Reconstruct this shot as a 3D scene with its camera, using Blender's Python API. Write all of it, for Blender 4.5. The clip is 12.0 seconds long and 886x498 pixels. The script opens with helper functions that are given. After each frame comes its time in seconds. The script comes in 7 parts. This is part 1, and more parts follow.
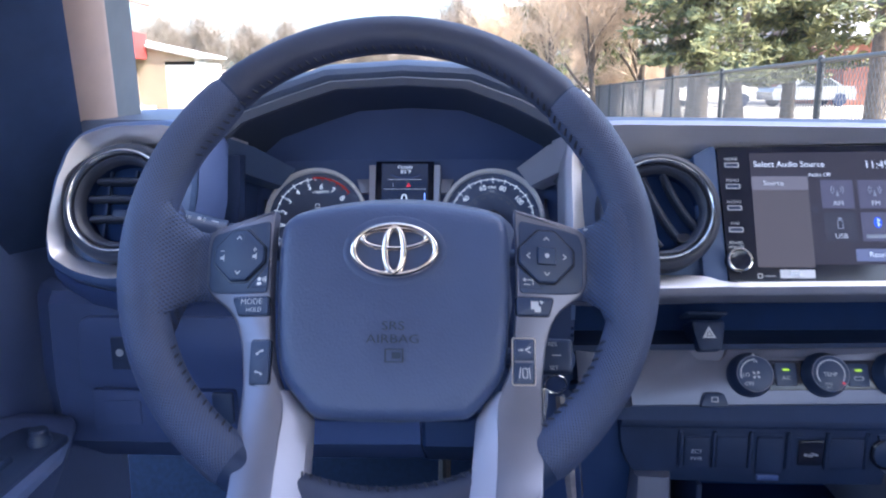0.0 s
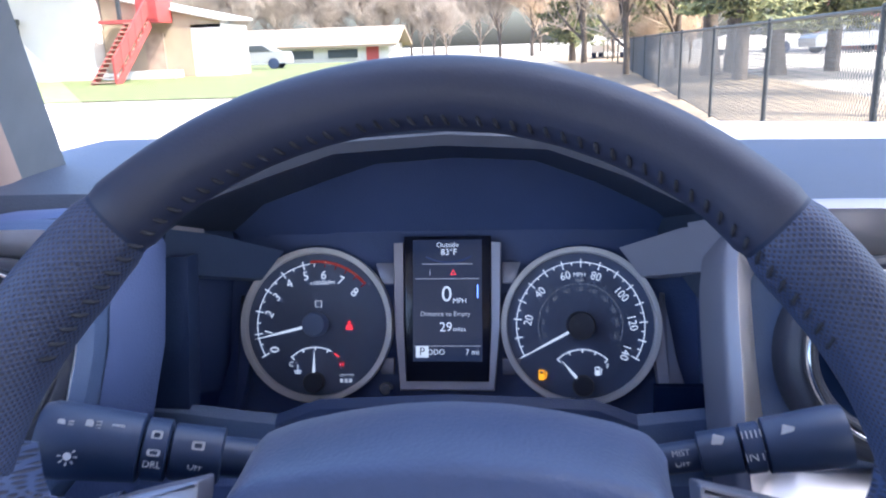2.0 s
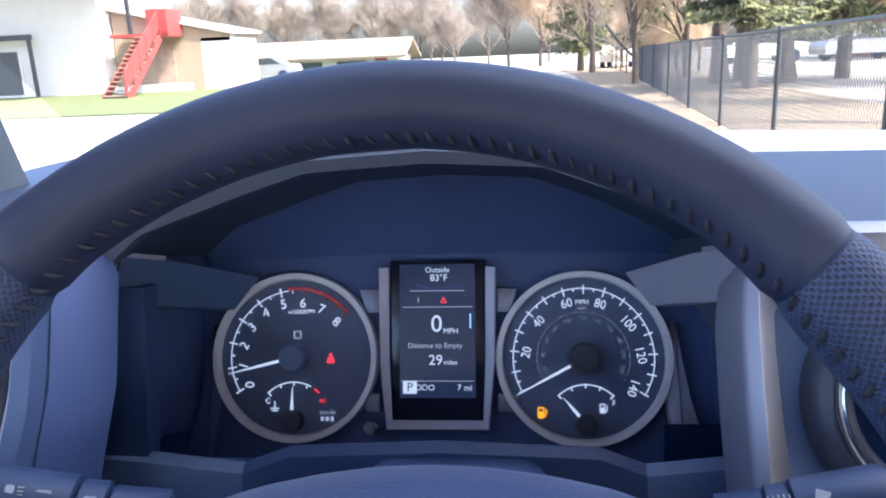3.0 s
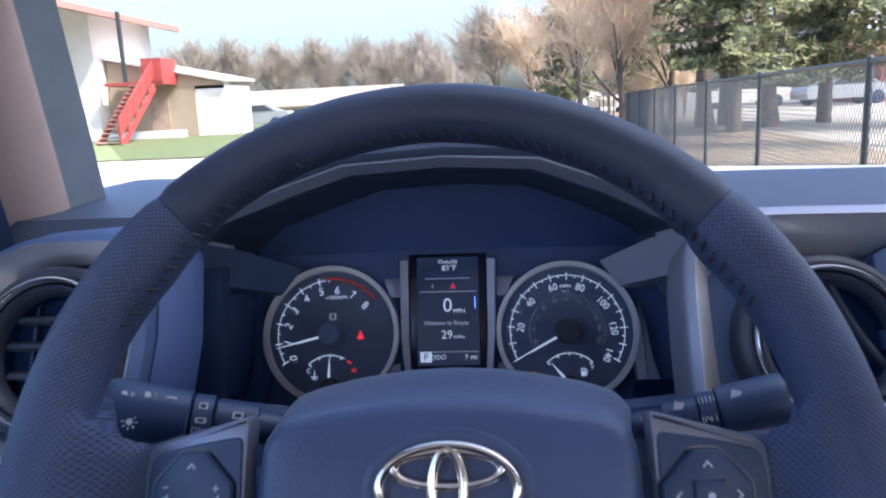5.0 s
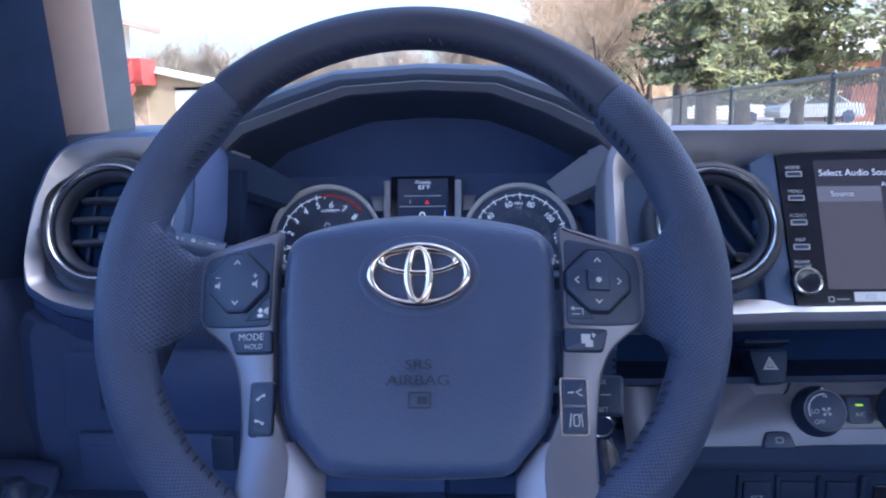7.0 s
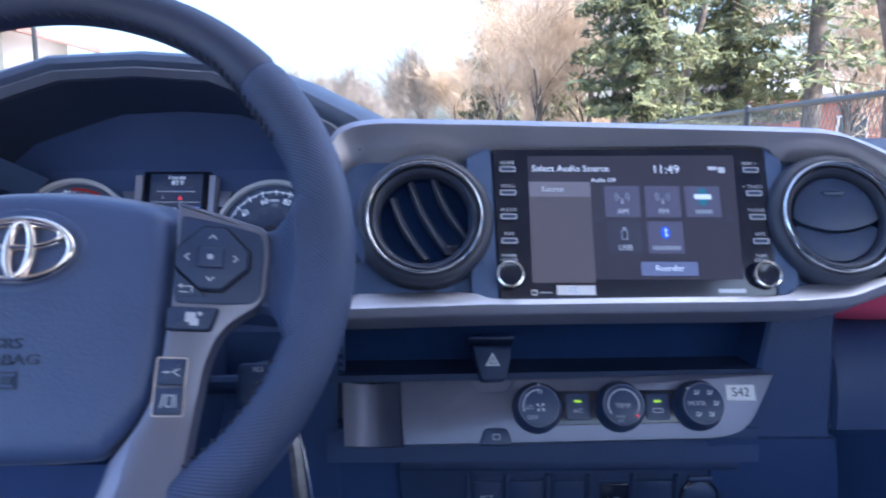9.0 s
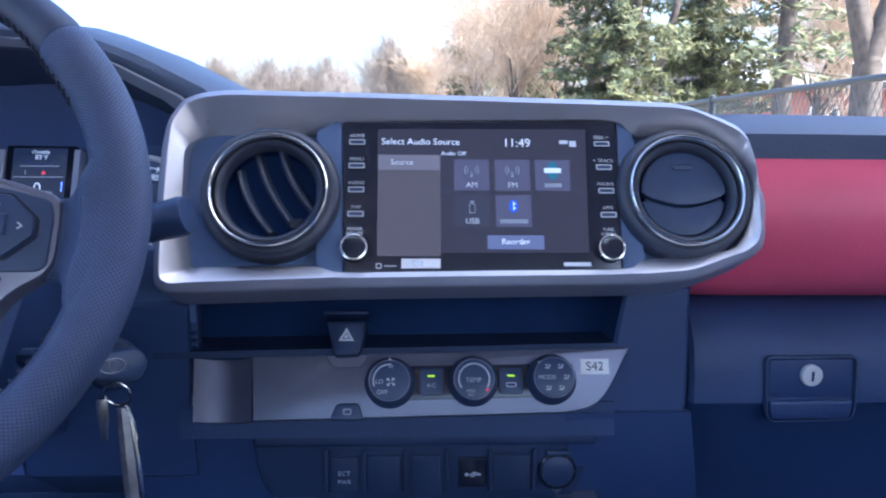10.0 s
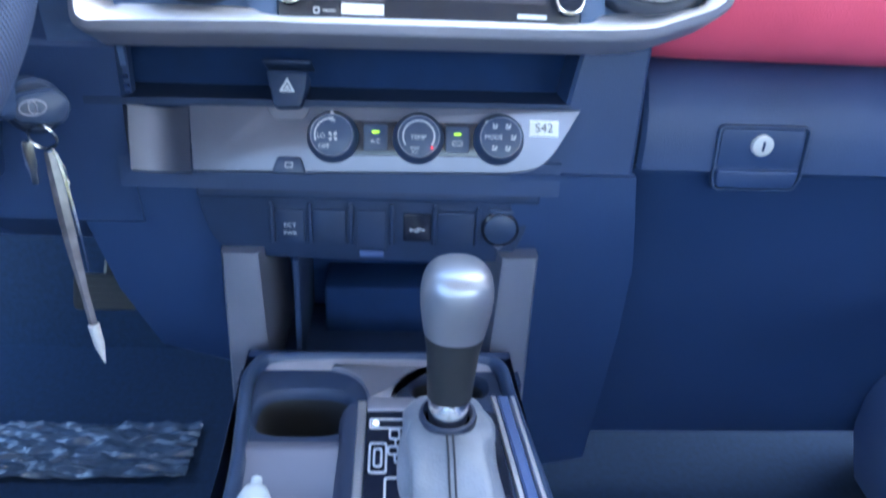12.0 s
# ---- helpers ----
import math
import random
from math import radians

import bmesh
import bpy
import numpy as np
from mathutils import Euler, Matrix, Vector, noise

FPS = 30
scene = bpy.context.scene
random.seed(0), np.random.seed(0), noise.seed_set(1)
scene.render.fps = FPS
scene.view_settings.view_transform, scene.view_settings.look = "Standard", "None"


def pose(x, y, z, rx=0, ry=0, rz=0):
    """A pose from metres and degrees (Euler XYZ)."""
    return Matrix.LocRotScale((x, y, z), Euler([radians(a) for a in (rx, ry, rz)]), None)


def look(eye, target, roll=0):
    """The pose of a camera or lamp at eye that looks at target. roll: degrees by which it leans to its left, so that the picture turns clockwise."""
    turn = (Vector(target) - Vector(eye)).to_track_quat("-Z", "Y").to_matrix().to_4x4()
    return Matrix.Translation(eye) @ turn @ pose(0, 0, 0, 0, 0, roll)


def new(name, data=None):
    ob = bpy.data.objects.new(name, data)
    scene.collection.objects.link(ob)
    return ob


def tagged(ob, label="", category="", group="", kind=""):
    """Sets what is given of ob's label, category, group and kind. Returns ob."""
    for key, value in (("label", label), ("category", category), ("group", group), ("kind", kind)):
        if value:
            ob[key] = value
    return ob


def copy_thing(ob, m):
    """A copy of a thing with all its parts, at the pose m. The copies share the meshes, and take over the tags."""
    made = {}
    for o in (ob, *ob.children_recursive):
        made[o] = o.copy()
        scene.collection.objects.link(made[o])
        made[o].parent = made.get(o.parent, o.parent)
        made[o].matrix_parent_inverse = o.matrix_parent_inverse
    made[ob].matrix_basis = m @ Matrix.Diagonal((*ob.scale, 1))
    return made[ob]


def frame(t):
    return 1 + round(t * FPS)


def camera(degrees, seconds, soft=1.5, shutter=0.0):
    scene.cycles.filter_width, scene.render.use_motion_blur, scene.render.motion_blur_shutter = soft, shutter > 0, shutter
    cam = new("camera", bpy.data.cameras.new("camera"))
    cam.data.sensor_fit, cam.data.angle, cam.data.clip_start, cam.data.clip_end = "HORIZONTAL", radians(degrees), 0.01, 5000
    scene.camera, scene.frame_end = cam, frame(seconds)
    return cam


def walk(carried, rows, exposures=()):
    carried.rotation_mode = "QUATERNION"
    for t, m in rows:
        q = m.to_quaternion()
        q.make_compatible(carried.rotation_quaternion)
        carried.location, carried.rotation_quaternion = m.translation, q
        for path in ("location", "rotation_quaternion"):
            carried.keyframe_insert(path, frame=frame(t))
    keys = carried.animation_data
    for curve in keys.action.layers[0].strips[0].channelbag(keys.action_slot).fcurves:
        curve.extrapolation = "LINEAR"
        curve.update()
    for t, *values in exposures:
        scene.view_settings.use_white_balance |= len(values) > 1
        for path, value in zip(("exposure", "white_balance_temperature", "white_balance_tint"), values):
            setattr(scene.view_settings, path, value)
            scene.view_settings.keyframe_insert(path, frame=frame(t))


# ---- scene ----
cam = camera(62.4, 12.0, 2.0, 0.4)
PATH = [
    (0, (0.037, 0.03, 1.455), (-0.056, 1.982, 1.031), -0.4),
    (0.5, (0.026, 0.1, 1.478), (-0.085, 2.044, 1.019), -0.6),
    (1, (0.013, 0.187, 1.494), (-0.123, 2.121, 1.0), -1.2),
    (1.5, (0.003, 0.264, 1.51), (-0.156, 2.189, 0.991), -1.8),
    (2, (0.001, 0.327, 1.515), (-0.177, 2.246, 0.98), -2.0),
    (2.5, (0.01, 0.363, 1.516), (-0.183, 2.282, 0.985), -2.3),
    (3, (0.011, 0.376, 1.512), (-0.193, 2.3, 1.005), -2.5),
    (5, (0.007, 0.253, 1.502), (-0.171, 2.206, 1.112), -2.7),
    (5.5, (0.015, 0.184, 1.479), (-0.151, 2.14, 1.098), -2.6),
    (6, (0.013, 0.14, 1.458), (-0.137, 2.097, 1.074), -2.1),
    (6.5, (0.011, 0.112, 1.446), (-0.128, 2.07, 1.065), -1.6),
    (8.5, (0.143, 0.099, 1.425), (0.136, 2.076, 1.124), -0.0),
    (9, (0.213, 0.115, 1.408), (0.24, 2.093, 1.115), 0.2),
    (9.5, (0.276, 0.112, 1.395), (0.335, 2.089, 1.102), 0.3),
    (10, (0.32, 0.115, 1.395), (0.406, 2.087, 1.074), 0.5),
    (10.5, (0.34, 0.112, 1.392), (0.437, 2.079, 1.042), 0.5),
    (11, (0.348, 0.112, 1.398), (0.445, 2.061, 0.96), 0.5),
    (11.5, (0.351, 0.124, 1.396), (0.463, 1.999, 0.706), 1.6),
    (12, (0.352, 0.129, 1.387), (0.493, 1.894, 0.457), 3.3),
]
walk(cam, [(t, look(eye, target, roll)) for t, eye, target, roll in PATH],
     exposures=[(0, 2.85, 5400, 14), (3.2, 2.7, 5500, 14), (5.0, 2.15, 5350, 14), (6.5, 2.38, 5050, 14), (10.5, 2.75, 4950, 14), (11.0, 2.82, 4900, 13), (11.5, 3.0, 4850, 10), (12, 3.95, 5200, 1)])

# ---- daylight ----
world = bpy.data.worlds.new("World")
scene.world = world
world.use_nodes = True
wn = world.node_tree.nodes
sky = wn.new("ShaderNodeTexSky")
sky.sky_type = "NISHITA"
sky.sun_disc = False
sky.sun_elevation = radians(53)
sky.sun_rotation = radians(113)
sky.dust_density, sky.air_density, sky.ozone_density = 5.0, 1.1, 0.4
wn["Background"].inputs[1].default_value = 0.15
world.node_tree.links.new(sky.outputs[0], wn["Background"].inputs[0])
sun_data = bpy.data.lights.new("sun", "SUN")
sun_data.energy, sun_data.angle, sun_data.color = 2.6, radians(0.5), (1.0, 0.84, 0.64)
sun = new("sun", sun_data)
sun.matrix_world = look((14, -6, 19), (0, 0, 0))


# ---- helpers of this scene ----
def material(name, color, rough=0.5, metal=0.0, var=0.15, scale=30.0, bump=0.0, bscale=400.0, spec=0.5, coat=0.0, kind="noise"):
    """A principled surface with large and small colour variation and a fine relief."""
    m = bpy.data.materials.new(name)
    m.use_nodes = True
    nt = m.node_tree
    N, L = nt.nodes, nt.links
    b = N["Principled BSDF"]
    co = N.new("ShaderNodeTexCoord")
    b.inputs["Roughness"].default_value = rough
    b.inputs["Metallic"].default_value = metal
    b.inputs["Specular IOR Level"].default_value = spec
    b.inputs["Coat Weight"].default_value = coat
    big = N.new("ShaderNodeTexNoise")
    big.inputs["Scale"].default_value = scale
    big.inputs["Detail"].default_value = 5
    L.new(co.outputs["Object"], big.inputs["Vector"])
    ramp = N.new("ShaderNodeValToRGB")
    ramp.color_ramp.elements[0].position, ramp.color_ramp.elements[1].position = 0.3, 0.7
    ramp.color_ramp.elements[0].color = [c * (1 - var) for c in color] + [1]
    ramp.color_ramp.elements[1].color = [min(1, c * (1 + var)) for c in color] + [1]
    L.new(big.outputs[0], ramp.inputs[0])
    L.new(ramp.outputs[0], b.inputs["Base Color"])
    mr = N.new("ShaderNodeMapRange")
    mr.inputs["To Min"].default_value, mr.inputs["To Max"].default_value = max(0.02, rough * 0.85), min(1, rough * 1.15)
    L.new(big.outputs[0], mr.inputs[0])
    L.new(mr.outputs[0], b.inputs["Roughness"])
    if bump:
        if kind == "grain":
            tex = N.new("ShaderNodeTexVoronoi")
            tex.inputs["Scale"].default_value = bscale
            out = tex.outputs["Distance"]
        else:
            tex = N.new("ShaderNodeTexNoise")
            tex.inputs["Scale"].default_value = bscale
            tex.inputs["Detail"].default_value = 3
            out = tex.outputs[0]
        L.new(co.outputs["Object"], tex.inputs["Vector"])
        bp = N.new("ShaderNodeBump")
        bp.inputs["Strength"].default_value = bump
        bp.inputs["Distance"].default_value = 0.0006
        L.new(out, bp.inputs["Height"])
        L.new(bp.outputs[0], b.inputs["Normal"])
    return m


def perforated(name, color, step=0.0026):
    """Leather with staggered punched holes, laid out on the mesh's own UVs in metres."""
    m = material(name, color, 0.55, var=0.2, scale=18)
    N, L = m.node_tree.nodes, m.node_tree.links
    b = N["Principled BSDF"]
    uv = N.new("ShaderNodeUVMap")
    sep = N.new("ShaderNodeSeparateXYZ")
    L.new(uv.outputs[0], sep.inputs[0])

    def calc(op, a, c=0.0):
        n = N.new("ShaderNodeMath")
        n.operation = op
        for k, v in enumerate((a, c)):
            if isinstance(v, (int, float)):
                n.inputs[k].default_value = v
            else:
                L.new(v, n.inputs[k])
        return n.outputs[0]

    row = calc("DIVIDE", sep.outputs[1], step * 0.62)
    rf = calc("FLOOR", row)
    odd = calc("MULTIPLY", calc("MODULO", rf, 2.0), 0.5)
    col = calc("ADD", calc("DIVIDE", sep.outputs[0], step), odd)
    dx = calc("SUBTRACT", calc("FRACT", col), 0.5)
    dy = calc("MULTIPLY", calc("SUBTRACT", calc("FRACT", row), 0.5), 0.62)
    d = calc("SQRT", calc("ADD", calc("MULTIPLY", dx, dx), calc("MULTIPLY", dy, dy)))
    hole = N.new("ShaderNodeMapRange")
    hole.inputs["From Min"].default_value, hole.inputs["From Max"].default_value = 0.18, 0.32
    L.new(d, hole.inputs[0])
    bp = N.new("ShaderNodeBump")
    bp.inputs["Strength"].default_value, bp.inputs["Distance"].default_value = 1.0, 0.0008
    L.new(hole.outputs[0], bp.inputs["Height"])
    L.new(bp.outputs[0], b.inputs["Normal"])
    mix = N.new("ShaderNodeMix")
    mix.data_type = "RGBA"
    mix.inputs["A"].default_value = (0.058, 0.063, 0.10, 1)
    L.new(hole.outputs[0], mix.inputs["Factor"])
    src = b.inputs["Base Color"].links[0].from_socket
    L.new(src, mix.inputs["B"])
    L.new(mix.outputs["Result"], b.inputs["Base Color"])
    return m


def glowing(name, color, strength=1.0, base=(0.02, 0.02, 0.02), rough=0.15):
    m = bpy.data.materials.new(name)
    m.use_nodes = True
    b = m.node_tree.nodes["Principled BSDF"]
    b.inputs["Base Color"].default_value = (*base, 1)
    b.inputs["Roughness"].default_value = rough
    b.inputs["Emission Color"].default_value = (*color, 1)
    b.inputs["Emission Strength"].default_value = strength
    return m


def clear(name, tint=(1, 1, 1), gloss=0.04, rough=0.02):
    m = bpy.data.materials.new(name)
    m.use_nodes = True
    N, L = m.node_tree.nodes, m.node_tree.links
    N.clear()
    out, mix = N.new("ShaderNodeOutputMaterial"), N.new("ShaderNodeMixShader")
    tr, gl = N.new("ShaderNodeBsdfTransparent"), N.new("ShaderNodeBsdfGlossy")
    tr.inputs[0].default_value = (*tint, 1)
    gl.inputs["Roughness"].default_value = rough
    mix.inputs[0].default_value = gloss
    L.new(tr.outputs[0], mix.inputs[1])
    L.new(gl.outputs[0], mix.inputs[2])
    L.new(mix.outputs[0], out.inputs[0])
    return m


MM = 0.001


def panel(x, y, z, tilt=0, yaw=0):
    """A frame on a face that leans back by tilt degrees: x to the right, y up the face, z out of it to the driver."""
    return pose(x, y, z, 90 - tilt, 0, yaw)


def thing(name, label, category, group="", at=(0, 0, 0), kind=""):
    ob = new(name)
    ob.empty_display_size = 0.05
    ob.location = at
    bpy.context.view_layer.update()
    return tagged(ob, label, category, group, kind)


def finish(name, bm, mat, sharp=35):
    bmesh.ops.recalc_face_normals(bm, faces=bm.faces)
    me = bpy.data.meshes.new(name)
    bm.to_mesh(me)
    bm.free()
    me.materials.append(mat)
    me.polygons.foreach_set("use_smooth", [True] * len(me.polygons))
    me.set_sharp_from_angle(angle=radians(sharp))
    return me


def part(name, bm, mat, parent=None, label="", m=None, sharp=35):
    """Links a bmesh as one mesh object; m takes its local metres into the world."""
    if m is not None:
        bm.transform(m)
    ob = new(name, finish(name, bm, mat, sharp))
    if parent is not None:
        ob.parent = parent
        top = Matrix.Translation(parent.location) if parent.parent is None else Matrix.Identity(4)
        ob.matrix_parent_inverse = top.inverted()
    return tagged(ob, label)


def solo(name, bm, mat, label, category, m=None, kind="", group="", sharp=35):
    ob = part(name, bm, mat, None, label, m, sharp)
    return tagged(ob, label, category, group, kind)


def pts(*p, s=MM):
    return [(a * s, b * s) for a, b in p]


def mirror(p, c=0.0):
    return [(2 * c - a, b) for a, b in reversed(p)]


def fillet(p, r, seg=4):
    """Rounds the corners of a polygon; r: one radius or one for each corner."""
    out, n = [], len(p)
    for i in range(n):
        a, b, c = Vector(p[i - 1]), Vector(p[i]), Vector(p[(i + 1) % n])
        rr = r[i] if isinstance(r, (list, tuple)) else r
        u, v = (a - b), (c - b)
        d = min(rr, u.length * 0.48, v.length * 0.48)
        if d < 1e-6:
            out.append(tuple(b))
            continue
        s, e = b + u.normalized() * d, b + v.normalized() * d
        for k in range(seg + 1):
            t = k / seg
            out.append(tuple((1 - t) ** 2 * s + 2 * t * (1 - t) * b + t * t * e))
    return out


def inset(p, d):
    """A polygon moved inwards by d."""
    n = len(p)
    area = sum(p[i - 1][0] * p[i][1] - p[i][0] * p[i - 1][1] for i in range(n))
    sg = 1 if area > 0 else -1
    out = []
    for i in range(n):
        a, b, c = Vector(p[i - 1]), Vector(p[i]), Vector(p[(i + 1) % n])
        e1, e2 = (b - a), (c - b)
        if e1.length < 1e-9 or e2.length < 1e-9:
            out.append(tuple(b))
            continue
        e1.normalize(), e2.normalize()
        n1, n2 = Vector((-e1.y, e1.x)) * sg, Vector((-e2.y, e2.x)) * sg
        m = (n1 + n2)
        k = max(0.5, 1 + n1.dot(n2))
        out.append(tuple(b + m * (d / k)))
    return out


def loft(bm, rings, closed=True, cap0=False, cap1=True):
    """Skins rings of 3D points that have the same count."""
    vs = [[bm.verts.new(q) for q in r] for r in rings]
    n = len(vs[0])
    for a, b in zip(vs, vs[1:]):
        for i in range(n if closed else n - 1):
            j = (i + 1) % n
            bm.faces.new((a[i], a[j], b[j], b[i]))
    if cap0:
        bm.faces.new(list(reversed(vs[0])))
    if cap1:
        bm.faces.new(vs[-1])
    return bm


def prism(p, z0, z1, bevel=0.0, bm=None, back=False):
    """A plate on polygon p from z0 up to z1, its upper edge rounded by bevel."""
    bm = bm or bmesh.new()
    rings = [[(x, y, z0) for x, y in p]]
    if bevel:
        rings.append([(x, y, z1 - bevel) for x, y in p])
        rings.append([(x, y, z1 - bevel * 0.3) for x, y in inset(p, bevel * 0.3)])
        rings.append([(x, y, z1) for x, y in inset(p, bevel)])
    else:
        rings.append([(x, y, z1) for x, y in p])
    return loft(bm, rings, cap0=back)


def rect(cx, cy, w, h, r=0.0, seg=3):
    p = [(cx - w / 2, cy - h / 2), (cx + w / 2, cy - h / 2), (cx + w / 2, cy + h / 2), (cx - w / 2, cy + h / 2)]
    return fillet(p, r, seg) if r else p


def circle(cx, cy, r, n=40, ry=None):
    return [(cx + r * math.cos(2 * math.pi * i / n), cy + (ry or r) * math.sin(2 * math.pi * i / n)) for i in range(n)]


def lathe(profile, cx=0.0, cy=0.0, n=48, bm=None, cap0=False, cap1=False):
    bm = bm or bmesh.new()
    return loft(bm, [[(x, y, z) for x, y in circle(cx, cy, max(r, 1e-5), n)] for r, z in profile], cap0=cap0, cap1=cap1)


def ring_band(p_out, p_in, z0, z1, bm=None):
    """A flat-topped frame between two polygons of the same count."""
    bm = bm or bmesh.new()
    return loft(bm, [[(x, y, z0) for x, y in p_out], [(x, y, z1) for x, y in p_out], [(x, y, z1) for x, y in p_in], [(x, y, z0) for x, y in p_in]], cap1=False)


def tube(path, r, n=10, bm=None, closed=False, flat=1.0):
    bm = bm or bmesh.new()
    path = [Vector(q) for q in path]
    rings, up = [], Vector((0.0, 0.0, 1.0))
    for i, q in enumerate(path):
        a = path[i - 1] if (i or closed) else q
        b = path[(i + 1) % len(path)] if (i < len(path) - 1 or closed) else q
        t = (b - a).normalized()
        s = t.cross(up)
        if s.length < 0.05:
            s = t.cross(Vector((0, 1, 0)))
        s.normalize()
        w = s.cross(t)
        rr = r[i] if isinstance(r, (list, tuple)) else r
        rings.append([q + s * rr * math.cos(2 * math.pi * k / n) + w * rr * flat * math.sin(2 * math.pi * k / n) for k in range(n)])
    if closed:
        rings.append(rings[0])
        return loft(bm, rings, cap1=False)
    return loft(bm, rings, cap0=True)


def box(x0, x1, y0, y1, z0, z1, r=0.0):
    bm = bmesh.new()
    bmesh.ops.create_cube(bm, size=1)
    bm.transform(Matrix.Translation(((x0 + x1) / 2, (y0 + y1) / 2, (z0 + z1) / 2)) @ Matrix.Diagonal((x1 - x0, y1 - y0, z1 - z0, 1)))
    if r:
        bmesh.ops.bevel(bm, geom=bm.edges[:], offset=r, segments=3, profile=0.5, affect="EDGES")
    return bm


def grid(rows, bm=None):
    """A sheet through rows of 3D points."""
    return loft(bm or bmesh.new(), rows, closed=False, cap1=False)


def slab(rows, thick):
    """A sheet with thickness, thickened along its normals."""
    bm = grid(rows)
    bmesh.ops.recalc_face_normals(bm, faces=bm.faces)
    bmesh.ops.solidify(bm, geom=bm.faces[:], thickness=thick)
    return bm


def lettering(text, size, m, mat, parent, x=0.0, y=0.0, z=0.0, align="CENTER", turn=0.0, name="lettering", wide=1.0, depth=0.0):
    cu = bpy.data.curves.new(name, "FONT")
    cu.body, cu.size, cu.align_x, cu.align_y, cu.extrude = text, size, align, "CENTER", depth
    cu.resolution_u = 3
    ob = bpy.data.objects.new(name, cu)
    me = bpy.data.meshes.new_from_object(ob)
    bpy.data.objects.remove(ob)
    bm = bmesh.new()
    bm.from_mesh(me)
    bpy.data.meshes.remove(me)
    bm.transform(m @ pose(x, y, z, 0, 0, turn) @ Matrix.Diagonal((wide, 1, 1, 1)))
    return part(name, bm, mat, parent)


def bar(w, h, m, mat, parent, x, y, z, name="marking"):
    return part(name, prism(rect(x, y, w, h), z - 0.0002, z), mat, parent, m=m)


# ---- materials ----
# Blue haze over the cab is mixed into these dark base colours.
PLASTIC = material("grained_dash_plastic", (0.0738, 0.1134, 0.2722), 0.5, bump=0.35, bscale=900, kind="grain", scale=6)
# darker copy of the dash plastic, the lower dash's shade coloured in
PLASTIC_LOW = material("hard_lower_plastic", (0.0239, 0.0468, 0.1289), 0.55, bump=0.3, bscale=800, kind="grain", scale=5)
PAD = material("soft_pad", (0.0667, 0.0945, 0.1979), 0.38, bump=0.3, bscale=520, kind="grain", scale=8)
PAD.node_tree.nodes["Principled BSDF"].inputs["Sheen Weight"].default_value = 0.25
PAD.node_tree.nodes["Principled BSDF"].inputs["Sheen Roughness"].default_value = 0.35
LEATHER = material("smooth_leather", (0.0368, 0.0462, 0.0883), 0.5, bump=0.08, bscale=700, kind="grain", scale=14)
GRIP = perforated("perforated_leather", (0.0713, 0.0999, 0.2091))
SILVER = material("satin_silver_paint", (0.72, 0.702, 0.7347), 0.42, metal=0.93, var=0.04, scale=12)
SILVER_DARK = material("satin_grey_paint", (0.2494, 0.2596, 0.3404), 0.38, metal=0.55, var=0.05, scale=12)
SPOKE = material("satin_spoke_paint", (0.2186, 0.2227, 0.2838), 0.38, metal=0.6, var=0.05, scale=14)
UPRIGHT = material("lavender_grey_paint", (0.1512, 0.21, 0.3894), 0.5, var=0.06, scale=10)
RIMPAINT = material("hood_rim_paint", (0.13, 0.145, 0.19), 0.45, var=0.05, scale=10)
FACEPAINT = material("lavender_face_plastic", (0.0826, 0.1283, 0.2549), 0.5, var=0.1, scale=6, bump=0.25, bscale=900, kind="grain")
CHARCOAL = material("charcoal_plastic", (0.045, 0.052, 0.08), 0.42, var=0.12, bump=0.2, bscale=900, kind="grain")
CHROME = material("chrome", (0.92, 0.91, 0.91), 0.15, metal=1.0, var=0.03)
BLACK = material("piano_black", (0.013, 0.016, 0.032), 0.14, var=0.1)
MATTE = material("matte_black", (0.0159, 0.031, 0.0824), 0.6, var=0.15, bump=0.15, bscale=900)
BUTTON = material("rubberised_button", (0.0318, 0.052, 0.1148), 0.42, bump=0.1, bscale=1200)
# near-black for recesses, their shade put into the base colour
DARK = material("dark_void_plastic", (0.0097, 0.0243, 0.0811), 0.8, spec=0.15)
RED = material("red_soft_panel", (0.75, 0.102, 0.1875), 0.45, var=0.08, bump=0.35, bscale=600, kind="grain", scale=10)
THREAD = material("black_thread", (0.035, 0.04, 0.06), 0.7)
INK = material("pale_print", (0.55, 0.57, 0.64), 0.5, var=0.03)
STEEL = material("brushed_steel", (0.6, 0.6, 0.6), 0.22, metal=1.0, var=0.06)
CARPET = material("black_carpet", (0.0128, 0.0262, 0.0619), 0.95, var=0.2, scale=120, bump=0.4, bscale=900, spec=0.2)
TRIM = material("beige_pillar_trim", (0.52, 0.385, 0.32), 0.7, var=0.06, bump=0.25, bscale=700)
HEADLINER = material("headliner_cloth", (0.74, 0.73, 0.73), 0.9, var=0.08, scale=80, bump=0.4, bscale=900)
CLOTH = material("dark_brown_cloth", (0.11, 0.085, 0.075), 0.9, var=0.15, scale=60, bump=0.4, bscale=900)
DOORP = material("door_plastic", (0.115, 0.16, 0.32), 0.5, var=0.12, scale=5, bump=0.3, bscale=800, kind="grain")
# chrome tinted for the warm reflections on the emblem
EMBLEM = material("warm_chrome", (0.92, 0.82, 0.74), 0.13, metal=1.0, var=0.03)
# darker than the pad, so the embossing's shade is coloured in
PADMARK = material("embossed_pad", (0.026, 0.0409, 0.0777), 0.5, var=0.1)
DASHTOP = material("dash_top_plastic", (0.0655, 0.0883, 0.1484), 0.55, var=0.12, scale=8, bump=0.4, bscale=520, kind="grain")
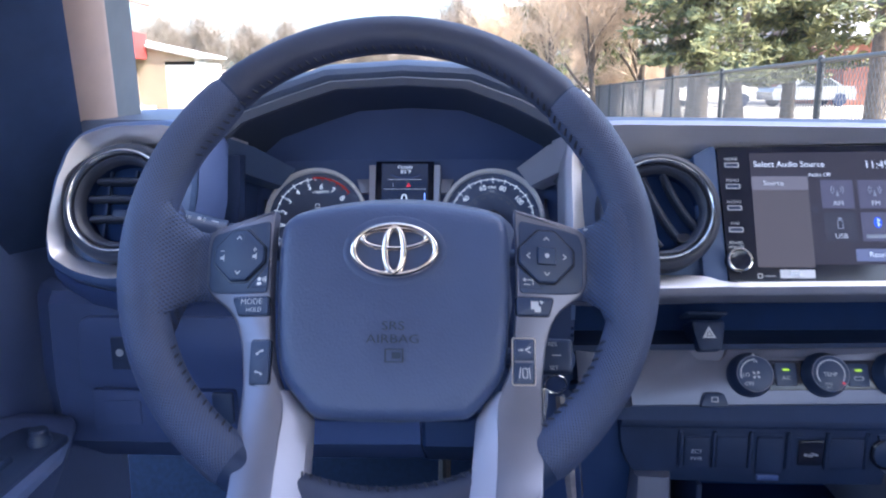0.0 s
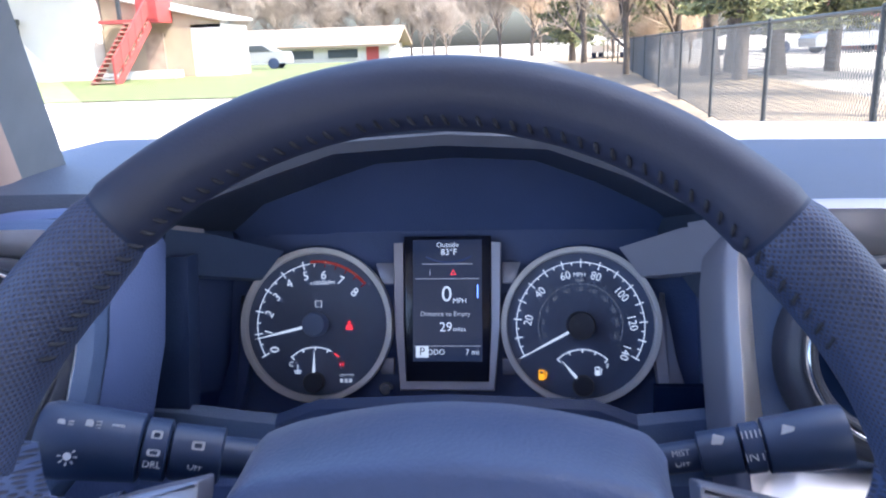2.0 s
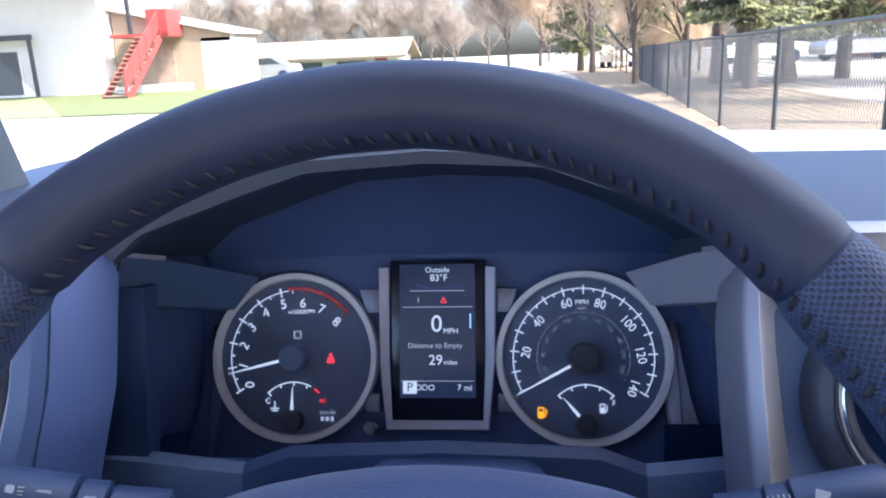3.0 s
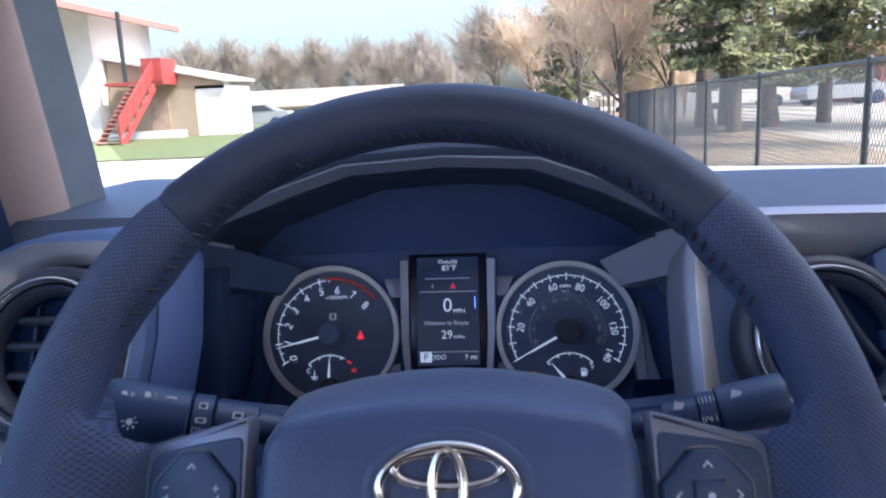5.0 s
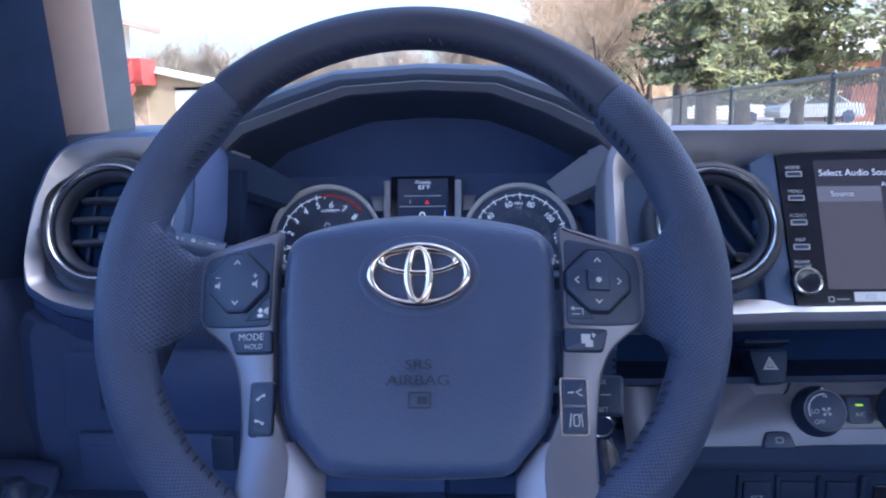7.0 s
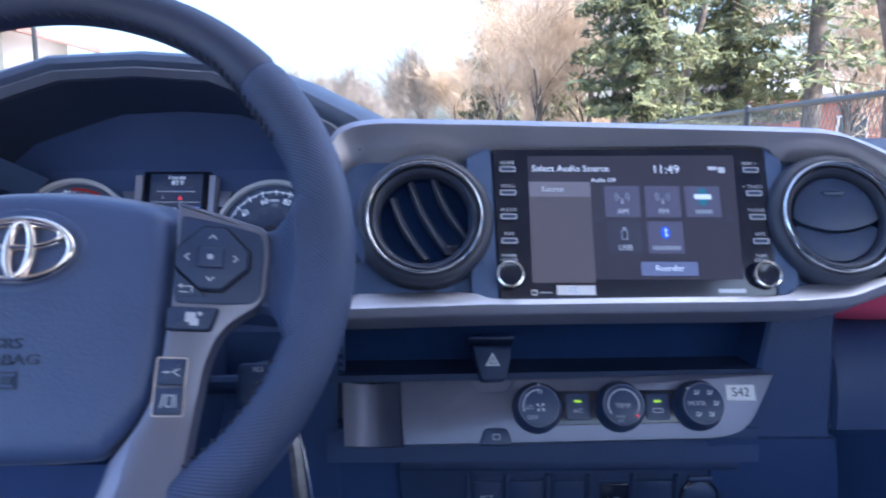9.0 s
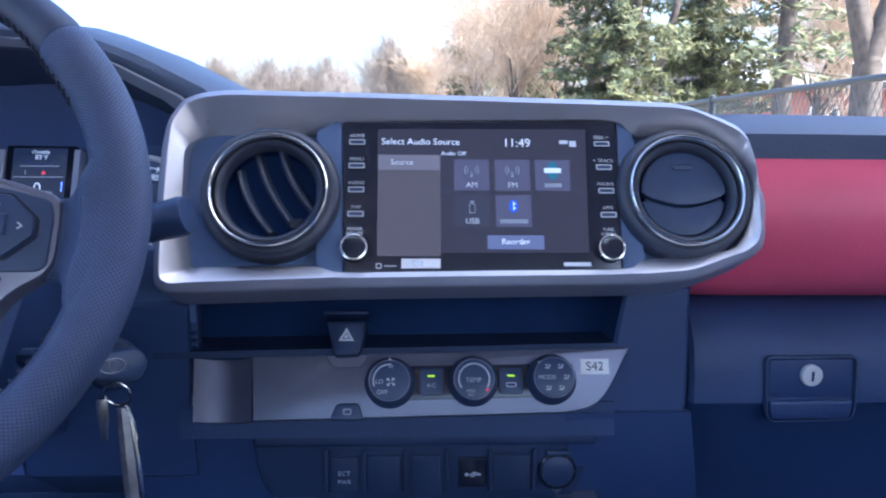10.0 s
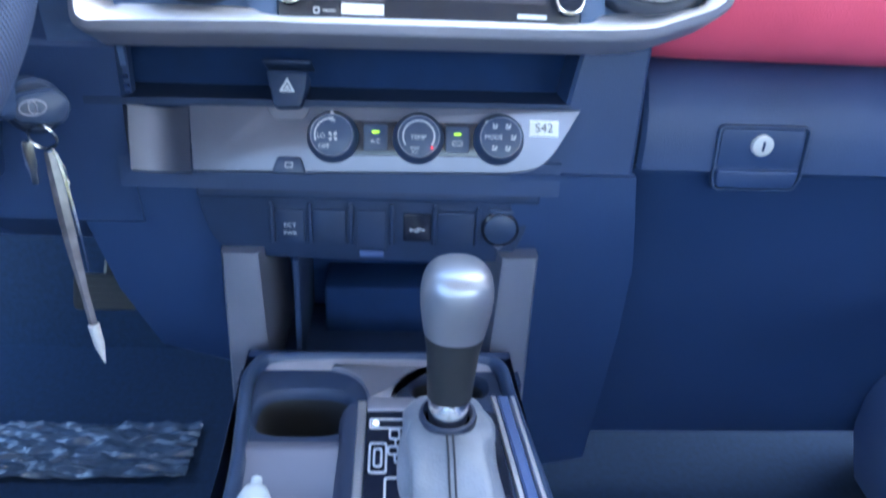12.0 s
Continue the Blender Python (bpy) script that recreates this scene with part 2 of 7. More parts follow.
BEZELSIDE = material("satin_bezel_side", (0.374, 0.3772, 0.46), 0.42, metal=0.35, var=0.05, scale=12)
# satin paint lightened to read as lit
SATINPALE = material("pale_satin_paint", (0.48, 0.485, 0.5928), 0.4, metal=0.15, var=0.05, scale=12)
DECK = material("dark_satin_deck", (0.115, 0.12, 0.175), 0.38, metal=0.2, var=0.06, scale=10)
RUBBER = material("black_rubber", (0.022, 0.024, 0.03), 0.6, var=0.15)
# the pillar trim again, slate for the shade beside the glass
TRIM_SHADED = material("slate_pillar_garnish", (0.22, 0.245, 0.27), 0.65, var=0.08, bump=0.25, bscale=700)
# tinted so that the bright outside is dimmed by the glass colour
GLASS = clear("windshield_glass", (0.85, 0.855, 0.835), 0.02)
LIT = glowing("lit_white", (0.8, 0.88, 1.0), 0.11, (0.42, 0.44, 0.5))
LIT_DIM = glowing("lit_dim_white", (0.55, 0.6, 0.7), 0.10, (0.25, 0.25, 0.27))
FAINT = glowing("faint_print", (0.35, 0.4, 0.5), 0.05, (0.2, 0.21, 0.25))
LIT_RED = glowing("lit_red", (1.0, 0.04, 0.06), 0.2)
LIT_AMBER = glowing("lit_amber", (1.0, 0.38, 0.01), 0.22)
LIT_GREEN = glowing("lit_green", (0.58, 1.0, 0.02), 0.14)
LIT_BLUE = glowing("lit_blue", (0.03, 0.13, 1.0), 0.17)

W = panel(-0.0198, 0.530, 1.3455, 24.0, 0.8)
C = panel(0.378, 0.7128, 1.340, 24)
H = panel(0.372, 0.716, 1.186, 26.5)
LO = panel(0.372, 0.728, 1.090, 0)
G = panel(-0.045, 0.848, 1.330, 20)

# ---- dashboard body ----
dash = thing("dashboard", "grained charcoal truck dashboard under the windshield, tinted for blue haze", "dashboard", at=(0.1, 0.9, 1.2))


def dash_crest(x):
    """Height of the flat dash top along the car's width."""
    return float(np.interp(x, (-0.3, -0.22, 0.12, 0.2, 0.6, 1.1), (1.412, 1.410, 1.404, 1.398, 1.392, 1.388)))


xs = [-0.44, -0.41, -0.37, -0.30, -0.25, -0.235, -0.1, 0.0, 0.125, 0.14, 0.2, 0.35, 0.5, 0.62, 0.75, 0.95, 1.1, 1.14]
rows = []
for x in xs:
    c = dash_crest(x)
    e = 0.02 if x in (xs[0], xs[-1]) else 0.0
    if -0.24 < x < 0.13:
        front = [(x, 0.97, c - 0.03), (x, 0.972, c - 0.012), (x, 0.98, c - 0.004)]
    elif x < 0.58:
        front = [(x, 0.790, c - 0.05 - e), (x, 0.792, c - 0.014 - e), (x, 0.80, c - 0.005 - e)]
    else:
        front = [(x, 0.772, c - 0.022), (x, 0.770, c - 0.008), (x, 0.785, c)]
    rows.append(front + [(x, 0.99, c - e), (x, 1.06, c - e), (x, 1.12, c - 0.012 - e), (x, 1.30, c - 0.07 - e), (x, 1.42, c - 0.10 - e)])
part("upper_pad", slab(rows, -0.02), DASHTOP, dash, "soft grained upper dash pad")

# binnacle over the gauges: a hood with a faceted arch, open to the driver
ARCH = [(-0.222, 1.405), (-0.195, 1.427), (-0.14, 1.446), (-0.10, 1.4585), (-0.035, 1.462), (0.025, 1.4585), (0.072, 1.441), (0.118, 1.418), (0.142, 1.398)]


def arch(dy, grow, drop=0.0, squash=1.0):
    cx, cz = -0.04, 1.36
    return [(cx + (x - cx) * (1 + grow * 1.1), dy, cz + (z - cz) * (1 + grow) * squash - drop) for x, z in ARCH]


hood = bmesh.new()
loft(hood, [arch(0.86, -0.06, 0.02), arch(0.80, -0.02, 0.006), arch(0.752, 0.0, 0.003), arch(0.746, 0.04), arch(0.744, 0.085), arch(0.743, 0.115), arch(0.746, 0.165), arch(0.756, 0.20), arch(0.80, 0.235), arch(0.86, 0.245), arch(0.95, 0.20), arch(1.05, -0.2)], closed=False, cap1=False)
part("gauge_hood", hood, DASHTOP, dash, "faceted hood over the gauges")
lip = bmesh.new()
loft(lip, [arch(0.7515, -0.025), arch(0.7425, -0.016), arch(0.7395, 0.05), arch(0.7425, 0.062)], closed=False, cap1=False)
part("hood_rim", lip, RIMPAINT, dash, "thin slate-grey rim of the gauge hood")

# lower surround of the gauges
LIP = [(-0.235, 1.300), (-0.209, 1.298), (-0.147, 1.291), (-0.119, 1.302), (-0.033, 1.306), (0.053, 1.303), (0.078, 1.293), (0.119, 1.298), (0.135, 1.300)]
# one sill in three runs, lit shoulders and shaded middle by colour
for run, mat, text in ((LIP[:3], FACEPAINT, "shoulder of the sill in its lit tone"), (LIP[2:7], PLASTIC_LOW, "sill under the gauges in its shaded tone"), (LIP[6:], FACEPAINT, "shoulder of the sill in its lit tone")):
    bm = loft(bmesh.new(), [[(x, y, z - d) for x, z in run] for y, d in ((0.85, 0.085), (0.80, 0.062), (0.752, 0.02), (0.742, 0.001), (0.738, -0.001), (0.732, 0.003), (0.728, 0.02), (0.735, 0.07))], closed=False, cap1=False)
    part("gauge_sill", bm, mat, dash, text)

# side walls of the gauge well
for sx, xa, xb in ((-1, -0.226, -0.215), (1, 0.146, 0.139)):
    bm = grid([[(xa, 0.745, 1.41), (xa * 0.6 + xb * 0.4, 0.79, 1.41), (xb, 0.87, 1.40)], [(xa, 0.745, 1.35), (xa * 0.6 + xb * 0.4, 0.79, 1.35), (xb, 0.87, 1.34)], [(xa, 0.742, 1.28), (xa * 0.6 + xb * 0.4, 0.79, 1.28), (xb, 0.86, 1.25)]])
    part("well_side", bm, PLASTIC, dash)
    # satin arm from the hood's foot to the gauges, in two facets
    arm = [(0.083, 0.853, 1.368), (0.112, 0.788, 1.399), (0.130, 0.757, 1.411), (0.137, 0.752, 1.388), (0.125, 0.778, 1.372), (0.098, 0.840, 1.349)]
    if sx < 0:
        arm = [(-0.087 - x, y, z) for x, y, z in arm]
    bm = bmesh.new()
    ring = [Vector(q) for q in arm]
    loft(bm, [[q + Vector((0.012 * sx, 0.01, -0.004)) for q in ring], ring, [q * 0.94 + (sum(ring, Vector()) / 6) * 0.06 + Vector((-0.004 * sx, -0.003, 0.001)) for q in ring]])
    # one satin finish: lit tone on the right, shaded tone on the left
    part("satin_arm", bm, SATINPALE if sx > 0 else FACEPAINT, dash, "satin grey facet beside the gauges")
    # added wedge; its pale paint is the light on the arm's end
    tip = [ring[1].lerp(ring[2], 0.1), ring[2], ring[3].lerp(ring[2], 0.25), ring[4].lerp(ring[1], 0.3)]
    mid = sum(tip, Vector()) / 4
    up = Vector((-0.0015 * sx, -0.0035, 0.0035))
    part("bright_facet", loft(bmesh.new(), [tip, [q + up for q in tip], [q.lerp(mid, 0.12) + up * 1.15 for q in tip]]), SATINPALE, dash, "added wedge toned as the lit outer end of the arm")
    # satin upright beside the gauge well; the left one coloured dark as its shade
    a = 0.131 if sx > 0 else -0.204
    b = 0.156 if sx > 0 else -0.245
    c = 0.5 * (a + b)
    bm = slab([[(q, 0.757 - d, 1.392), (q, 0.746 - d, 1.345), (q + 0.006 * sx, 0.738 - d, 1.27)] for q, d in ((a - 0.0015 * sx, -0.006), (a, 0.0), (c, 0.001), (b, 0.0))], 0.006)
    part("satin_upright", bm, UPRIGHT if sx > 0 else PLASTIC_LOW, dash, "satin upright beside the gauges in its lit tone" if sx > 0 else "satin upright beside the gauges in its shaded tone")

# back wall of the gauge well
part("gauge_backing", prism(pts((-205, 60), (205, 60), (205, -90), (-205, -90)), -0.02, -0.008), PLASTIC, dash, m=G)
bm = grid([arch(0.86, -0.06, 0.02), [(x, 0.875, 1.372) for x, y, z in arch(0.86, -0.06)]])
part("gauge_brow", bm, PLASTIC, dash)

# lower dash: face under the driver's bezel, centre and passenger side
# knee panel in two tones; the right piece is coloured for shade
for run, mat, text in (((-0.43, -0.40, -0.36, -0.2, -0.022), PLASTIC, "smooth lower panel in front of the driver's knees"), ((-0.020, -0.016, 0.06, 0.13), PLASTIC_LOW, "panel under the steering column in its shaded tone")):
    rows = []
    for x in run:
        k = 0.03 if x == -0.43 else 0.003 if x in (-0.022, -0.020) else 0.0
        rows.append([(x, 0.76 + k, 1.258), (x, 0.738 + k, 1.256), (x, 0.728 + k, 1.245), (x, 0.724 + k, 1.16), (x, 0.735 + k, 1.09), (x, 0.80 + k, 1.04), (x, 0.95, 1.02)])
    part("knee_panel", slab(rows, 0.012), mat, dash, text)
# back and roof of the shelf carry its shade as colour
bm = slab([[(0.10, 0.80, 1.285), (0.10, 0.785, 1.20)], [(0.56, 0.80, 1.285), (0.56, 0.785, 1.20)]], 0.01)
part("shelf_back", bm, DARK, dash)
bm = slab([[(0.11, 0.73, 1.268), (0.11, 0.80, 1.262)], [(0.545, 0.73, 1.262), (0.545, 0.80, 1.256)]], 0.006)
part("shelf_roof", bm, DARK, dash)
bm = slab([[(0.10, 0.725, 1.206), (0.10, 0.80, 1.204)], [(0.503, 0.731, 1.211), (0.512, 0.80, 1.208)]], 0.006)
part("shelf", bm, MATTE, dash, "narrow open shelf above the climate controls")
bm = slab([[(-0.10 + 0.19, 0.738, 1.285), (0.09, 0.735, 1.16)], [(0.135, 0.742, 1.285), (0.135, 0.735, 1.16)]], 0.012)
part("column_side_panel", bm, PLASTIC_LOW, dash)

# flank of the centre stack and the strip between it and the glove box
bm = bmesh.new()
p = [(0.508, 1.262), (0.536, 1.262), (0.566, 1.262), (0.566, 1.13), (0.50, 1.12), (0.455, 1.142), (0.478, 1.166), (0.495, 1.19)]
loft(bm, [[(x, 0.80, z) for x, z in p], [(x, 0.738 - (1.26 - z) * 0.06, z) for x, z in p], [(x, 0.735 - (1.26 - z) * 0.06, z) for x, z in inset(p, 0.003)]])
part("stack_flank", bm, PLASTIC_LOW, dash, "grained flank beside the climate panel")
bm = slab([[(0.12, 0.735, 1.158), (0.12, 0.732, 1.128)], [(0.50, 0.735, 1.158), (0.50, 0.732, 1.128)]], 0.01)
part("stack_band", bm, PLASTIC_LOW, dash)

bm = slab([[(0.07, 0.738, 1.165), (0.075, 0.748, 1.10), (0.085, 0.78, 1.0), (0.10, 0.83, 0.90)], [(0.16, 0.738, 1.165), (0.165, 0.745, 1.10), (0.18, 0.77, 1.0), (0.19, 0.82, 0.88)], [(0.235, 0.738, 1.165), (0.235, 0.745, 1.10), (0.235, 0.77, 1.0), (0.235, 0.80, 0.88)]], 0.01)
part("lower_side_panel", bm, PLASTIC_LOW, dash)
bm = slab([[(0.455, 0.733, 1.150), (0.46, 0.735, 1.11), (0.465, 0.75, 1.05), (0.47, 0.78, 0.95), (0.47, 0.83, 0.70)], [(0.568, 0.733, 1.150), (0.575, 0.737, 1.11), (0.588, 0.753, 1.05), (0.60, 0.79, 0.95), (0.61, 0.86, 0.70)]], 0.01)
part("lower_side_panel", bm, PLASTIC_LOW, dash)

# red passenger panel
rows = []
for x in (0.50, 0.56, 0.62, 0.75, 0.95, 1.12):
    f = 0.75 if x < 0.6 else 0.742
    lowz = 1.244 if x >= 0.56 else 1.248
    rows.append([(x, f + 0.045, 1.384), (x, f + 0.012, 1.376), (x, f - 0.004, 1.355), (x, f - 0.007, 1.32), (x, f - 0.004, 1.295), (x, f + 0.004, 1.274), (x, f + 0.016, 1.258), (x, f + 0.034, lowz), (x, f + 0.05, lowz - 0.004)])
part("red_panel", slab(rows, 0.012), RED, dash, "red leather-look panel over the glove box")

# glove box
glove = thing("glove_box", "closed dark plastic glove box with keyed latch", "glove box", at=(0.78, 0.75, 1.1))
rows = []
for x in (0.572, 0.576, 0.70, 0.9, 1.05, 1.1):
    d = 0.004 if x in (0.572, 1.1) else 0.0
    rows.append([(x, 0.80, 1.240), (x, 0.775 + d, 1.238 - d), (x, 0.758 + d, 1.226), (x, 0.744 + d, 1.203), (x, 0.7385 + d, 1.18), (x, 0.737 + d, 1.152), (x, 0.748 + d, 1.143), (x, 0.785, 1.02), (x, 0.83, 0.92), (x, 0.86, 0.84), (x, 0.90, 0.70)])
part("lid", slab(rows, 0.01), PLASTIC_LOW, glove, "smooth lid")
RINGP = material("pale_cast_metal", (0.6, 0.6, 0.62), 0.4, metal=0.2, var=0.05)
GB = panel(0.683, 0.7375, 1.176, 1)
p = fillet(pts((-44, 20.5), (41, 21), (43, -30), (39, -41), (-37, -42), (-42, -32)), 0.007)
pi = inset(p, 0.0022)
bm = bmesh.new()
loft(bm, [[(x, y, -0.002) for x, y in p], [(x, y, 0.0022) for x, y in p], [(x, y, 0.0030) for x, y in inset(p, 0.0008)], [(x, y, 0.0030) for x, y in pi], [(x, y, -0.003) for x, y in inset(p, 0.003)]])
part("latch_frame", bm, BUTTON, glove, "rounded frame of the latch", m=GB)
part("latch_plate", prism(fillet(pts((-40, 17), (37.5, 17.5), (38.5, -18), (-39, -18)), 0.004), -0.004, 0.0012, 0.001), PLASTIC_LOW, glove, "smooth plate round the lock", m=GB)
part("latch_handle", prism(fillet(pts((-39, -20.5), (39.5, -20.5), (38, -32), (36, -38), (-35, -38.5), (-38, -32)), 0.004), -0.003, 0.0048, 0.003), PLASTIC_LOW, glove, "pull handle under the lock", m=GB)
part("lock_cylinder", lathe([(0.0098, 0.0), (0.0098, 0.005), (0.0088, 0.0062), (0.001, 0.0062)], -0.002, 0.003, 32, cap1=True), RINGP, glove, "round metal lock", m=GB)
part("key_slot", prism(rect(-0.002, 0.003, 0.0022, 0.009), 0.005, 0.0066), DARK, glove, m=GB)

# driver's lower panel: fuse box cover, switch bank and coin tray
LP = panel(-0.28, 0.722, 1.19, 2)
p = fillet(pts((-86, 44), (95, 44), (95, -30), (-90, -30)), [0.014, 0.003, 0.003, 0.01])
part("switch_bank", prism(p, -0.002, 0.006, 0.003), PLASTIC, dash, "raised switch bank by the driver's knee", m=LP)
p = fillet(pts((-80, -34), (0, -34), (70, -34), (70, -84), (-72, -84), (-80, -78)), 0.004)
part("coin_tray", prism(p, -0.004, 0.003, 0.003), PLASTIC, dash, "small storage tray door", m=LP)
part("coin_tray_face", prism(rect(-0.048, -0.058, 0.04, 0.026, 0.002), 0.0, 0.005, 0.001), PLASTIC, dash, m=LP)
part("coin_tray_latch", prism(rect(0.058, -0.052, 0.022, 0.034, 0.003), 0.0, 0.006, 0.002), BUTTON, dash, m=LP)
part("traction_switch", prism(rect(-0.04, 0.007, 0.024, 0.034, 0.002), 0.004, 0.009, 0.0015), BUTTON, dash, "traction control switch", m=LP)
part("marking", prism(circle(-0.043, 0.008, 0.004, 12), 0.0088, 0.0094), INK, dash, m=LP)


# ---- silver bezels ----
def softened(p, r=0.3):
    """A closed outline with straight runs and its corners eased; five points for each corner."""
    out, n = [], len(p)
    for i in range(n):
        a, b, c = (Vector(p[(i + j) % n]) for j in (-1, 0, 1))
        u, v = b.lerp(a, r), b.lerp(c, r)
        for k in range(5):
            t = k / 4
            out.append((1 - t) ** 2 * u + 2 * t * (1 - t) * b + t * t * v)
    return out


def bezel_ring(pairs, crest, wall, sides=False):
    """Frame between matched outer and inner outlines (mm): a dished face up to a crease, then a turn-back to the dash."""
    o4 = softened([o for o, i in pairs])
    i4 = softened([i for o, i in pairs])
    rings = []
    for kind, v in (("foot", -16), ("edge", 0), ("face", 0.03), ("face", 0.5), ("face", 0.92), ("face", 0.975), ("face", 1.0), ("turn", 0.8), ("turn", 2.2), ("turn", 4.5), ("turn", 6.6), ("wrap", 2), ("wrap", 7), ("wall", 0)):
        ring = []
        for o, i in zip(o4, i4):
            w = (o - i).length
            kc = max(0.45, 1 - 7 / w)
            k, h = kc, crest
            if kind in ("foot", "edge"):
                k, h = (-0.02, v) if kind == "foot" else (0.0, max(-9.7, crest - kc * w * 0.95 - 0.7))
            elif kind == "face":
                k, h = kc * v, max(-9, crest - (1 - v) * kc * w * 0.95) - (0.12 if v == 1.0 else 0)
            elif kind == "turn":
                k, h = kc + v / w, crest - v * 0.8
            elif kind == "wrap":
                k, h = 1 + 0.1 * v / w, crest - 5.6 - v
            else:
                k, h = 1 + 1.2 / w, -wall
            ring.append(((i[0] + (o[0] - i[0]) * k) * MM, (i[1] + (o[1] - i[1]) * k) * MM, h * MM))
        rings.append(ring)
    return loft(bmesh.new(), rings[-8:] if sides else rings[:-7], cap1=False)


CENTRE = [((-257, -74), (-233, -57)), ((-259, -40), (-239, -30)), ((-260, 0), (-242, 0)), ((-260, 40), (-243, 36)), ((-257, 64), (-241, 47)), ((-246, 82), (-233, 55)), ((-232, 88), (-224, 57.5)),
          ((-210, 91), (-205, 58)), ((-137, 90), (-137, 58)), ((-122, 90), (-122, 67)), ((0, 87.5), (0, 68)), ((116, 85), (116, 69)), ((132, 84.3), (129, 58)), ((160, 83.5), (165, 57)),
          ((178, 80), (186, 54)), ((200, 71), (201, 46)), ((216, 63), (212, 34)), ((224, 54), (217, 22)), ((228, 36), (221, 8)), ((230, -2), (222, -4)), ((230, -30), (219, -20)),
          ((226, -44), (212, -34)), ((214, -53), (203, -45)), ((167, -70), (165, -50)), ((132, -73), (130, -51)), ((117, -73.5), (117, -62)), ((0, -75), (0, -63)), ((-117, -76.5), (-117, -65)), ((-134, -77), (-134, -57)), ((-225, -80), (-222, -58)), ((-248, -80), (-230, -58))]
bez = bezel_ring(CENTRE, 14, 36)
centre_bezel = solo("silver_dash_surround", bez, SILVER, "satin silver bezel framing the screen and two vents", "trim panel", m=C, sharp=22)
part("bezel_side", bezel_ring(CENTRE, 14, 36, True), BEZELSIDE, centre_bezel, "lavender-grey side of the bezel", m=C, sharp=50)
face = [i for o, i in CENTRE]
bm = prism([(x * MM, y * MM) for x, y in face], -0.05, -0.010)
stack = thing("centre_stack", "dark plastic centre stack face inside the silver bezel", "dashboard panel", at=(0.378, 0.73, 1.3))
part("face_plate", bm, FACEPAINT, stack, m=C)
# raised cheeks beside the screen
part("cheek", prism(fillet(pts((-137, 58), (-121, 67), (-116, 66), (-112, -64), (-117, -65), (-134, -57)), 0.001), -0.012, 0.001, 0.001), FACEPAINT, stack, m=C)
part("cheek", prism(fillet(pts((115, 68), (129, 58), (131, -51), (117, -62), (112, -62)), 0.001), -0.012, 0.001, 0.001), FACEPAINT, stack, m=C)

# driver's side bezel round the outer vent
CL = panel(-0.286, 0.680, 1.356, 24, -4)
LEFT = [((-60, -60), (-50, -44)), ((-66, -40), (-56, -22)), ((-68, -10), (-58.5, 0)), ((-66, 20), (-56, 22)), ((-61, 46), (-46, 38)), ((-50, 64), (-31, 51)), ((-22, 75), (-5, 57)), ((30, 78), (30, 57)), ((52, 75), (44, 51)), ((62, 58), (51, 38)), ((66, 10), (57.8, 6)), ((61, -54), (50, -38)), ((44, -74), (36, -55)), ((0, -80), (-4, -58)), ((-34, -73), (-34, -55))]
driver_bezel = solo("driver_vent_bezel", bezel_ring(LEFT, 13, 40), SILVER, "satin silver bezel round the driver's side vent", "trim panel", m=CL, sharp=22)
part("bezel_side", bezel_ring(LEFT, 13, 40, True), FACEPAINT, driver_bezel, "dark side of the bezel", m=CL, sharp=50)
part("face_plate", prism([(i[0] * MM, i[1] * MM) for o, i in LEFT], -0.04, -0.010), FACEPAINT, driver_bezel, m=CL)
# dash flesh round the driver's bezel
back = [[((o[0] * k) * MM, (o[1] * k) * MM, h * MM) for o, i in LEFT] for k, h in ((1.03, -4), (1.10, -12), (1.22, -40))]
part("bezel_surround", loft(bmesh.new(), back, cap1=False), PLASTIC, dash, m=CL)


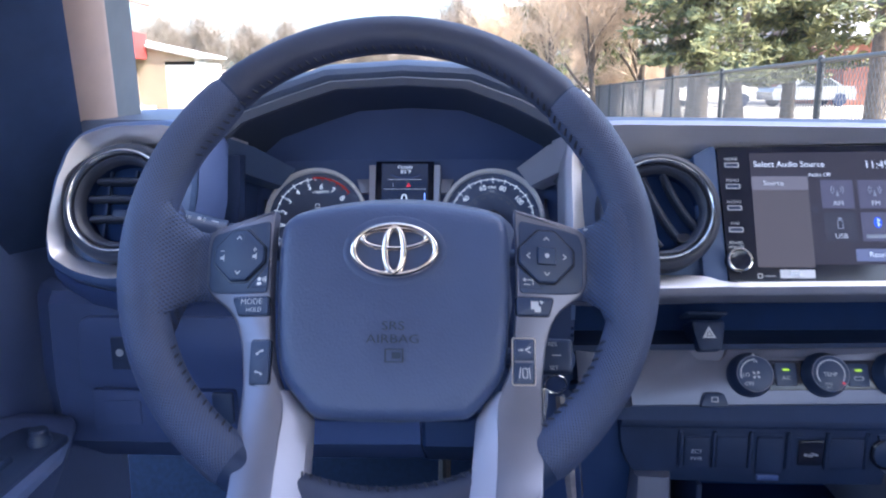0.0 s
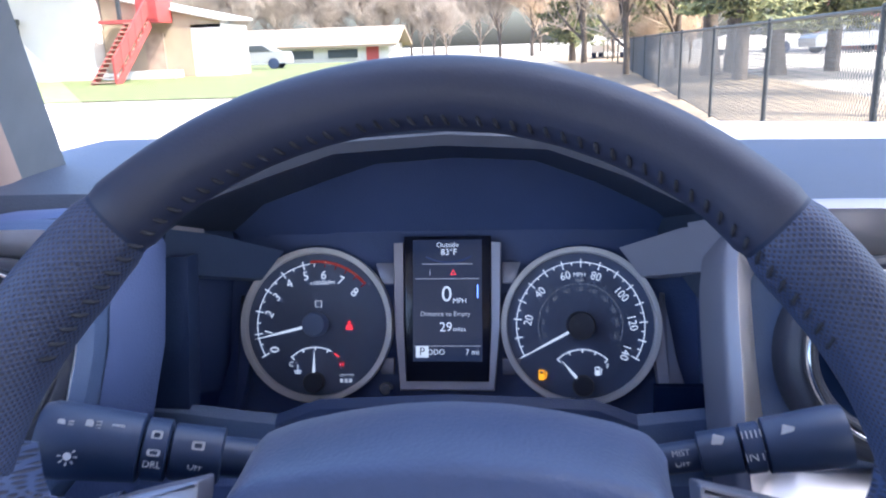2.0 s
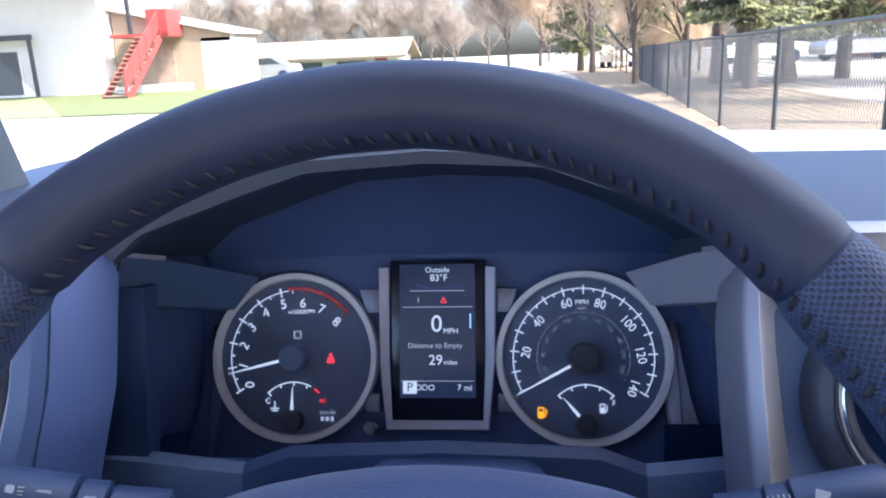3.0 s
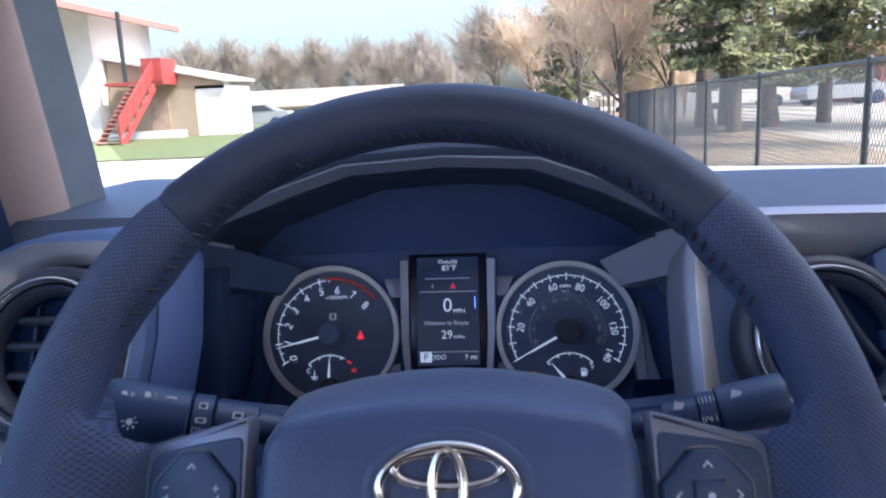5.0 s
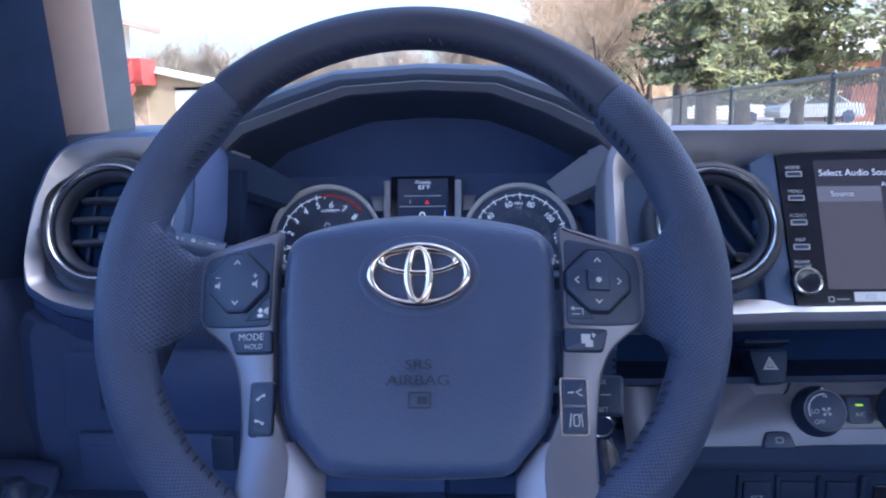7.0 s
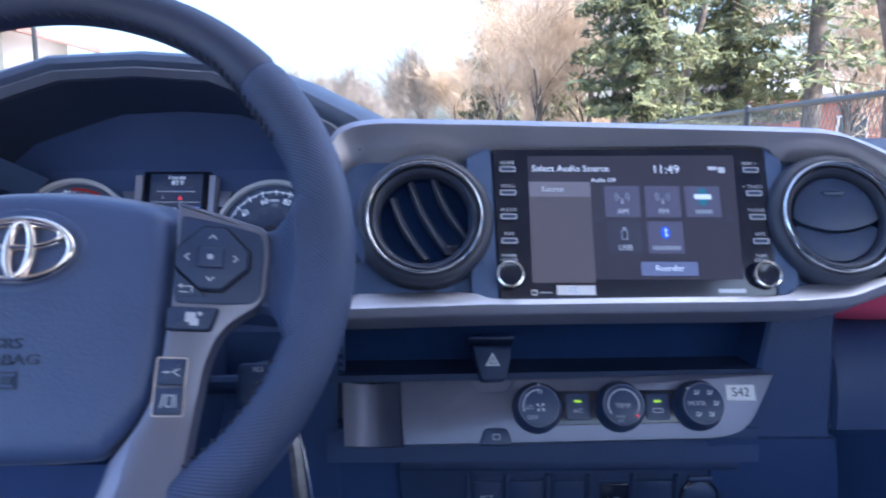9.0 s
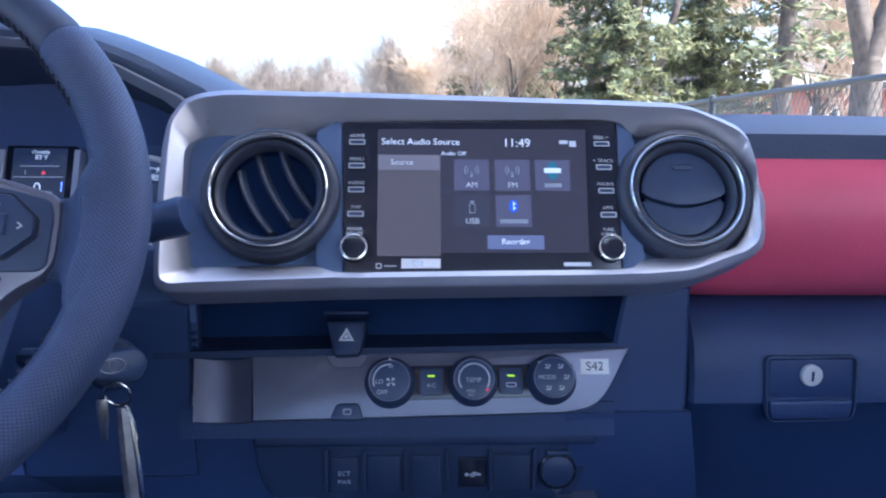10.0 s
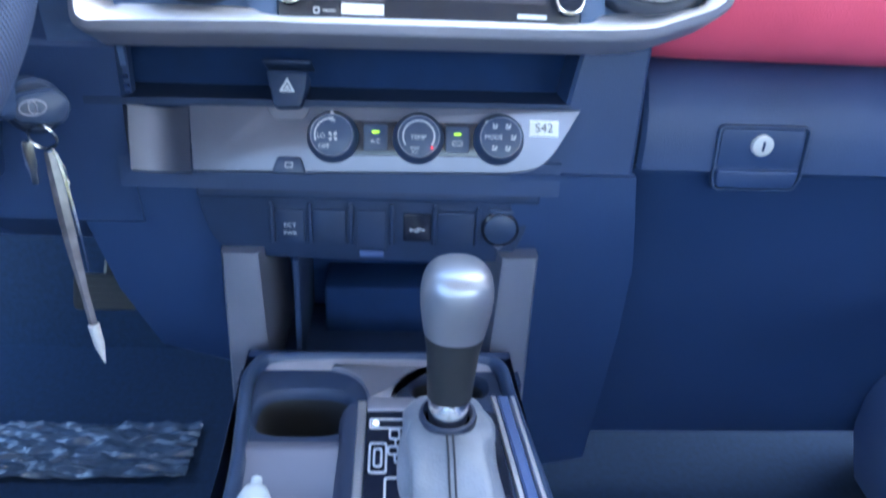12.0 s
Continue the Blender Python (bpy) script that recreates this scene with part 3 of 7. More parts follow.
# ---- air vents ----
def air_vent(m, kind, label):
    v = thing("air_vent", label, "air vent", "dashboard air vents", at=tuple(m.translation))
    part("housing", lathe([(0.0572, -0.016), (0.0568, -0.002), (0.0555, 0.003), (0.0535, 0.0055), (0.0505, 0.0065), (0.0485, 0.0055), (0.0478, 0.001)], n=64), CHARCOAL, v, m=m)
    part("chrome_ring", lathe([(0.0484 - 0.0022 * (1 - math.cos(math.pi * k / 8)), 0.003 + 0.0085 * math.sin(math.pi * k / 8)) for k in range(9)], n=64), CHROME, v, "chrome ring", m=m)
    part("collar", lathe([(0.0438, 0.001), (0.0430, 0.0055), (0.0415, 0.0065), (0.0395, 0.005), (0.0378, 0.001), (0.0368, -0.005)], n=56), CHARCOAL, v, "dark inner collar", m=m)
    part("barrel", lathe([(0.0368, -0.004), (0.037, -0.008), (0.037, -0.0136), (0.001, -0.0138)], n=56, cap1=True), DARK, v, m=m)
    if kind == "shut":
        def flap(side):
            p = []
            for i in range(33):
                a = math.pi * i / 32
                p.append((0.0355 * math.cos(a), 0.0355 * math.sin(a) * side))
            seam = [(-0.0355 + 0.071 * k / 14, -0.002 - 0.009 * math.sin(math.pi * k / 14)) for k in range(1, 14)]
            q = [(x, y) for x, y in p if (y > -0.002 if side > 0 else y < -0.004)]
            return q + (seam if side > 0 else seam)
        for side in (1, -1):
            q = flap(side)
            if side > 0:
                q = [(x, y + 0.0006) for x, y in q]
            else:
                q = [(x, y - 0.0006) for x, y in q]
            part("flap", prism(q, -0.008, 0.0005 if side > 0 else -0.0015, 0.0015), BUTTON, v, "closed round flap", m=m)
        part("flap_tab", prism(fillet(pts((-10, 24), (10, 24), (7, 20), (-7, 20)), 0.001), 0.0, 0.002, 0.0008), BUTTON, v, m=m)
    else:
        tilt = -28 if kind == "slanted" else 90
        for off in ((-0.019, 0.0, 0.019) if kind == "slanted" else (-0.016, 0.003, 0.020)):
            half = math.sqrt(0.0362 ** 2 - off ** 2) * 0.97
            fr, n = [], 9
            for k in range(n):
                s = -1 + 2 * k / (n - 1)
                bow = 0.004 * (1 - s * s)
                x0, y0 = off + (0.004 * s * s if kind == "slanted" else 0), half * s
                fr.append([(x0 - 0.0016, y0, -0.0134), (x0 - 0.002, y0, -0.005 + bow), (x0 - 0.0005, y0, -0.0028 + bow), (x0 + 0.002, y0, -0.0036 + bow), (x0 + 0.0042, y0, -0.0075 + bow), (x0 + 0.0042, y0, -0.0134)])
            bm = loft(bmesh.new(), fr, closed=True, cap0=True)
            turn = pose(0, 0, 0, 0, 0, 28 if kind == "slanted" else 90)
            part("slat", bm, CHARCOAL, v, "curved air slat", m=m @ turn)
        if kind == "slanted":
            part("thumb_tab", prism(rect(0.022, -0.026, 0.012, 0.008, 0.002), -0.008, -0.001, 0.001), BLACK, v, m=m)
        else:
            for x in (-0.02, 0.005):
                part("cross_slat", box(x - 0.001, x + 0.001, -0.033, 0.033, -0.0134, -0.009), MATTE, v, m=m)
            part("thumb_tab", prism(rect(0.0, -0.012, 0.016, 0.009, 0.002), -0.008, 0.0, 0.001), MATTE, v, m=m)
    return v


air_vent(C @ pose(-0.172, 0.003, 0.004), "slanted", "round open vent with curved slanted slats and chrome ring")
air_vent(C @ pose(0.167, 0.004, 0.004), "shut", "round vent with its flaps shut, chrome ring")
air_vent(CL @ pose(0, 0, 0.004), "level", "round open vent with level slats beside the door")

# ---- cab shell ----
floor = solo("floor", box(-0.75, 1.45, -1.65, 1.45, 0.55, 0.60), CARPET, "black carpeted cab floor", "floor", kind="structure")
firewall = solo("firewall", slab([[(-0.75, 1.25, 0.58), (-0.75, 1.38, 1.35)], [(1.45, 1.25, 0.58), (1.45, 1.38, 1.35)]], 0.03), CARPET, "dark carpeted firewall behind the pedals", "wall", kind="structure")
# Roof and rear walls are unseen, added to block and bounce light.
roof = solo("roof", slab([[(-0.72, 0.62, 1.86), (-0.72, 0.2, 1.92), (-0.72, -1.6, 1.92)], [(0.35, 0.60, 1.90), (0.35, 0.2, 1.96), (0.35, -1.6, 1.96)], [(1.42, 0.62, 1.86), (1.42, 0.2, 1.92), (1.42, -1.6, 1.92)]], 0.03), HEADLINER, "pale cloth headliner over the cab", "ceiling", kind="structure")
# dark cloth here so that the bezels reflect a dim cab
rear = solo("wall_rear", box(-0.75, 1.45, -1.65, -1.6, 0.55, 1.32), CLOTH, "rear cab wall", "wall", kind="structure")
solo("wall_rear_top", box(-0.75, 1.45, -1.65, -1.6, 1.78, 1.96), HEADLINER, "rear cab wall over the window", "wall", kind="structure")

for nm, x0, x1 in (("wall_left", -0.75, -0.70), ("wall_right", 1.40, 1.45)):
    solo(nm, box(x0, x1, -1.60, -0.55, 0.60, 1.38), CLOTH, "unseen rear side wall added to close the cab", "wall", kind="structure")

# pillar between windshield and driver's door: two trim faces with a soft bend, front one coloured as shaded
def pillar(flip, front):
    rings = []
    for z in (1.36, 1.44, 1.55, 1.68, 1.80, 1.90):
        d = z - 1.44
        lx, ly, rx, ry = -0.383 + 0.30 * d, 0.765 - 0.60 * d, -0.365 + 0.40 * d, 0.905 - 0.90 * d
        ring = []
        for k, bulge in ((0.0, -0.006), (0.03, 0.002), (0.22, 0.014), (0.42, 0.016), (0.54, 0.010), (0.8, 0.004), (0.97, 0.001), (1.0, -0.006)):
            ring.append((lx + (rx - lx) * k + bulge, ly + (ry - ly) * k))
        ring = ring[4:] + [(rx - 0.07, ry + 0.02)] if front else ring[:5] + [(lx + (rx - lx) * 0.54 - 0.07, ly + (ry - ly) * 0.54), (lx - 0.07, ly + 0.02)]
        rings.append([(0.70 - x if flip else x, y, z) for x, y in ring])
    return loft(bmesh.new(), rings, cap0=True)


pil = thing("windshield_pillar", "beige grained pillar trim beside the windshield", "pillar", at=(-0.42, 0.9, 1.4))
part("trim", pillar(False, False), TRIM, pil)
part("garnish", pillar(False, True), TRIM_SHADED, pil, "trim strip next to the glass in its shaded tone")
pil2 = thing("windshield_pillar", "beige grained pillar trim on the passenger side", "pillar", at=(1.12, 0.9, 1.4))
part("trim", pillar(True, False), TRIM, pil2)
part("garnish", pillar(True, True), TRIM_SHADED, pil2, "trim strip next to the glass in its shaded tone")

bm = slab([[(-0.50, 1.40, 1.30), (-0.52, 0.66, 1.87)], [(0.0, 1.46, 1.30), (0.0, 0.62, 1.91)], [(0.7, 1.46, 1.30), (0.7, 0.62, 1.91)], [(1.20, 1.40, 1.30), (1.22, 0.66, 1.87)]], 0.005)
windshield = solo("windshield", bm, GLASS, "raked windshield tinted to dim the view outside", "window", kind="structure")
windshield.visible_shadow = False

# driver's door with armrest and mirror switch
door = thing("driver_door", "dark plastic door panel with an armrest", "car door", at=(-0.5, 0.3, 0.9))
part("panel", slab([[(-0.47, 0.95, 1.40), (-0.475, 0.95, 1.2), (-0.49, 0.95, 0.62)], [(-0.47, 0.62, 1.38), (-0.475, 0.62, 1.2), (-0.49, 0.62, 0.62)], [(-0.50, -0.8, 1.33), (-0.51, -0.8, 1.2), (-0.52, -0.8, 0.62)]], 0.03), DOORP, door)
part("window_sill", box(-0.56, -0.475, -0.8, 0.62, 1.31, 1.345, 0.012), DOORP, door)
rows = [[(-0.383 + 0.30 * (z - 1.44), 0.772 - 0.60 * (z - 1.44), z), (-0.392 + 0.28 * (z - 1.44), 0.745 - 0.58 * (z - 1.44), z), (-0.425 + 0.22 * (z - 1.44), 0.70 - 0.45 * (z - 1.44), z), (-0.45 + 0.2 * (z - 1.44), 0.63 - 0.40 * (z - 1.44), z)] for z in (1.30, 1.38, 1.44, 1.6, 1.75, 1.88)]
part("sail_panel", slab(rows, 0.02), BUTTON, door, "dark panel and frame at the window's front corner")
arm = []
for y, w, z in ((0.735, 0.025, 1.120), (0.70, 0.05, 1.130), (0.62, 0.085, 1.134), (0.45, 0.095, 1.134), (0.1, 0.10, 1.13)):
    x0, x1 = -0.49, -0.415 + w * 0.9
    arm.append([(x0, y, z - 0.09), (x1 - 0.035, y, z - 0.085), (x1 - 0.012, y, z - 0.04), (x1 - 0.001, y, z - 0.012), (x1 + 0.001, y, z - 0.006), (x1 - 0.002, y, z - 0.001), (x1 - 0.008, y, z), (x0, y, z + 0.002)])
part("armrest", loft(bmesh.new(), arm, cap0=True), DOORP, door, "padded armrest with switch plate")
SWM = pose(-0.372, 0.62, 1.132, 0, 0, 0)
part("switch_plate", prism(fillet(pts((-40, -160), (24, -160), (24, 35), (-30, 55), (-40, 40)), 0.008), 0.001, 0.005, 0.002), BUTTON, door, m=SWM)
part("mirror_knob", lathe([(0.0105, 0.003), (0.0105, 0.010), (0.0085, 0.013), (0.0085, 0.018), (0.007, 0.0195), (0.0005, 0.0195)], 0.004, 0.018, 24, cap1=True), BUTTON, door, "dark mirror adjusting knob", m=SWM)
for k in range(3):
    part("window_switch", prism(rect(-0.008 - 0.022 * (k % 2), -0.03 - 0.05 * (k // 2), 0.016, 0.032, 0.003), 0.004, 0.010, 0.002), BUTTON, door, m=SWM)
part("marking", prism(rect(-0.01, -0.012, 0.008, 0.0015), 0.0042, 0.0056), INK, door, m=SWM)

pdoor = thing("passenger_door", "dark plastic passenger door panel with bulging armrest", "car door", at=(1.18, 0.3, 0.9))
part("panel", slab([[(1.17, 0.95, 1.40), (1.175, 0.95, 1.2), (1.19, 0.95, 0.62)], [(1.17, 0.6, 1.36), (1.175, 0.6, 1.2), (1.19, 0.6, 0.62)], [(1.17, -0.8, 1.32), (1.175, -0.8, 1.2), (1.19, -0.8, 0.62)]], 0.03), DOORP, pdoor)

# unseen mirror of the driver's panel, added to stop side sun
part("sail_panel", slab([[(0.70 - a, b, c) for a, b, c in r] for r in rows], 0.02), DOORP, pdoor)
arm = []
for y, w, z in ((0.975, 0.03, 0.80), (0.945, 0.10, 0.86), (0.87, 0.15, 0.90), (0.7, 0.165, 0.91), (0.1, 0.165, 0.91)):
    arm.append([(1.19, y, 0.62), (1.17 - w, y, 0.64), (1.143 - w, y, 0.72), (1.14 - w, y, 0.78), (1.15 - w, y, z - 0.05), (1.165 - w * 0.8, y, z - 0.012), (1.19, y, z + 0.01)])
part("door_pocket", loft(bmesh.new(), arm, cap0=True), DOORP, pdoor, "bulging dark door pocket")

# hood of the truck outside
rows = [[(x, 1.50, 1.29 - 0.03 * abs(x - 0.35)), (x, 1.9, 1.305 - 0.03 * abs(x - 0.35)), (x, 2.4, 1.298 - 0.03 * abs(x - 0.35)), (x, 2.62, 1.255 - 0.04 * abs(x - 0.35)), (x, 2.7, 1.0)] for x in (-0.45, -0.2, 0.1, 0.35, 0.6, 0.9, 1.15)]
HOODPAINT = material("white_car_paint", (0.84, 0.80, 0.73), 0.45, var=0.03, coat=0.1)
truck = thing("truck_front", "white painted front of the truck beyond the windshield", "car hood", at=(0.35, 2.0, 0.0))
part("hood", slab(rows, 0.02), HOODPAINT, truck)
for x0, x1 in ((-0.58, -0.45), (1.15, 1.28)):
    part("fender", box(x0, x1, 1.46, 2.66, 0.62, 1.19, 0.05), HOODPAINT, truck)
    part("tyre", lathe([(0.24, -0.11), (0.36, -0.12), (0.385, -0.08), (0.385, 0.08), (0.36, 0.12), (0.24, 0.11)], 0, 0, 36, cap0=True, cap1=True), RUBBER, truck, m=pose((x0 + x1) / 2, 2.1, 0.385, 0, 90, 0))
part("grille", box(-0.45, 1.15, 2.60, 2.72, 0.55, 1.02, 0.03), MATTE, truck)

# ---- steering wheel ----
wheel = thing("steering_wheel", "black leather steering wheel with perforated grips and satin spokes", "steering wheel", at=tuple(W.translation))
WR = panel(-0.0253, 0.5377, 1.3399, 27.7, 3.07)
RO = 0.1923


def rim_half(a):
    """Half the rim's width at angle a from the top (radians)."""
    d = abs((math.degrees(a) + 180) % 360 - 180)
    return 0.001 * float(np.interp(d, (0, 38, 52, 68, 100, 120, 138, 180), (14.5, 15.0, 17.4, 16.6, 16.8, 16.4, 17.4, 17.4)))


def rim_section(a0, a1, name, mat, label, n=60, grow=0.0, ends=True):
    bm = bmesh.new()
    uvl = bm.loops.layers.uv.new("UVMap")
    k = 28
    vs = []
    for i in range(n + 1):
        a = a0 + (a1 - a0) * i / n
        hw = rim_half(a) + grow
        if ends:
            e = min(i, n - i) / n * abs(a1 - a0) * 0.175
            hw -= 0.0012 * max(0, 1 - e / 0.0025)
        rc = RO - rim_half(a)
        ring = []
        for q in range(k):
            b = 2 * math.pi * q / k
            rr = rc + hw * math.cos(b)
            ring.append((bm.verts.new((rr * math.sin(a), rr * math.cos(a), hw * math.sin(b))), a * 0.175, b * 0.0185))
        vs.append(ring)
    for r, s in zip(vs, vs[1:]):
        for q in range(k):
            p = (q + 1) % k
            f = bm.faces.new((r[q][0], r[p][0], s[p][0], s[q][0]))
            vals = [(r[q][1], r[q][2]), (r[p][1], r[q][2] + 2 * math.pi / k * 0.0185), (s[p][1], s[q][2] + 2 * math.pi / k * 0.0185), (s[q][1], s[q][2])]
            for l, u in zip(f.loops, vals):
                l[uvl].uv = u
    if ends:
        bm.faces.new([q[0] for q in vs[0]])
        bm.faces.new([q[0] for q in vs[-1]])
    return part(name, bm, mat, wheel, label, m=WR)


SL, SR, E2, E3 = radians(43.5), radians(47.1), radians(144.2), radians(156)
rim_section(-SL + 0.004, SR - 0.004, "rim_top", LEATHER, "smooth leather top of the rim")
rim_section(SR + 0.004, E2, "grip", GRIP, "perforated leather grip")
rim_section(-E2, -SL - 0.004, "grip", GRIP, "perforated leather grip")
rim_section(E3, 2 * math.pi - E3, "rim_bottom", LEATHER, "smooth leather bottom of the rim")
rim_section(0, 2 * math.pi, "rim_core", MATTE, "", n=120, grow=-0.0012, ends=False)

# seam stitches along the inner edge of the rim
bm = bmesh.new()
N_ST = 158
for i in range(N_ST):
    a = -math.pi + 2 * math.pi * i / N_ST
    d = abs(math.degrees(a))
    if 62 < d < 113 or 141 < d < 157.5:
        continue
    hw = rim_half(a)
    rc = RO - hw
    line = []
    for k in range(5):
        f = k / 4
        b = radians(149) + 0.34 * f
        lift = 0.0004 + 0.0006 * math.sin(math.pi * f)
        rr = rc + (hw + lift) * math.cos(b)
        a2 = a + 0.016 * (f - 0.5)
        line.append(Vector((rr * math.sin(a2), rr * math.cos(a2), (hw + lift) * math.sin(b))))
    tube(line, [0.0006, 0.0009, 0.0010, 0.0009, 0.0006], 6, bm)
tagged(part("stitching", bm, THREAD, wheel, "black seam stitches along the rim's inner edge", m=WR), kind="stuff")

# leather-covered arms: the rim's leather sweeps inwards to the spoke bezels
ARM_TOP = [(112, 23), (122, 20), (130, 18), (137, 19.5), (145, 25), (150, 33), (154, 46)]
ARM_LOW = [(112, -38), (122, -34), (130, -32.5), (137, -34), (144, -41), (149, -52), (155, -67)]
RIM_IN_W = W.inverted() @ WR


def rim_plane(x, y):
    """Height of the rim's plane over the hub's plane (metres)."""
    p, n = RIM_IN_W.translation, RIM_IN_W.to_3x3() @ Vector((0, 0, 1))
    return p.z - (n.x * (x - p.x) + n.y * (y - p.y)) / n.z


def hinged(x):
    """How far the spokes fall back outside the airbag cover."""
    return 0.25 * max(0.0, abs(x + 0.002) - 0.085)


for sx in (-1, 1):
    bm = bmesh.new()
    uvl = bm.loops.layers.uv.new("UVMap")
    rows = []
    for i in range(25):
        f = i / 24 * 6
        j, r = min(int(f), 5), f - min(int(f), 5)
        top = Vector(ARM_TOP[j]).lerp(Vector(ARM_TOP[j + 1]), r)
        low = Vector(ARM_LOW[j]).lerp(Vector(ARM_LOW[j + 1]), r)
        s = i / 24
        row = []
        for k in range(-1, 26):
            t = min(1, max(0, k / 24))
            p = top.lerp(low, t)
            p.x += 12 * 4 * t * (1 - t) * s * s
            e = abs(2 * t - 1)
            g = min(1, max(0, (s - 0.40) / 0.42))
            x = p.x if sx > 0 else -12.0 - p.x
            z0 = -5.0 - 1000 * hinged(x * MM)
            z1 = 1000 * rim_plane(x * MM, p.y * MM) + 15.6
            z = z0 + (z1 - z0) * (3 * g * g - 2 * g ** 3) - 7 * e ** 7
            if k in (-1, 25):
                z = min(z, z0 + 5) - 12
                p.y += 7 if k == 25 else -7
            row.append(bm.verts.new((x * MM, p.y * MM, z * MM)))
        rows.append(row)
    for r0, r1 in zip(rows, rows[1:]):
        for k in range(26):
            f = bm.faces.new((r0[k], r0[k + 1], r1[k + 1], r1[k]))
            for l in f.loops:
                l[uvl].uv = (l.vert.co.x, l.vert.co.y)
    part("spoke_arm", bm, GRIP, wheel, "perforated leather-covered arm", m=W, sharp=60)

# airbag cover: a soft pillow with rounded corners
half = [(0, 39.5), (20, 38.8), (40, 36.6), (60, 33.2), (73, 29.5), (80, 22), (82, 4), (82, -30), (80, -65), (78, -81), (74, -92), (64, -104), (57, -112), (51, -116), (24, -117.5), (0, -118)]
def pad_outline(top, wide):
    """The cover's outline with its top edge at top and its upper corners at wide (mm)."""
    h = []
    for x, y in half:
        if y > 0:
            h.append((x * (1 + (wide / 82 - 1) * min(1, y / 20)), y * top / 39.5))
        else:
            h.append((x * (1 + (wide / 82 - 1) * max(0, 1 + y / 60)), y))
    p = [(x - 2, y) for x, y in h] + [(-x - 2, y) for x, y in reversed(h[1:-1])]
    return fillet(pts(*p), 0.004, 2)


rings = []
for z, top, wide in ((-0.085, 52, 92), (-0.066, 53.5, 92), (-0.048, 50.5, 88), (-0.03, 45.5, 84.5), (-0.018, 41, 83), (-0.012, 38, 82.3)):
    rings.append([(x, y, z) for x, y in pad_outline(top, wide)])
cx, cy = -0.002, -0.038
for f, z, e in ((1.0, -0.0085, 0.0), (0.985, -0.0055, 0.03), (0.965, -0.0035, 0.07), (0.94, -0.0020, 0.12), (0.90, -0.0010, 0.18), (0.84, -0.0004, 0.25), (0.70, 0.0, 0.36), (0.45, 0.0003, 0.5), (0.2, 0.0004, 0.6)):
    rings.append([(cx + (x - cx) * f, cy + (y - cy) * f - (e * y * f if y > 0 else 0), z) for x, y in pad_outline(36.5, 82)])
cover = part("airbag_cover", loft(bmesh.new(), rings), PAD, wheel, "soft grained airbag cover", m=W, sharp=80)

# oval emblem: three chrome ovals in a shallow dish
def oval(cx, cy, a, b, wa, wb, h, bm, n=64, z0=0.0):
    rings = []
    for k in range(9):
        t = math.pi * k / 8
        rings.append([(cx + (a + wa * math.cos(t)) * math.cos(2 * math.pi * i / n), cy + (b + wb * math.cos(t)) * math.sin(2 * math.pi * i / n), z0 + h * math.sin(t)) for i in range(n)])
    loft(bm, rings, cap1=False)


bm = bmesh.new()
oval(-0.001, -0.0005, 0.0335, 0.0222, 0.0030, 0.0030, 0.0011, bm, z0=-0.0002)
part("emblem_dish", bm, PAD, cover, m=W)
for nm, args in (("emblem_ring", (-0.001, -0.0005, 0.0288, 0.0176, 0.0029, 0.0027, 0.0048)), ("emblem_ring", (-0.001, 0.0076, 0.0225, 0.0070, 0.0030, 0.0022, 0.0045)), ("emblem_ring", (-0.001, -0.0008, 0.0066, 0.0160, 0.0031, 0.0033, 0.0052))):
    bm = bmesh.new()
    oval(*args, bm, z0=0.001)
    part(nm, bm, EMBLEM, cover, "chrome oval ring of the emblem", m=W)
for txt, y in (("SRS", -0.0535), ("AIRBAG", -0.0625)):
    lettering(txt, 0.0085, W, PADMARK, cover, -0.001, y, 0.0007, wide=1.25, depth=0.0006)
part("embossed_mark", prism(rect(0.0015, -0.0735, 0.006, 0.0045), -0.001, 0.0013), PADMARK, cover, m=W)
bm = ring_band(rect(0.0, -0.0735, 0.013, 0.0095), rect(0.0, -0.0735, 0.011, 0.0075), -0.001, 0.0013)
part("embossed_mark", bm, PADMARK, cover, m=W)

# satin bezels of the spokes with their switches
LEG = [(83, 30.5), (110, 24), (130, 18.5), (134, 15), (135.5, 6), (135, -22), (130, -31), (118, -39), (110, -48), (104.5, -64), (101, -96), (104, -140), (106, -172), (73, -172), (72, -130), (70, -106), (74, -95.5), (79.5, -82), (82, -65), (84.3, -30), (84.3, 4), (83.5, 22)]
RAD = [2, 6, 5, 5, 4, 6, 8, 10, 10, 12, 10, 4, 2, 3, 8, 8, 5, 4, 3, 3, 3, 3]


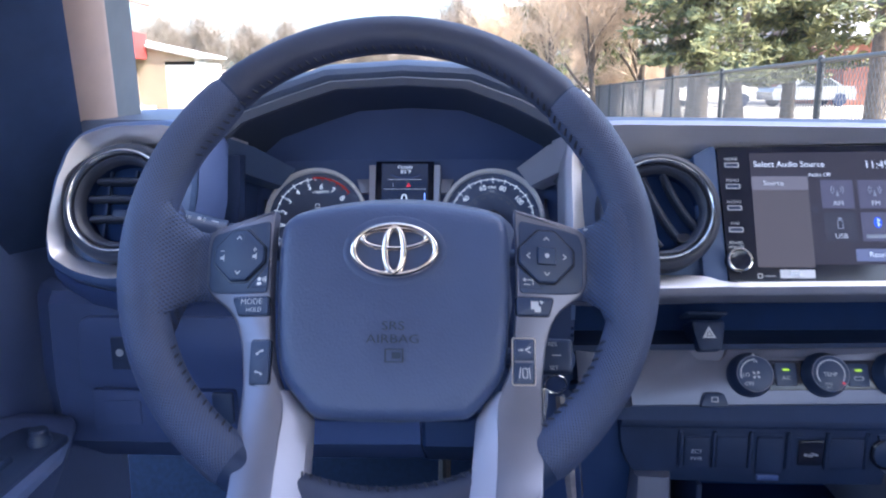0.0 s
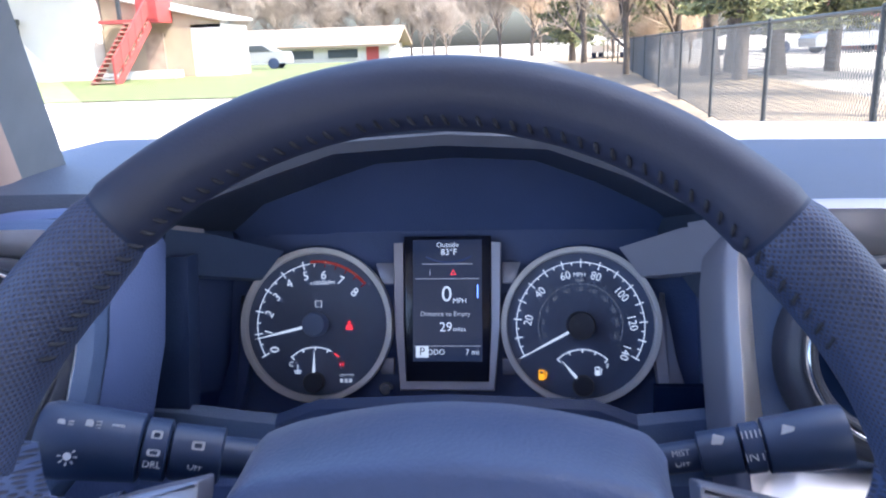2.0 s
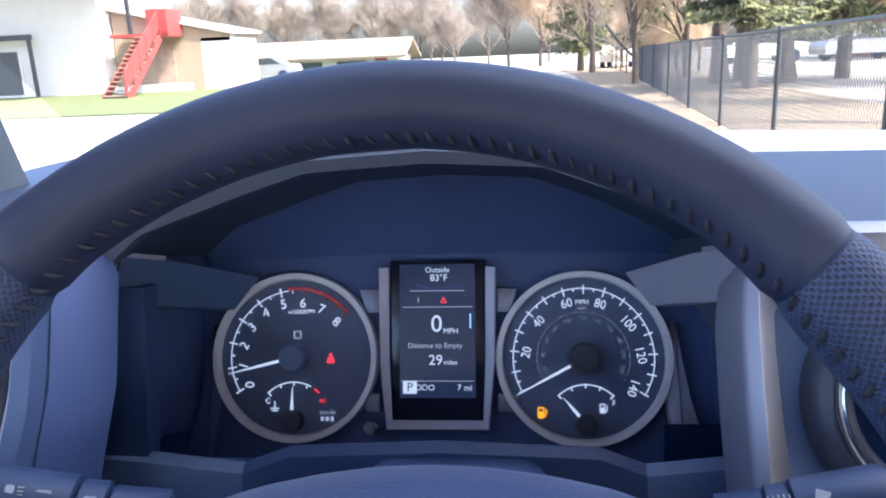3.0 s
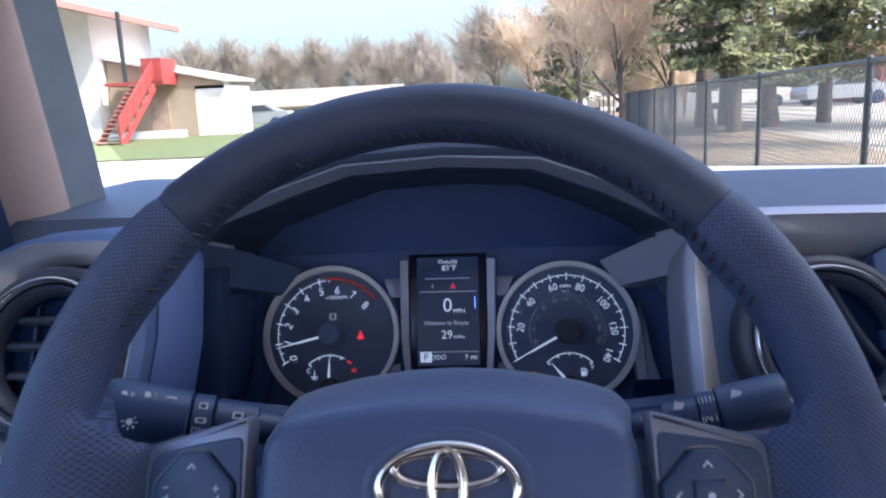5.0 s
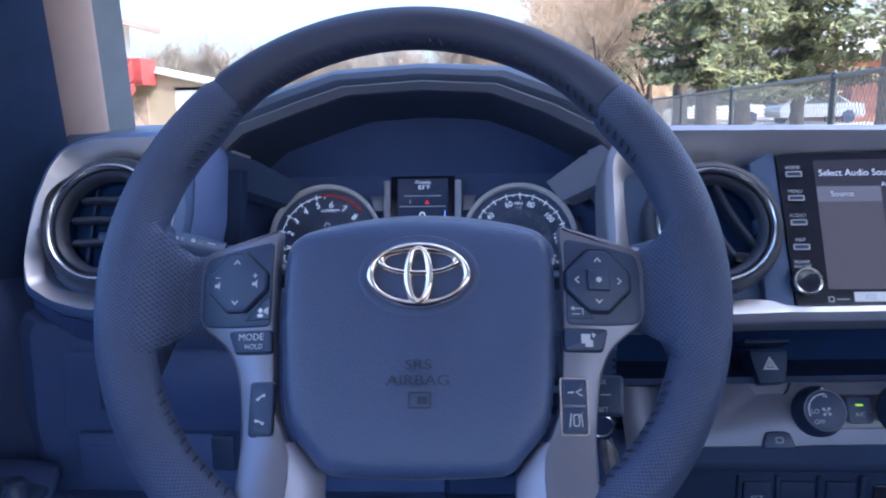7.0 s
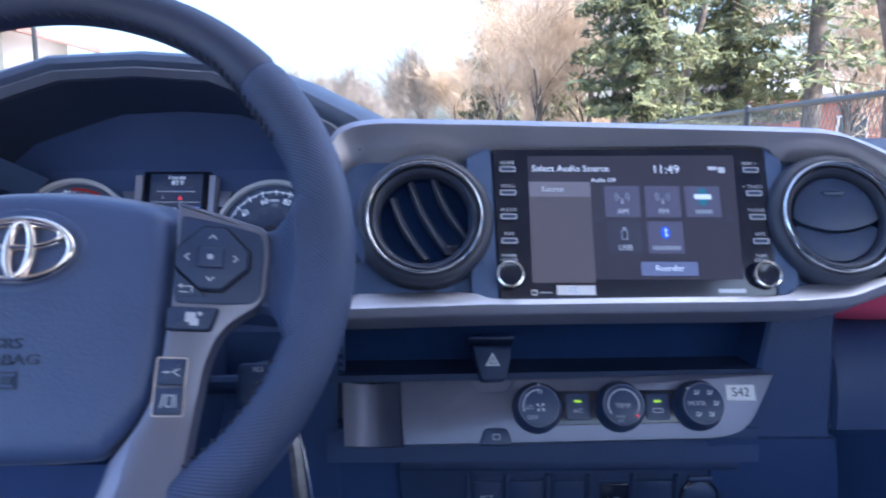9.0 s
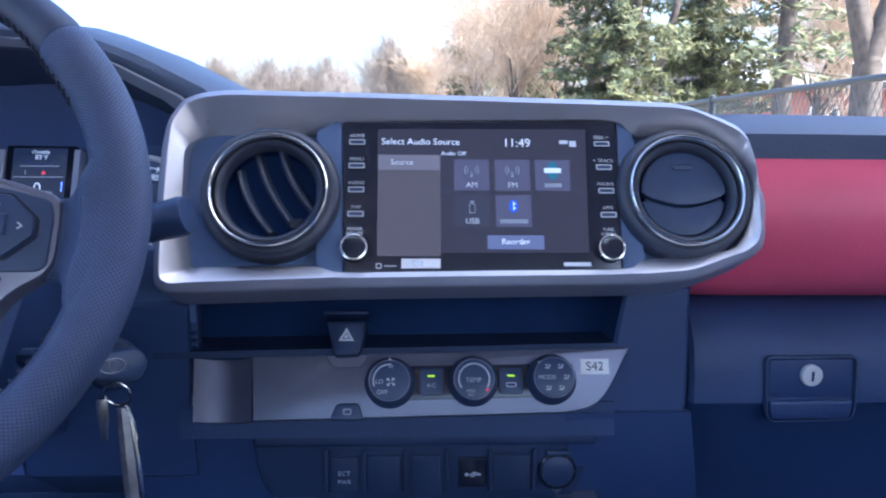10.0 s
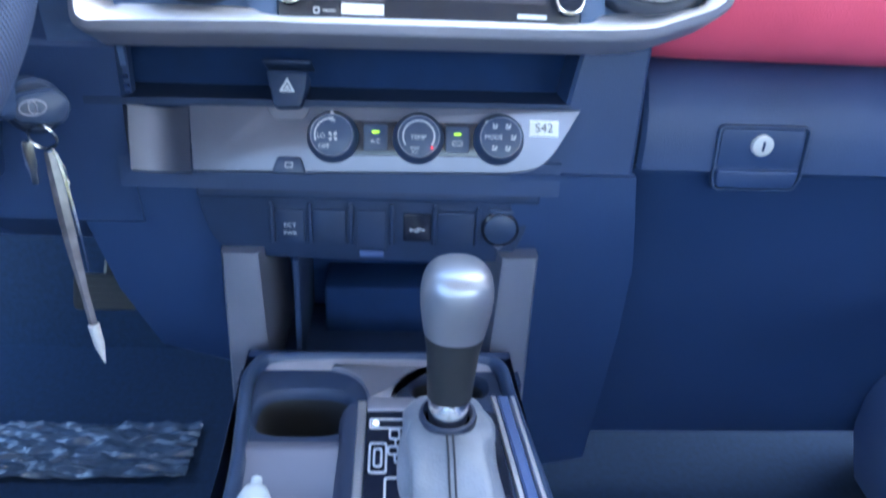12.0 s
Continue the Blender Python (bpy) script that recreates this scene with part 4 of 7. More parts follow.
def spoke(sx):
    def side(p):
        return pts(*p) if sx > 0 else [(-0.004 - x, y) for x, y in reversed(pts(*p))]
    rad = [r * MM for r in RAD]
    p = fillet(side(LEG), rad if sx > 0 else rad[::-1], 3)
    bm = prism(p, -0.016, -0.0022, 0.0025)
    for co, no in (((sx * 0.085 - 0.002, 0, 0), (1, 0, 0)), *(((0, -0.001 * y, 0), (0, 1, 0)) for y in (80, 90, 103, 116, 129, 142, 155))):
        bmesh.ops.bisect_plane(bm, geom=bm.verts[:] + bm.edges[:] + bm.faces[:], plane_co=co, plane_no=no)
    sp = part("spoke_bezel", bm, SPOKE, wheel, "satin silver spoke bezel", m=W)
    rows = []
    for v, a, b in ((-97, 74, 72), (-106, 71, 63), (-117, 71, 57), (-128, 72, 56.8), (-140, 72.5, 56.5), (-155, 73.4, 56.2), (-172, 74, 56)):
        q = [(a, -0.0035), (a * 0.5 + b * 0.5, -0.0085), (b, -0.019), (b, -0.045)]
        rows.append([((x * MM if sx > 0 else -0.004 - x * MM), v * MM, z) for x, z in q])
    # return takes the lighter satin, so its brightness is coloured in
    part("spoke_return", grid(rows), SATINPALE, sp, "inner return of the spoke in its lit tone", m=W)
    plate = fillet(side([(86, 22), (112, 18), (130.5, 13.5), (132.8, 3), (132, -25), (128, -29), (112, -30.2), (86, -30)]), 0.004)
    part("switch_plate", prism(plate, -0.006, -0.0006, 0.0012), BUTTON, sp, "black switch plate", m=W)
    return sp, side


def dpad(cx, cy, m, parent, r=0.0185):
    p = fillet([(cx + r * a, cy + r * b) for a, b in ((-0.32, 1.0), (0.32, 1.0), (1.05, 0.28), (1.05, -0.28), (0.32, -1.0), (-0.32, -1.0), (-1.05, -0.28), (-1.05, 0.28))], 0.0015)
    part("pad_seat", prism([(cx + (x - cx) * 1.07, cy + (y - cy) * 1.07) for x, y in p], -0.002, -0.0002), BLACK, parent, m=m)
    return part("rocker_pad", prism(p, -0.002, 0.0035, 0.0022), BUTTON, parent, "octagonal rocker pad", m=m)


def chevron(cx, cy, turn, m, mat, parent, s=0.0022, z=0.0037):
    a = pose(cx, cy, 0, 0, 0, turn)
    bm = bmesh.new()
    for q in ([(-s, -s * 0.4), (-s * 0.75, -s * 0.7), (0.0, s * 0.15), (0.0, s * 0.7)], [(s, -s * 0.4), (0.0, s * 0.7), (0.0, s * 0.15), (s * 0.75, -s * 0.7)]):
        prism(q, z - 0.0002, z, bm=bm)
    part("marking", bm, mat, parent, m=m @ a)


spl, sidel = spoke(-1)
spr, sider = spoke(1)
pl = dpad(-0.1125, -0.003, W, spl)
pr = dpad(0.1055, -0.004, W, spr)
for p, cx, cy in ((pl, -0.1125, -0.003), (pr, 0.1055, -0.004)):
    chevron(cx, cy + 0.0125, 0, W, INK, p)
    chevron(cx, cy - 0.0125, 180, W, INK, p)
chevron(0.1055 - 0.013, -0.004, 90, W, INK, pr)
chevron(0.1055 + 0.013, -0.004, -90, W, INK, pr)
for sg in (-1, 1):
    x = -0.1125 + sg * 0.0125
    part("marking", prism([(x - 0.0016, -0.0056), (x + 0.0002, -0.0056), (x + 0.0016, -0.0072), (x + 0.0016, -0.0018), (x + 0.0002, -0.0036), (x - 0.0016, -0.0036)], 0.0033, 0.0037), INK, pl, m=W)
    part("marking", prism(rect(x, 0.0005, 0.003, 0.0006), 0.0033, 0.0037), INK, pl, m=W)
    if sg > 0:
        part("marking", prism(rect(x, 0.0005, 0.0006, 0.003), 0.0033, 0.0037), INK, pl, m=W)
for dx, dy in ((0, 0.0125), (0, -0.0125)):
    part("finger_dimple", lathe([(0.0042, 0.0030), (0.0042, 0.0036), (0.0036, 0.0036), (0.002, 0.0031), (0.0003, 0.0030)], -0.1125 + dx, -0.003 + dy, 20, cap1=True), BUTTON, pl, m=W)
part("centre_key", prism(rect(0.1055, -0.004, 0.0135, 0.0125), 0.002, 0.0062, 0.0022), BUTTON, pr, "square centre key", m=W)
part("marking", prism(circle(0.1055, -0.004, 0.0017, 14), 0.006, 0.0064), INK, pr, m=W)
# talk key and back key in the plates' lower corners
part("talk_key", prism(fillet(pts((-106, -26.5), (-90, -26), (-90, -10)), 0.001), -0.001, 0.0006, 0.0006), BUTTON, spl, m=W)
bm = prism(circle(-0.0962, -0.0205, 0.0014, 14), 0.0005, 0.0009)
prism(rect(-0.0962, -0.0236, 0.0034, 0.0020, 0.0008), 0.0005, 0.0009, bm=bm)
for k in range(3):
    prism(rect(-0.0936 + 0.0011 * k, -0.0208, 0.0005, 0.0022 + 0.0012 * k), 0.0005, 0.0009, bm=bm)
part("marking", bm, LIT_DIM, spl, m=W)
part("back_key", prism(fillet(pts((86, -11), (86, -26.5), (103, -26.5)), 0.001), -0.001, 0.0006, 0.0006), BUTTON, spr, m=W)
bm = prism(rect(0.0925, -0.0207, 0.0066, 0.0006), 0.0004, 0.0009)
prism(rect(0.0915, -0.0240, 0.0046, 0.0006), 0.0004, 0.0009, bm=bm)
prism(rect(0.0957, -0.02235, 0.0006, 0.0038), 0.0004, 0.0009, bm=bm)
prism(pts((88.2, -20.7), (90.4, -19.2), (90.4, -22.2)), 0.0004, 0.0009, bm=bm)
part("marking", bm, INK, spr, m=W)


def spoke_key(p, parent, label, z=0.0015):
    part("key_well", prism([(q[0], q[1]) for q in inset(p, -0.0008)], -0.004, -0.0020), BLACK, parent, m=W)
    return part("key", prism(p, -0.004, z, 0.0012), BUTTON, parent, label, m=W)


k = spoke_key(fillet(pts((-116, -33), (-88.5, -33), (-88, -46), (-111, -46)), 0.002), spl, "wide mode key")
lettering("MODE", 0.0058, W, INK, k, -0.101, -0.0365, 0.0017)
lettering("HOLD", 0.0042, W, INK, k, -0.099, -0.0422, 0.0017)
k = spoke_key(fillet(pts((84, -33), (110, -33), (106.5, -45.5), (84, -45.5)), 0.002), spr, "display key")
bm = prism(rect(0.0965, -0.0385, 0.0055, 0.0055), 0.0015, 0.0018)
prism(rect(0.0985, -0.0412, 0.0045, 0.004), 0.0015, 0.0017, bm=bm)
prism(fillet(pts((100, -35), (103, -36), (101, -38)), 0.0004), 0.0015, 0.0018, bm=bm)
part("marking", bm, INK, k, m=W)
k = spoke_key(rect(-0.0925, -0.0785, 0.0145, 0.030, 0.002), spl, "phone rocker key")
for y, t in ((-0.0715, 30), (-0.0855, -20)):
    part("finger_dimple", lathe([(0.0055, 0.0012), (0.0055, 0.0018), (0.0048, 0.0018), (0.003, 0.0013), (0.0003, 0.0012)], -0.0925, y, 20, cap1=True), BUTTON, k, m=W)
    part("marking", prism(fillet(pts((-3, -0.6), (3, -0.6), (3, 0.9), (1.6, 1.1), (1.2, 0.4), (-1.2, 0.4), (-1.6, 1.1), (-3, 0.9)), 0.0003), 0.0016, 0.0021), INK, k, m=W @ pose(-0.0925, y, 0, 0, 0, t + 180))
fr = ring_band(rect(0.0885, -0.077, 0.0165, 0.0325, 0.0015), rect(0.0885, -0.077, 0.0148, 0.0308, 0.001), -0.004, -0.0005)
part("key_frame", fr, CHROME, spr, "thin bright key frame", m=W)
for y, nm in ((-0.0692, "distance key"), (-0.0848, "lane key")):
    k = part("key", prism(rect(0.0885, y, 0.0142, 0.0142, 0.0008), -0.004, 0.0005, 0.001), BUTTON, spr, nm, m=W)
    if y > -0.08:
        bm = prism(fillet(pts((84.5, -69), (88, -68.6), (88, -69.8), (84.5, -69.8)), 0.0002), 0.0004, 0.0008)
        prism(pts((89, -69), (93, -66.8), (93, -67.6), (90.2, -69.2), (93, -70.8), (93, -71.6)), 0.0004, 0.0008, bm=bm)
    else:
        bm = prism(pts((84.8, -88.5), (85.6, -88.5), (86.6, -81), (85.8, -81)), 0.0004, 0.0008)
        ring_band(rect(0.0892, -0.0848, 0.004, 0.007, 0.0015), rect(0.0892, -0.0848, 0.0026, 0.0056, 0.001), 0.0004, 0.0008, bm=bm)
        prism(pts((92.4, -88.5), (93, -88.5), (92.2, -81), (91.6, -81)), 0.0004, 0.0008, bm=bm)
    part("marking", bm, INK, k, m=W)

# the spokes fall back towards the rim
WI = W.inverted()
for ob in (spl, spr, *spl.children_recursive, *spr.children_recursive):
    for v in ob.data.vertices:
        q = WI @ v.co
        rise = 5.5 * max(0.0, -0.08 - q.y) ** 2
        q.z += rise - hinged(q.x)
        q.x *= 1 - rise / 0.46
        v.co = W @ q

# hub behind the wheel
part("hub", lathe([(0.045, -0.09), (0.055, -0.05), (0.058, -0.03), (0.055, -0.014), (0.01, -0.012)], -0.002, -0.03, 40, cap1=True), MATTE, wheel, m=W)
# blackened for the shade behind the wheel
part("lower_hub_cover", prism(fillet(pts((-62, -60), (58, -60), (58, -118), (-62, -118)), 0.01), -0.05, -0.02, 0.006), DARK, wheel, m=W)

# ---- steering column with its stalks ----
column = thing("steering_column", "dark plastic steering column shroud", "steering column", at=(-0.02, 0.62, 1.28))
SH = W @ pose(0, 0, 0)
rings = []
for z, w, top, bot in ((-0.075, 46, 34, -78), (-0.085, 54, 40, -86), (-0.13, 58, 42, -96), (-0.22, 60, 40, -110), (-0.30, 60, 36, -120)):
    rings.append([(x * MM - 0.002, y * MM, z) for x, y in fillet([(-w, bot * 0.5), (-w * 0.8, bot), (w * 0.8, bot), (w, bot * 0.5), (w, top * 0.3), (w * 0.75, top), (-w * 0.75, top), (-w, top * 0.3)], 12, 3)])
part("shroud", loft(bmesh.new(), rings, cap0=True), PLASTIC_LOW, column, m=SH)


def stalk(p0, p1, name, label, sx, k=1.0):
    """A lever from p0 at the column out to its broad end p1."""
    a, b = Vector(p0), Vector(p1)
    d = b - a
    def round_part(nm, stations, label=""):
        return part(nm, tube([a + d * f for f, r in stations], [r * k for f, r in stations], 24), BUTTON, column if nm == name else st, label)
    st = None
    st = round_part(name, ((0.0, 0.0085), (0.45, 0.0095), (0.5, 0.0095)), label)
    round_part("barrel", ((0.50, 0.0115), (0.505, 0.0135), (0.64, 0.0135), (0.645, 0.0125)))
    round_part("collar", ((0.65, 0.013), (0.655, 0.0148), (0.715, 0.0148), (0.72, 0.0138)))
    round_part("tip", ((0.725, 0.0148), (0.73, 0.0162), (0.85, 0.0172), (0.97, 0.0182), (0.995, 0.0168), (1.0, 0.010)), "broad flattened end")
    x = d.normalized() * (1 if sx > 0 else -1)
    n = Vector((0, -0.86, 0.51))
    n = (n - x * n.dot(x)).normalized()
    y = n.cross(x)
    fm = Matrix((x, y, n)).transposed().to_4x4()
    fm.translation = a
    return st, fm, d.length


stl, FL, LL = stalk((-0.062, 0.658, 1.303), (-0.219, 0.617, 1.344), "light_stalk", "black light switch stalk with white symbols", -1)
str_, FR, LR = stalk((0.028, 0.664, 1.300), (0.159, 0.649, 1.3328), "wiper_stalk", "black wiper stalk with white symbols", 1, 0.82)
sun_mark = lathe([(0.0018, 0), (0.0018, 0.0004)], 0, 0, 14, cap1=True)
for k in range(8):
    a = 2 * math.pi * k / 8
    prism([(math.cos(a + e) * r, math.sin(a + e) * r) for r, e in ((0.0026, -0.12), (0.0042, -0.08), (0.0042, 0.08), (0.0026, 0.12))], 0, 0.0004, bm=sun_mark)
part("marking", sun_mark, INK, stl, m=FL @ pose(-LL * 0.90, -0.006, 0.0168))
for x, y, z, w, h in ((-0.79, 0.008, 0.0135, 0.006, 0.004), (-0.685, 0.007, 0.0132, 0.005, 0.004), (-0.685, -0.001, 0.0147, 0.006, 0.003), (-0.57, 0.004, 0.0128, 0.006, 0.004)):
    part("marking", ring_band(rect(x * LL, y, w, h, 0.001), rect(x * LL, y, w * 0.6, h * 0.55, 0.0006), z - 0.001, z + 0.0005), INK, stl, m=FL)
for x, y, z in ((-0.93, 0.008, 0.0155), (-0.86, 0.009, 0.0148)):
    bm = prism(fillet([(x * LL - 0.0022, y - 0.002), (x * LL + 0.0004, y - 0.002), (x * LL + 0.0012, y), (x * LL + 0.0004, y + 0.002), (x * LL - 0.0022, y + 0.002)], 0.0008), z - 0.001, z + 0.0004)
    for k in range(3):
        prism(rect(x * LL + 0.0034, y - 0.0014 + 0.0014 * k, 0.0022, 0.0005), z - 0.001, z + 0.0004, bm=bm)
    part("marking", bm, INK, stl, m=FL)
lettering("DRL", 0.0045, FL, INK, stl, -0.685 * LL, -0.0065, 0.0140)
lettering("OFF", 0.004, FL, INK, stl, -0.57 * LL, -0.006, 0.0124)
bm = bmesh.new()
for k in range(5):
    prism(rect(0.655 * LR + 0.0021 * k, 0.0065, 0.0006, 0.0035), 0.0095, 0.0114, bm=bm)
part("marking", bm, INK, str_, m=FR)
lettering("INT", 0.006, FR, INK, str_, 0.685 * LR, -0.004, 0.0118)
lettering("MIST", 0.0042, FR, INK, str_, 0.44 * LR, 0.002, 0.0078)
lettering("OFF", 0.0042, FR, INK, str_, 0.44 * LR, -0.003, 0.0074)
for x, y, z in ((0.80, 0.006, 0.0122), (0.57, 0.006, 0.0098)):
    part("marking", prism(fillet([(x * LR - 0.003, y - 0.0018), (x * LR + 0.002, y - 0.0024), (x * LR + 0.004, y + 0.001), (x * LR - 0.001, y + 0.003)], 0.0005), z - 0.001, z + 0.0006), INK, str_, m=FR)

# cruise lever low on the wheel's right
cm = panel(0.098, 0.585, 1.247, 21)
cr = part("cruise_lever", prism(rect(0.0, 0.0, 0.030, 0.028, 0.004), -0.012, 0.004, 0.003), BUTTON, wheel, "short cruise control lever", m=cm)
lettering("RES", 0.0045, cm, INK, cr, -0.001, 0.0095, 0.0042)
lettering("SET", 0.0045, cm, INK, cr, 0.0, -0.009, 0.0042)
part("marking", prism(rect(0.002, 0.001, 0.007, 0.0008), 0.0038, 0.0043), INK, cr, m=cm)
part("lever_arm", tube([cm @ Vector((-0.01, 0, -0.01)), cm @ Vector((-0.04, 0.0, -0.02))], 0.007), BUTTON, cr)

# ---- instrument cluster ----
cluster = thing("instrument_cluster", "two round gauges and a lit trip display behind the wheel", "gauge cluster", at=tuple(G.translation))
# face lifted towards blue for the haze over the gauges
FACE = material("gauge_face", (0.105, 0.135, 0.235), 0.5, var=0.1)


RINGS = material("bright_satin_ring", (0.86, 0.84, 0.87), 0.35, metal=0.0, var=0.03)


def arc_line(cx, cy, r, a0, a1, w, z, bm=None, n=40):
    bm = bm or bmesh.new()
    rows = [[], []]
    for i in range(n + 1):
        a = radians(a0 + (a1 - a0) * i / n)
        for k, rr in ((0, r - w / 2), (1, r + w / 2)):
            rows[k].append((cx + rr * math.cos(a), cy + rr * math.sin(a), z))
    return grid(rows, bm)


def tick(cx, cy, a, r0, r1, w, z, bm):
    a = radians(a)
    d, s = Vector((math.cos(a), math.sin(a))), Vector((-math.sin(a), math.cos(a))) * w / 2
    c = Vector((cx, cy))
    return prism([tuple(c + d * r0 - s), tuple(c + d * r1 - s), tuple(c + d * r1 + s), tuple(c + d * r0 + s)], z - 0.0003, z, bm=bm)


def needle(cx, cy, a, length, w, z, parent):
    m = G @ pose(cx, cy, z, 0, 0, a)
    part("needle", loft(bmesh.new(), [[(-0.004, -w, 0), (length * 0.5, -w * 0.8, 0), (length, -w * 0.15, 0), (length, w * 0.15, 0), (length * 0.5, w * 0.8, 0), (-0.004, w, 0)], [(-0.004, -w * 0.4, 0.001), (length * 0.5, -w * 0.3, 0.001), (length, -w * 0.1, 0.0003), (length, w * 0.1, 0.0003), (length * 0.5, w * 0.3, 0.001), (-0.004, w * 0.4, 0.001)]]), LIT, parent, "white needle", m=m)


def gauge(cx, cy, name):
    g = part(name, lathe([(0.0582, -0.02), (0.0588, 0.002), (0.0588, 0.0052), (0.0584, 0.0060), (0.0548, 0.0056), (0.0543, 0.0045), (0.0540, 0.0)], cx, cy, 72), RINGS, cluster, "round gauge with satin ring", m=G)
    part("dial", lathe([(0.0545, 0.0), (0.0001, 0.0)], cx, cy, 64), FACE, g, m=G)
    return g


def hub(cx, cy, r, h, parent, mat=None):
    part("needle_hub", lathe([(r, 0.001), (r, h - 0.002), (r * 0.9, h), (0.0002, h + 0.0004)], cx, cy, 36, cap1=True), mat or CHARCOAL, parent, m=G)


TX, TY, SX2, SY2 = -0.1005, -0.0185, 0.0985, -0.0195
tach = gauge(TX, TY, "tachometer")
speedo = gauge(SX2, SY2, "speedometer")

# engine speed scale
bm = arc_line(TX, TY, 0.0465, 210.7, 97, 0.0007, 0.0012)
for k in range(0, 12):
    tick(TX, TY, 210.7 - k * 10.68, 0.0430 if k % 2 == 0 else 0.0442, 0.0495 if k % 2 == 0 else 0.0468, 0.0008, 0.0013, bm)
part("scale", bm, LIT, tach, m=G)
bm = arc_line(TX, TY, 0.0480, 97, 39.8, 0.0022, 0.0012)
for k in range(11, 17):
    tick(TX, TY, 210.7 - k * 10.68, 0.0440, 0.0495, 0.0008, 0.0013, bm)
part("red_zone", bm, glowing("red_zone_print", (0.5, 0.05, 0.05), 0.03, (0.3, 0.03, 0.03)), tach, m=G)
for k in range(9):
    a = 210.7 - k * 21.36
    lettering(str(k), 0.0096, G, LIT, tach, TX + 0.0378 * math.cos(radians(a)), TY + 0.0378 * math.sin(radians(a)), 0.0012, turn=(a - 90) * 0.75, wide=1.0)
lettering("x1000RPM", 0.0044, G, LIT, tach, TX + 0.004, TY + 0.0315, 0.0012)
needle(TX, TY, 193.8, 0.0475, 0.0012, 0.008, tach)
# paler than the other hub, its highlight put into the colour
hub(TX, TY, 0.0092, 0.0125, tach, UPRIGHT)
# belt reminder
bm = lathe([(0.0011, 0.0012), (0.0011, 0.0015)], TX + 0.0252, TY + 0.0015, 12, cap1=True)
prism(fillet([(TX + 0.0222, TY - 0.0042), (TX + 0.0282, TY - 0.0042), (TX + 0.0268, TY + 0.0002), (TX + 0.0236, TY + 0.0002)], 0.0008), 0.0012, 0.0015, bm=bm)
part("belt_reminder_lamp", bm, LIT_RED, tach, "lit red belt reminder", m=G)
part("off_lamp", ring_band(rect(TX + 0.001, TY + 0.0155, 0.0052, 0.0052), rect(TX + 0.001, TY + 0.0155, 0.0042, 0.0042), 0.0004, 0.001), LIT_DIM, tach, m=G)

# coolant and fuel gauges
for cx, cy, parent, na, red in ((TX - 0.001, TY - 0.0437, tach, 89, 1), (SX2 + 0.0012, SY2 - 0.044, speedo, 130, 0)):
    bm = arc_line(cx, cy, 0.0262, 134, 62 if red else 46, 0.0008, 0.0012)
    for k in range(5):
        if not (red and k == 4):
            tick(cx, cy, 134 - 22 * k, 0.0232 if k in (0, 4) else 0.0238, 0.0268, 0.0009, 0.0013, bm)
    part("small_scale", bm, LIT, parent, m=G)
    needle(cx, cy, na, 0.0235, 0.0013, 0.006, parent)
    hub(cx, cy, 0.0078, 0.009, parent)
lettering("C", 0.0055, G, LIT, tach, TX - 0.0195, TY - 0.0305, 0.0012)
lettering("H", 0.005, G, LIT_RED, tach, TX + 0.0195, TY - 0.0305, 0.0012)
bm = arc_line(TX - 0.001, TY - 0.0437, 0.0262, 56, 46, 0.001, 0.0012)
part("hot_mark", bm, LIT_RED, tach, m=G)
bm = prism(rect(TX - 0.0145, TY - 0.0335, 0.0006, 0.006), 0.001, 0.0013)
for d in (0, 0.0016):
    prism(rect(TX - 0.0145, TY - 0.0355 - d, 0.006 - d, 0.0007), 0.001, 0.0013, bm=bm)
part("marking", bm, LIT, tach, m=G)
lettering("ODO/TRIP", 0.0026, G, LIT_DIM, tach, TX + 0.0235, TY - 0.0385, 0.0012)
bm = bmesh.new()
for k in range(3):
    prism(rect(TX + 0.0195 + k * 0.0035, TY - 0.0425, 0.0022, 0.003), 0.001, 0.0013, bm=bm)
part("marking", bm, LIT_DIM, tach, m=G)
part("trip_knob", lathe([(0.0048, 0.0), (0.0048, 0.012), (0.0036, 0.0138), (0.0002, 0.0138)], -0.0455, -0.066, 28, cap1=True), STEEL, cluster, "small clear trip knob", m=G)

# road speed scale
bm = arc_line(SX2, SY2, 0.0470, 208.6, -31.3, 0.0007, 0.0012, n=70)
for k in range(29):
    tick(SX2, SY2, 208.6 - k * 8.568, 0.0430 if k % 2 == 0 else 0.0448, 0.0495 if k % 2 == 0 else 0.0472, 0.0008, 0.0013, bm)
part("scale", bm, LIT, speedo, m=G)
for v in range(20, 141, 20):
    a = 208.6 - v * 1.714
    lettering(str(v), 0.0086, G, LIT, speedo, SX2 + 0.0380 * math.cos(radians(a)), SY2 + 0.0380 * math.sin(radians(a)), 0.0012, turn=(a - 90) * 0.9, wide=0.92)
lettering("MPH", 0.0046, G, LIT, speedo, SX2, SY2 + 0.0375, 0.0012)
lettering("km/h", 0.003, G, LIT_DIM, speedo, SX2, SY2 + 0.0335, 0.0012)
bm = arc_line(SX2, SY2, 0.0310, 200, -22, 0.0004, 0.001, n=60)
for k in range(23):
    tick(SX2, SY2, 205 - k * 10.6, 0.0300, 0.0318, 0.0004, 0.001, bm)
part("inner_scale", bm, FAINT, speedo, m=G)
for k in range(11):
    a = 196 - k * 21.2
    lettering(str(20 + 20 * k), 0.0040, G, FAINT, speedo, SX2 + 0.0268 * math.cos(radians(a)), SY2 + 0.0268 * math.sin(radians(a)), 0.001, turn=a - 90)
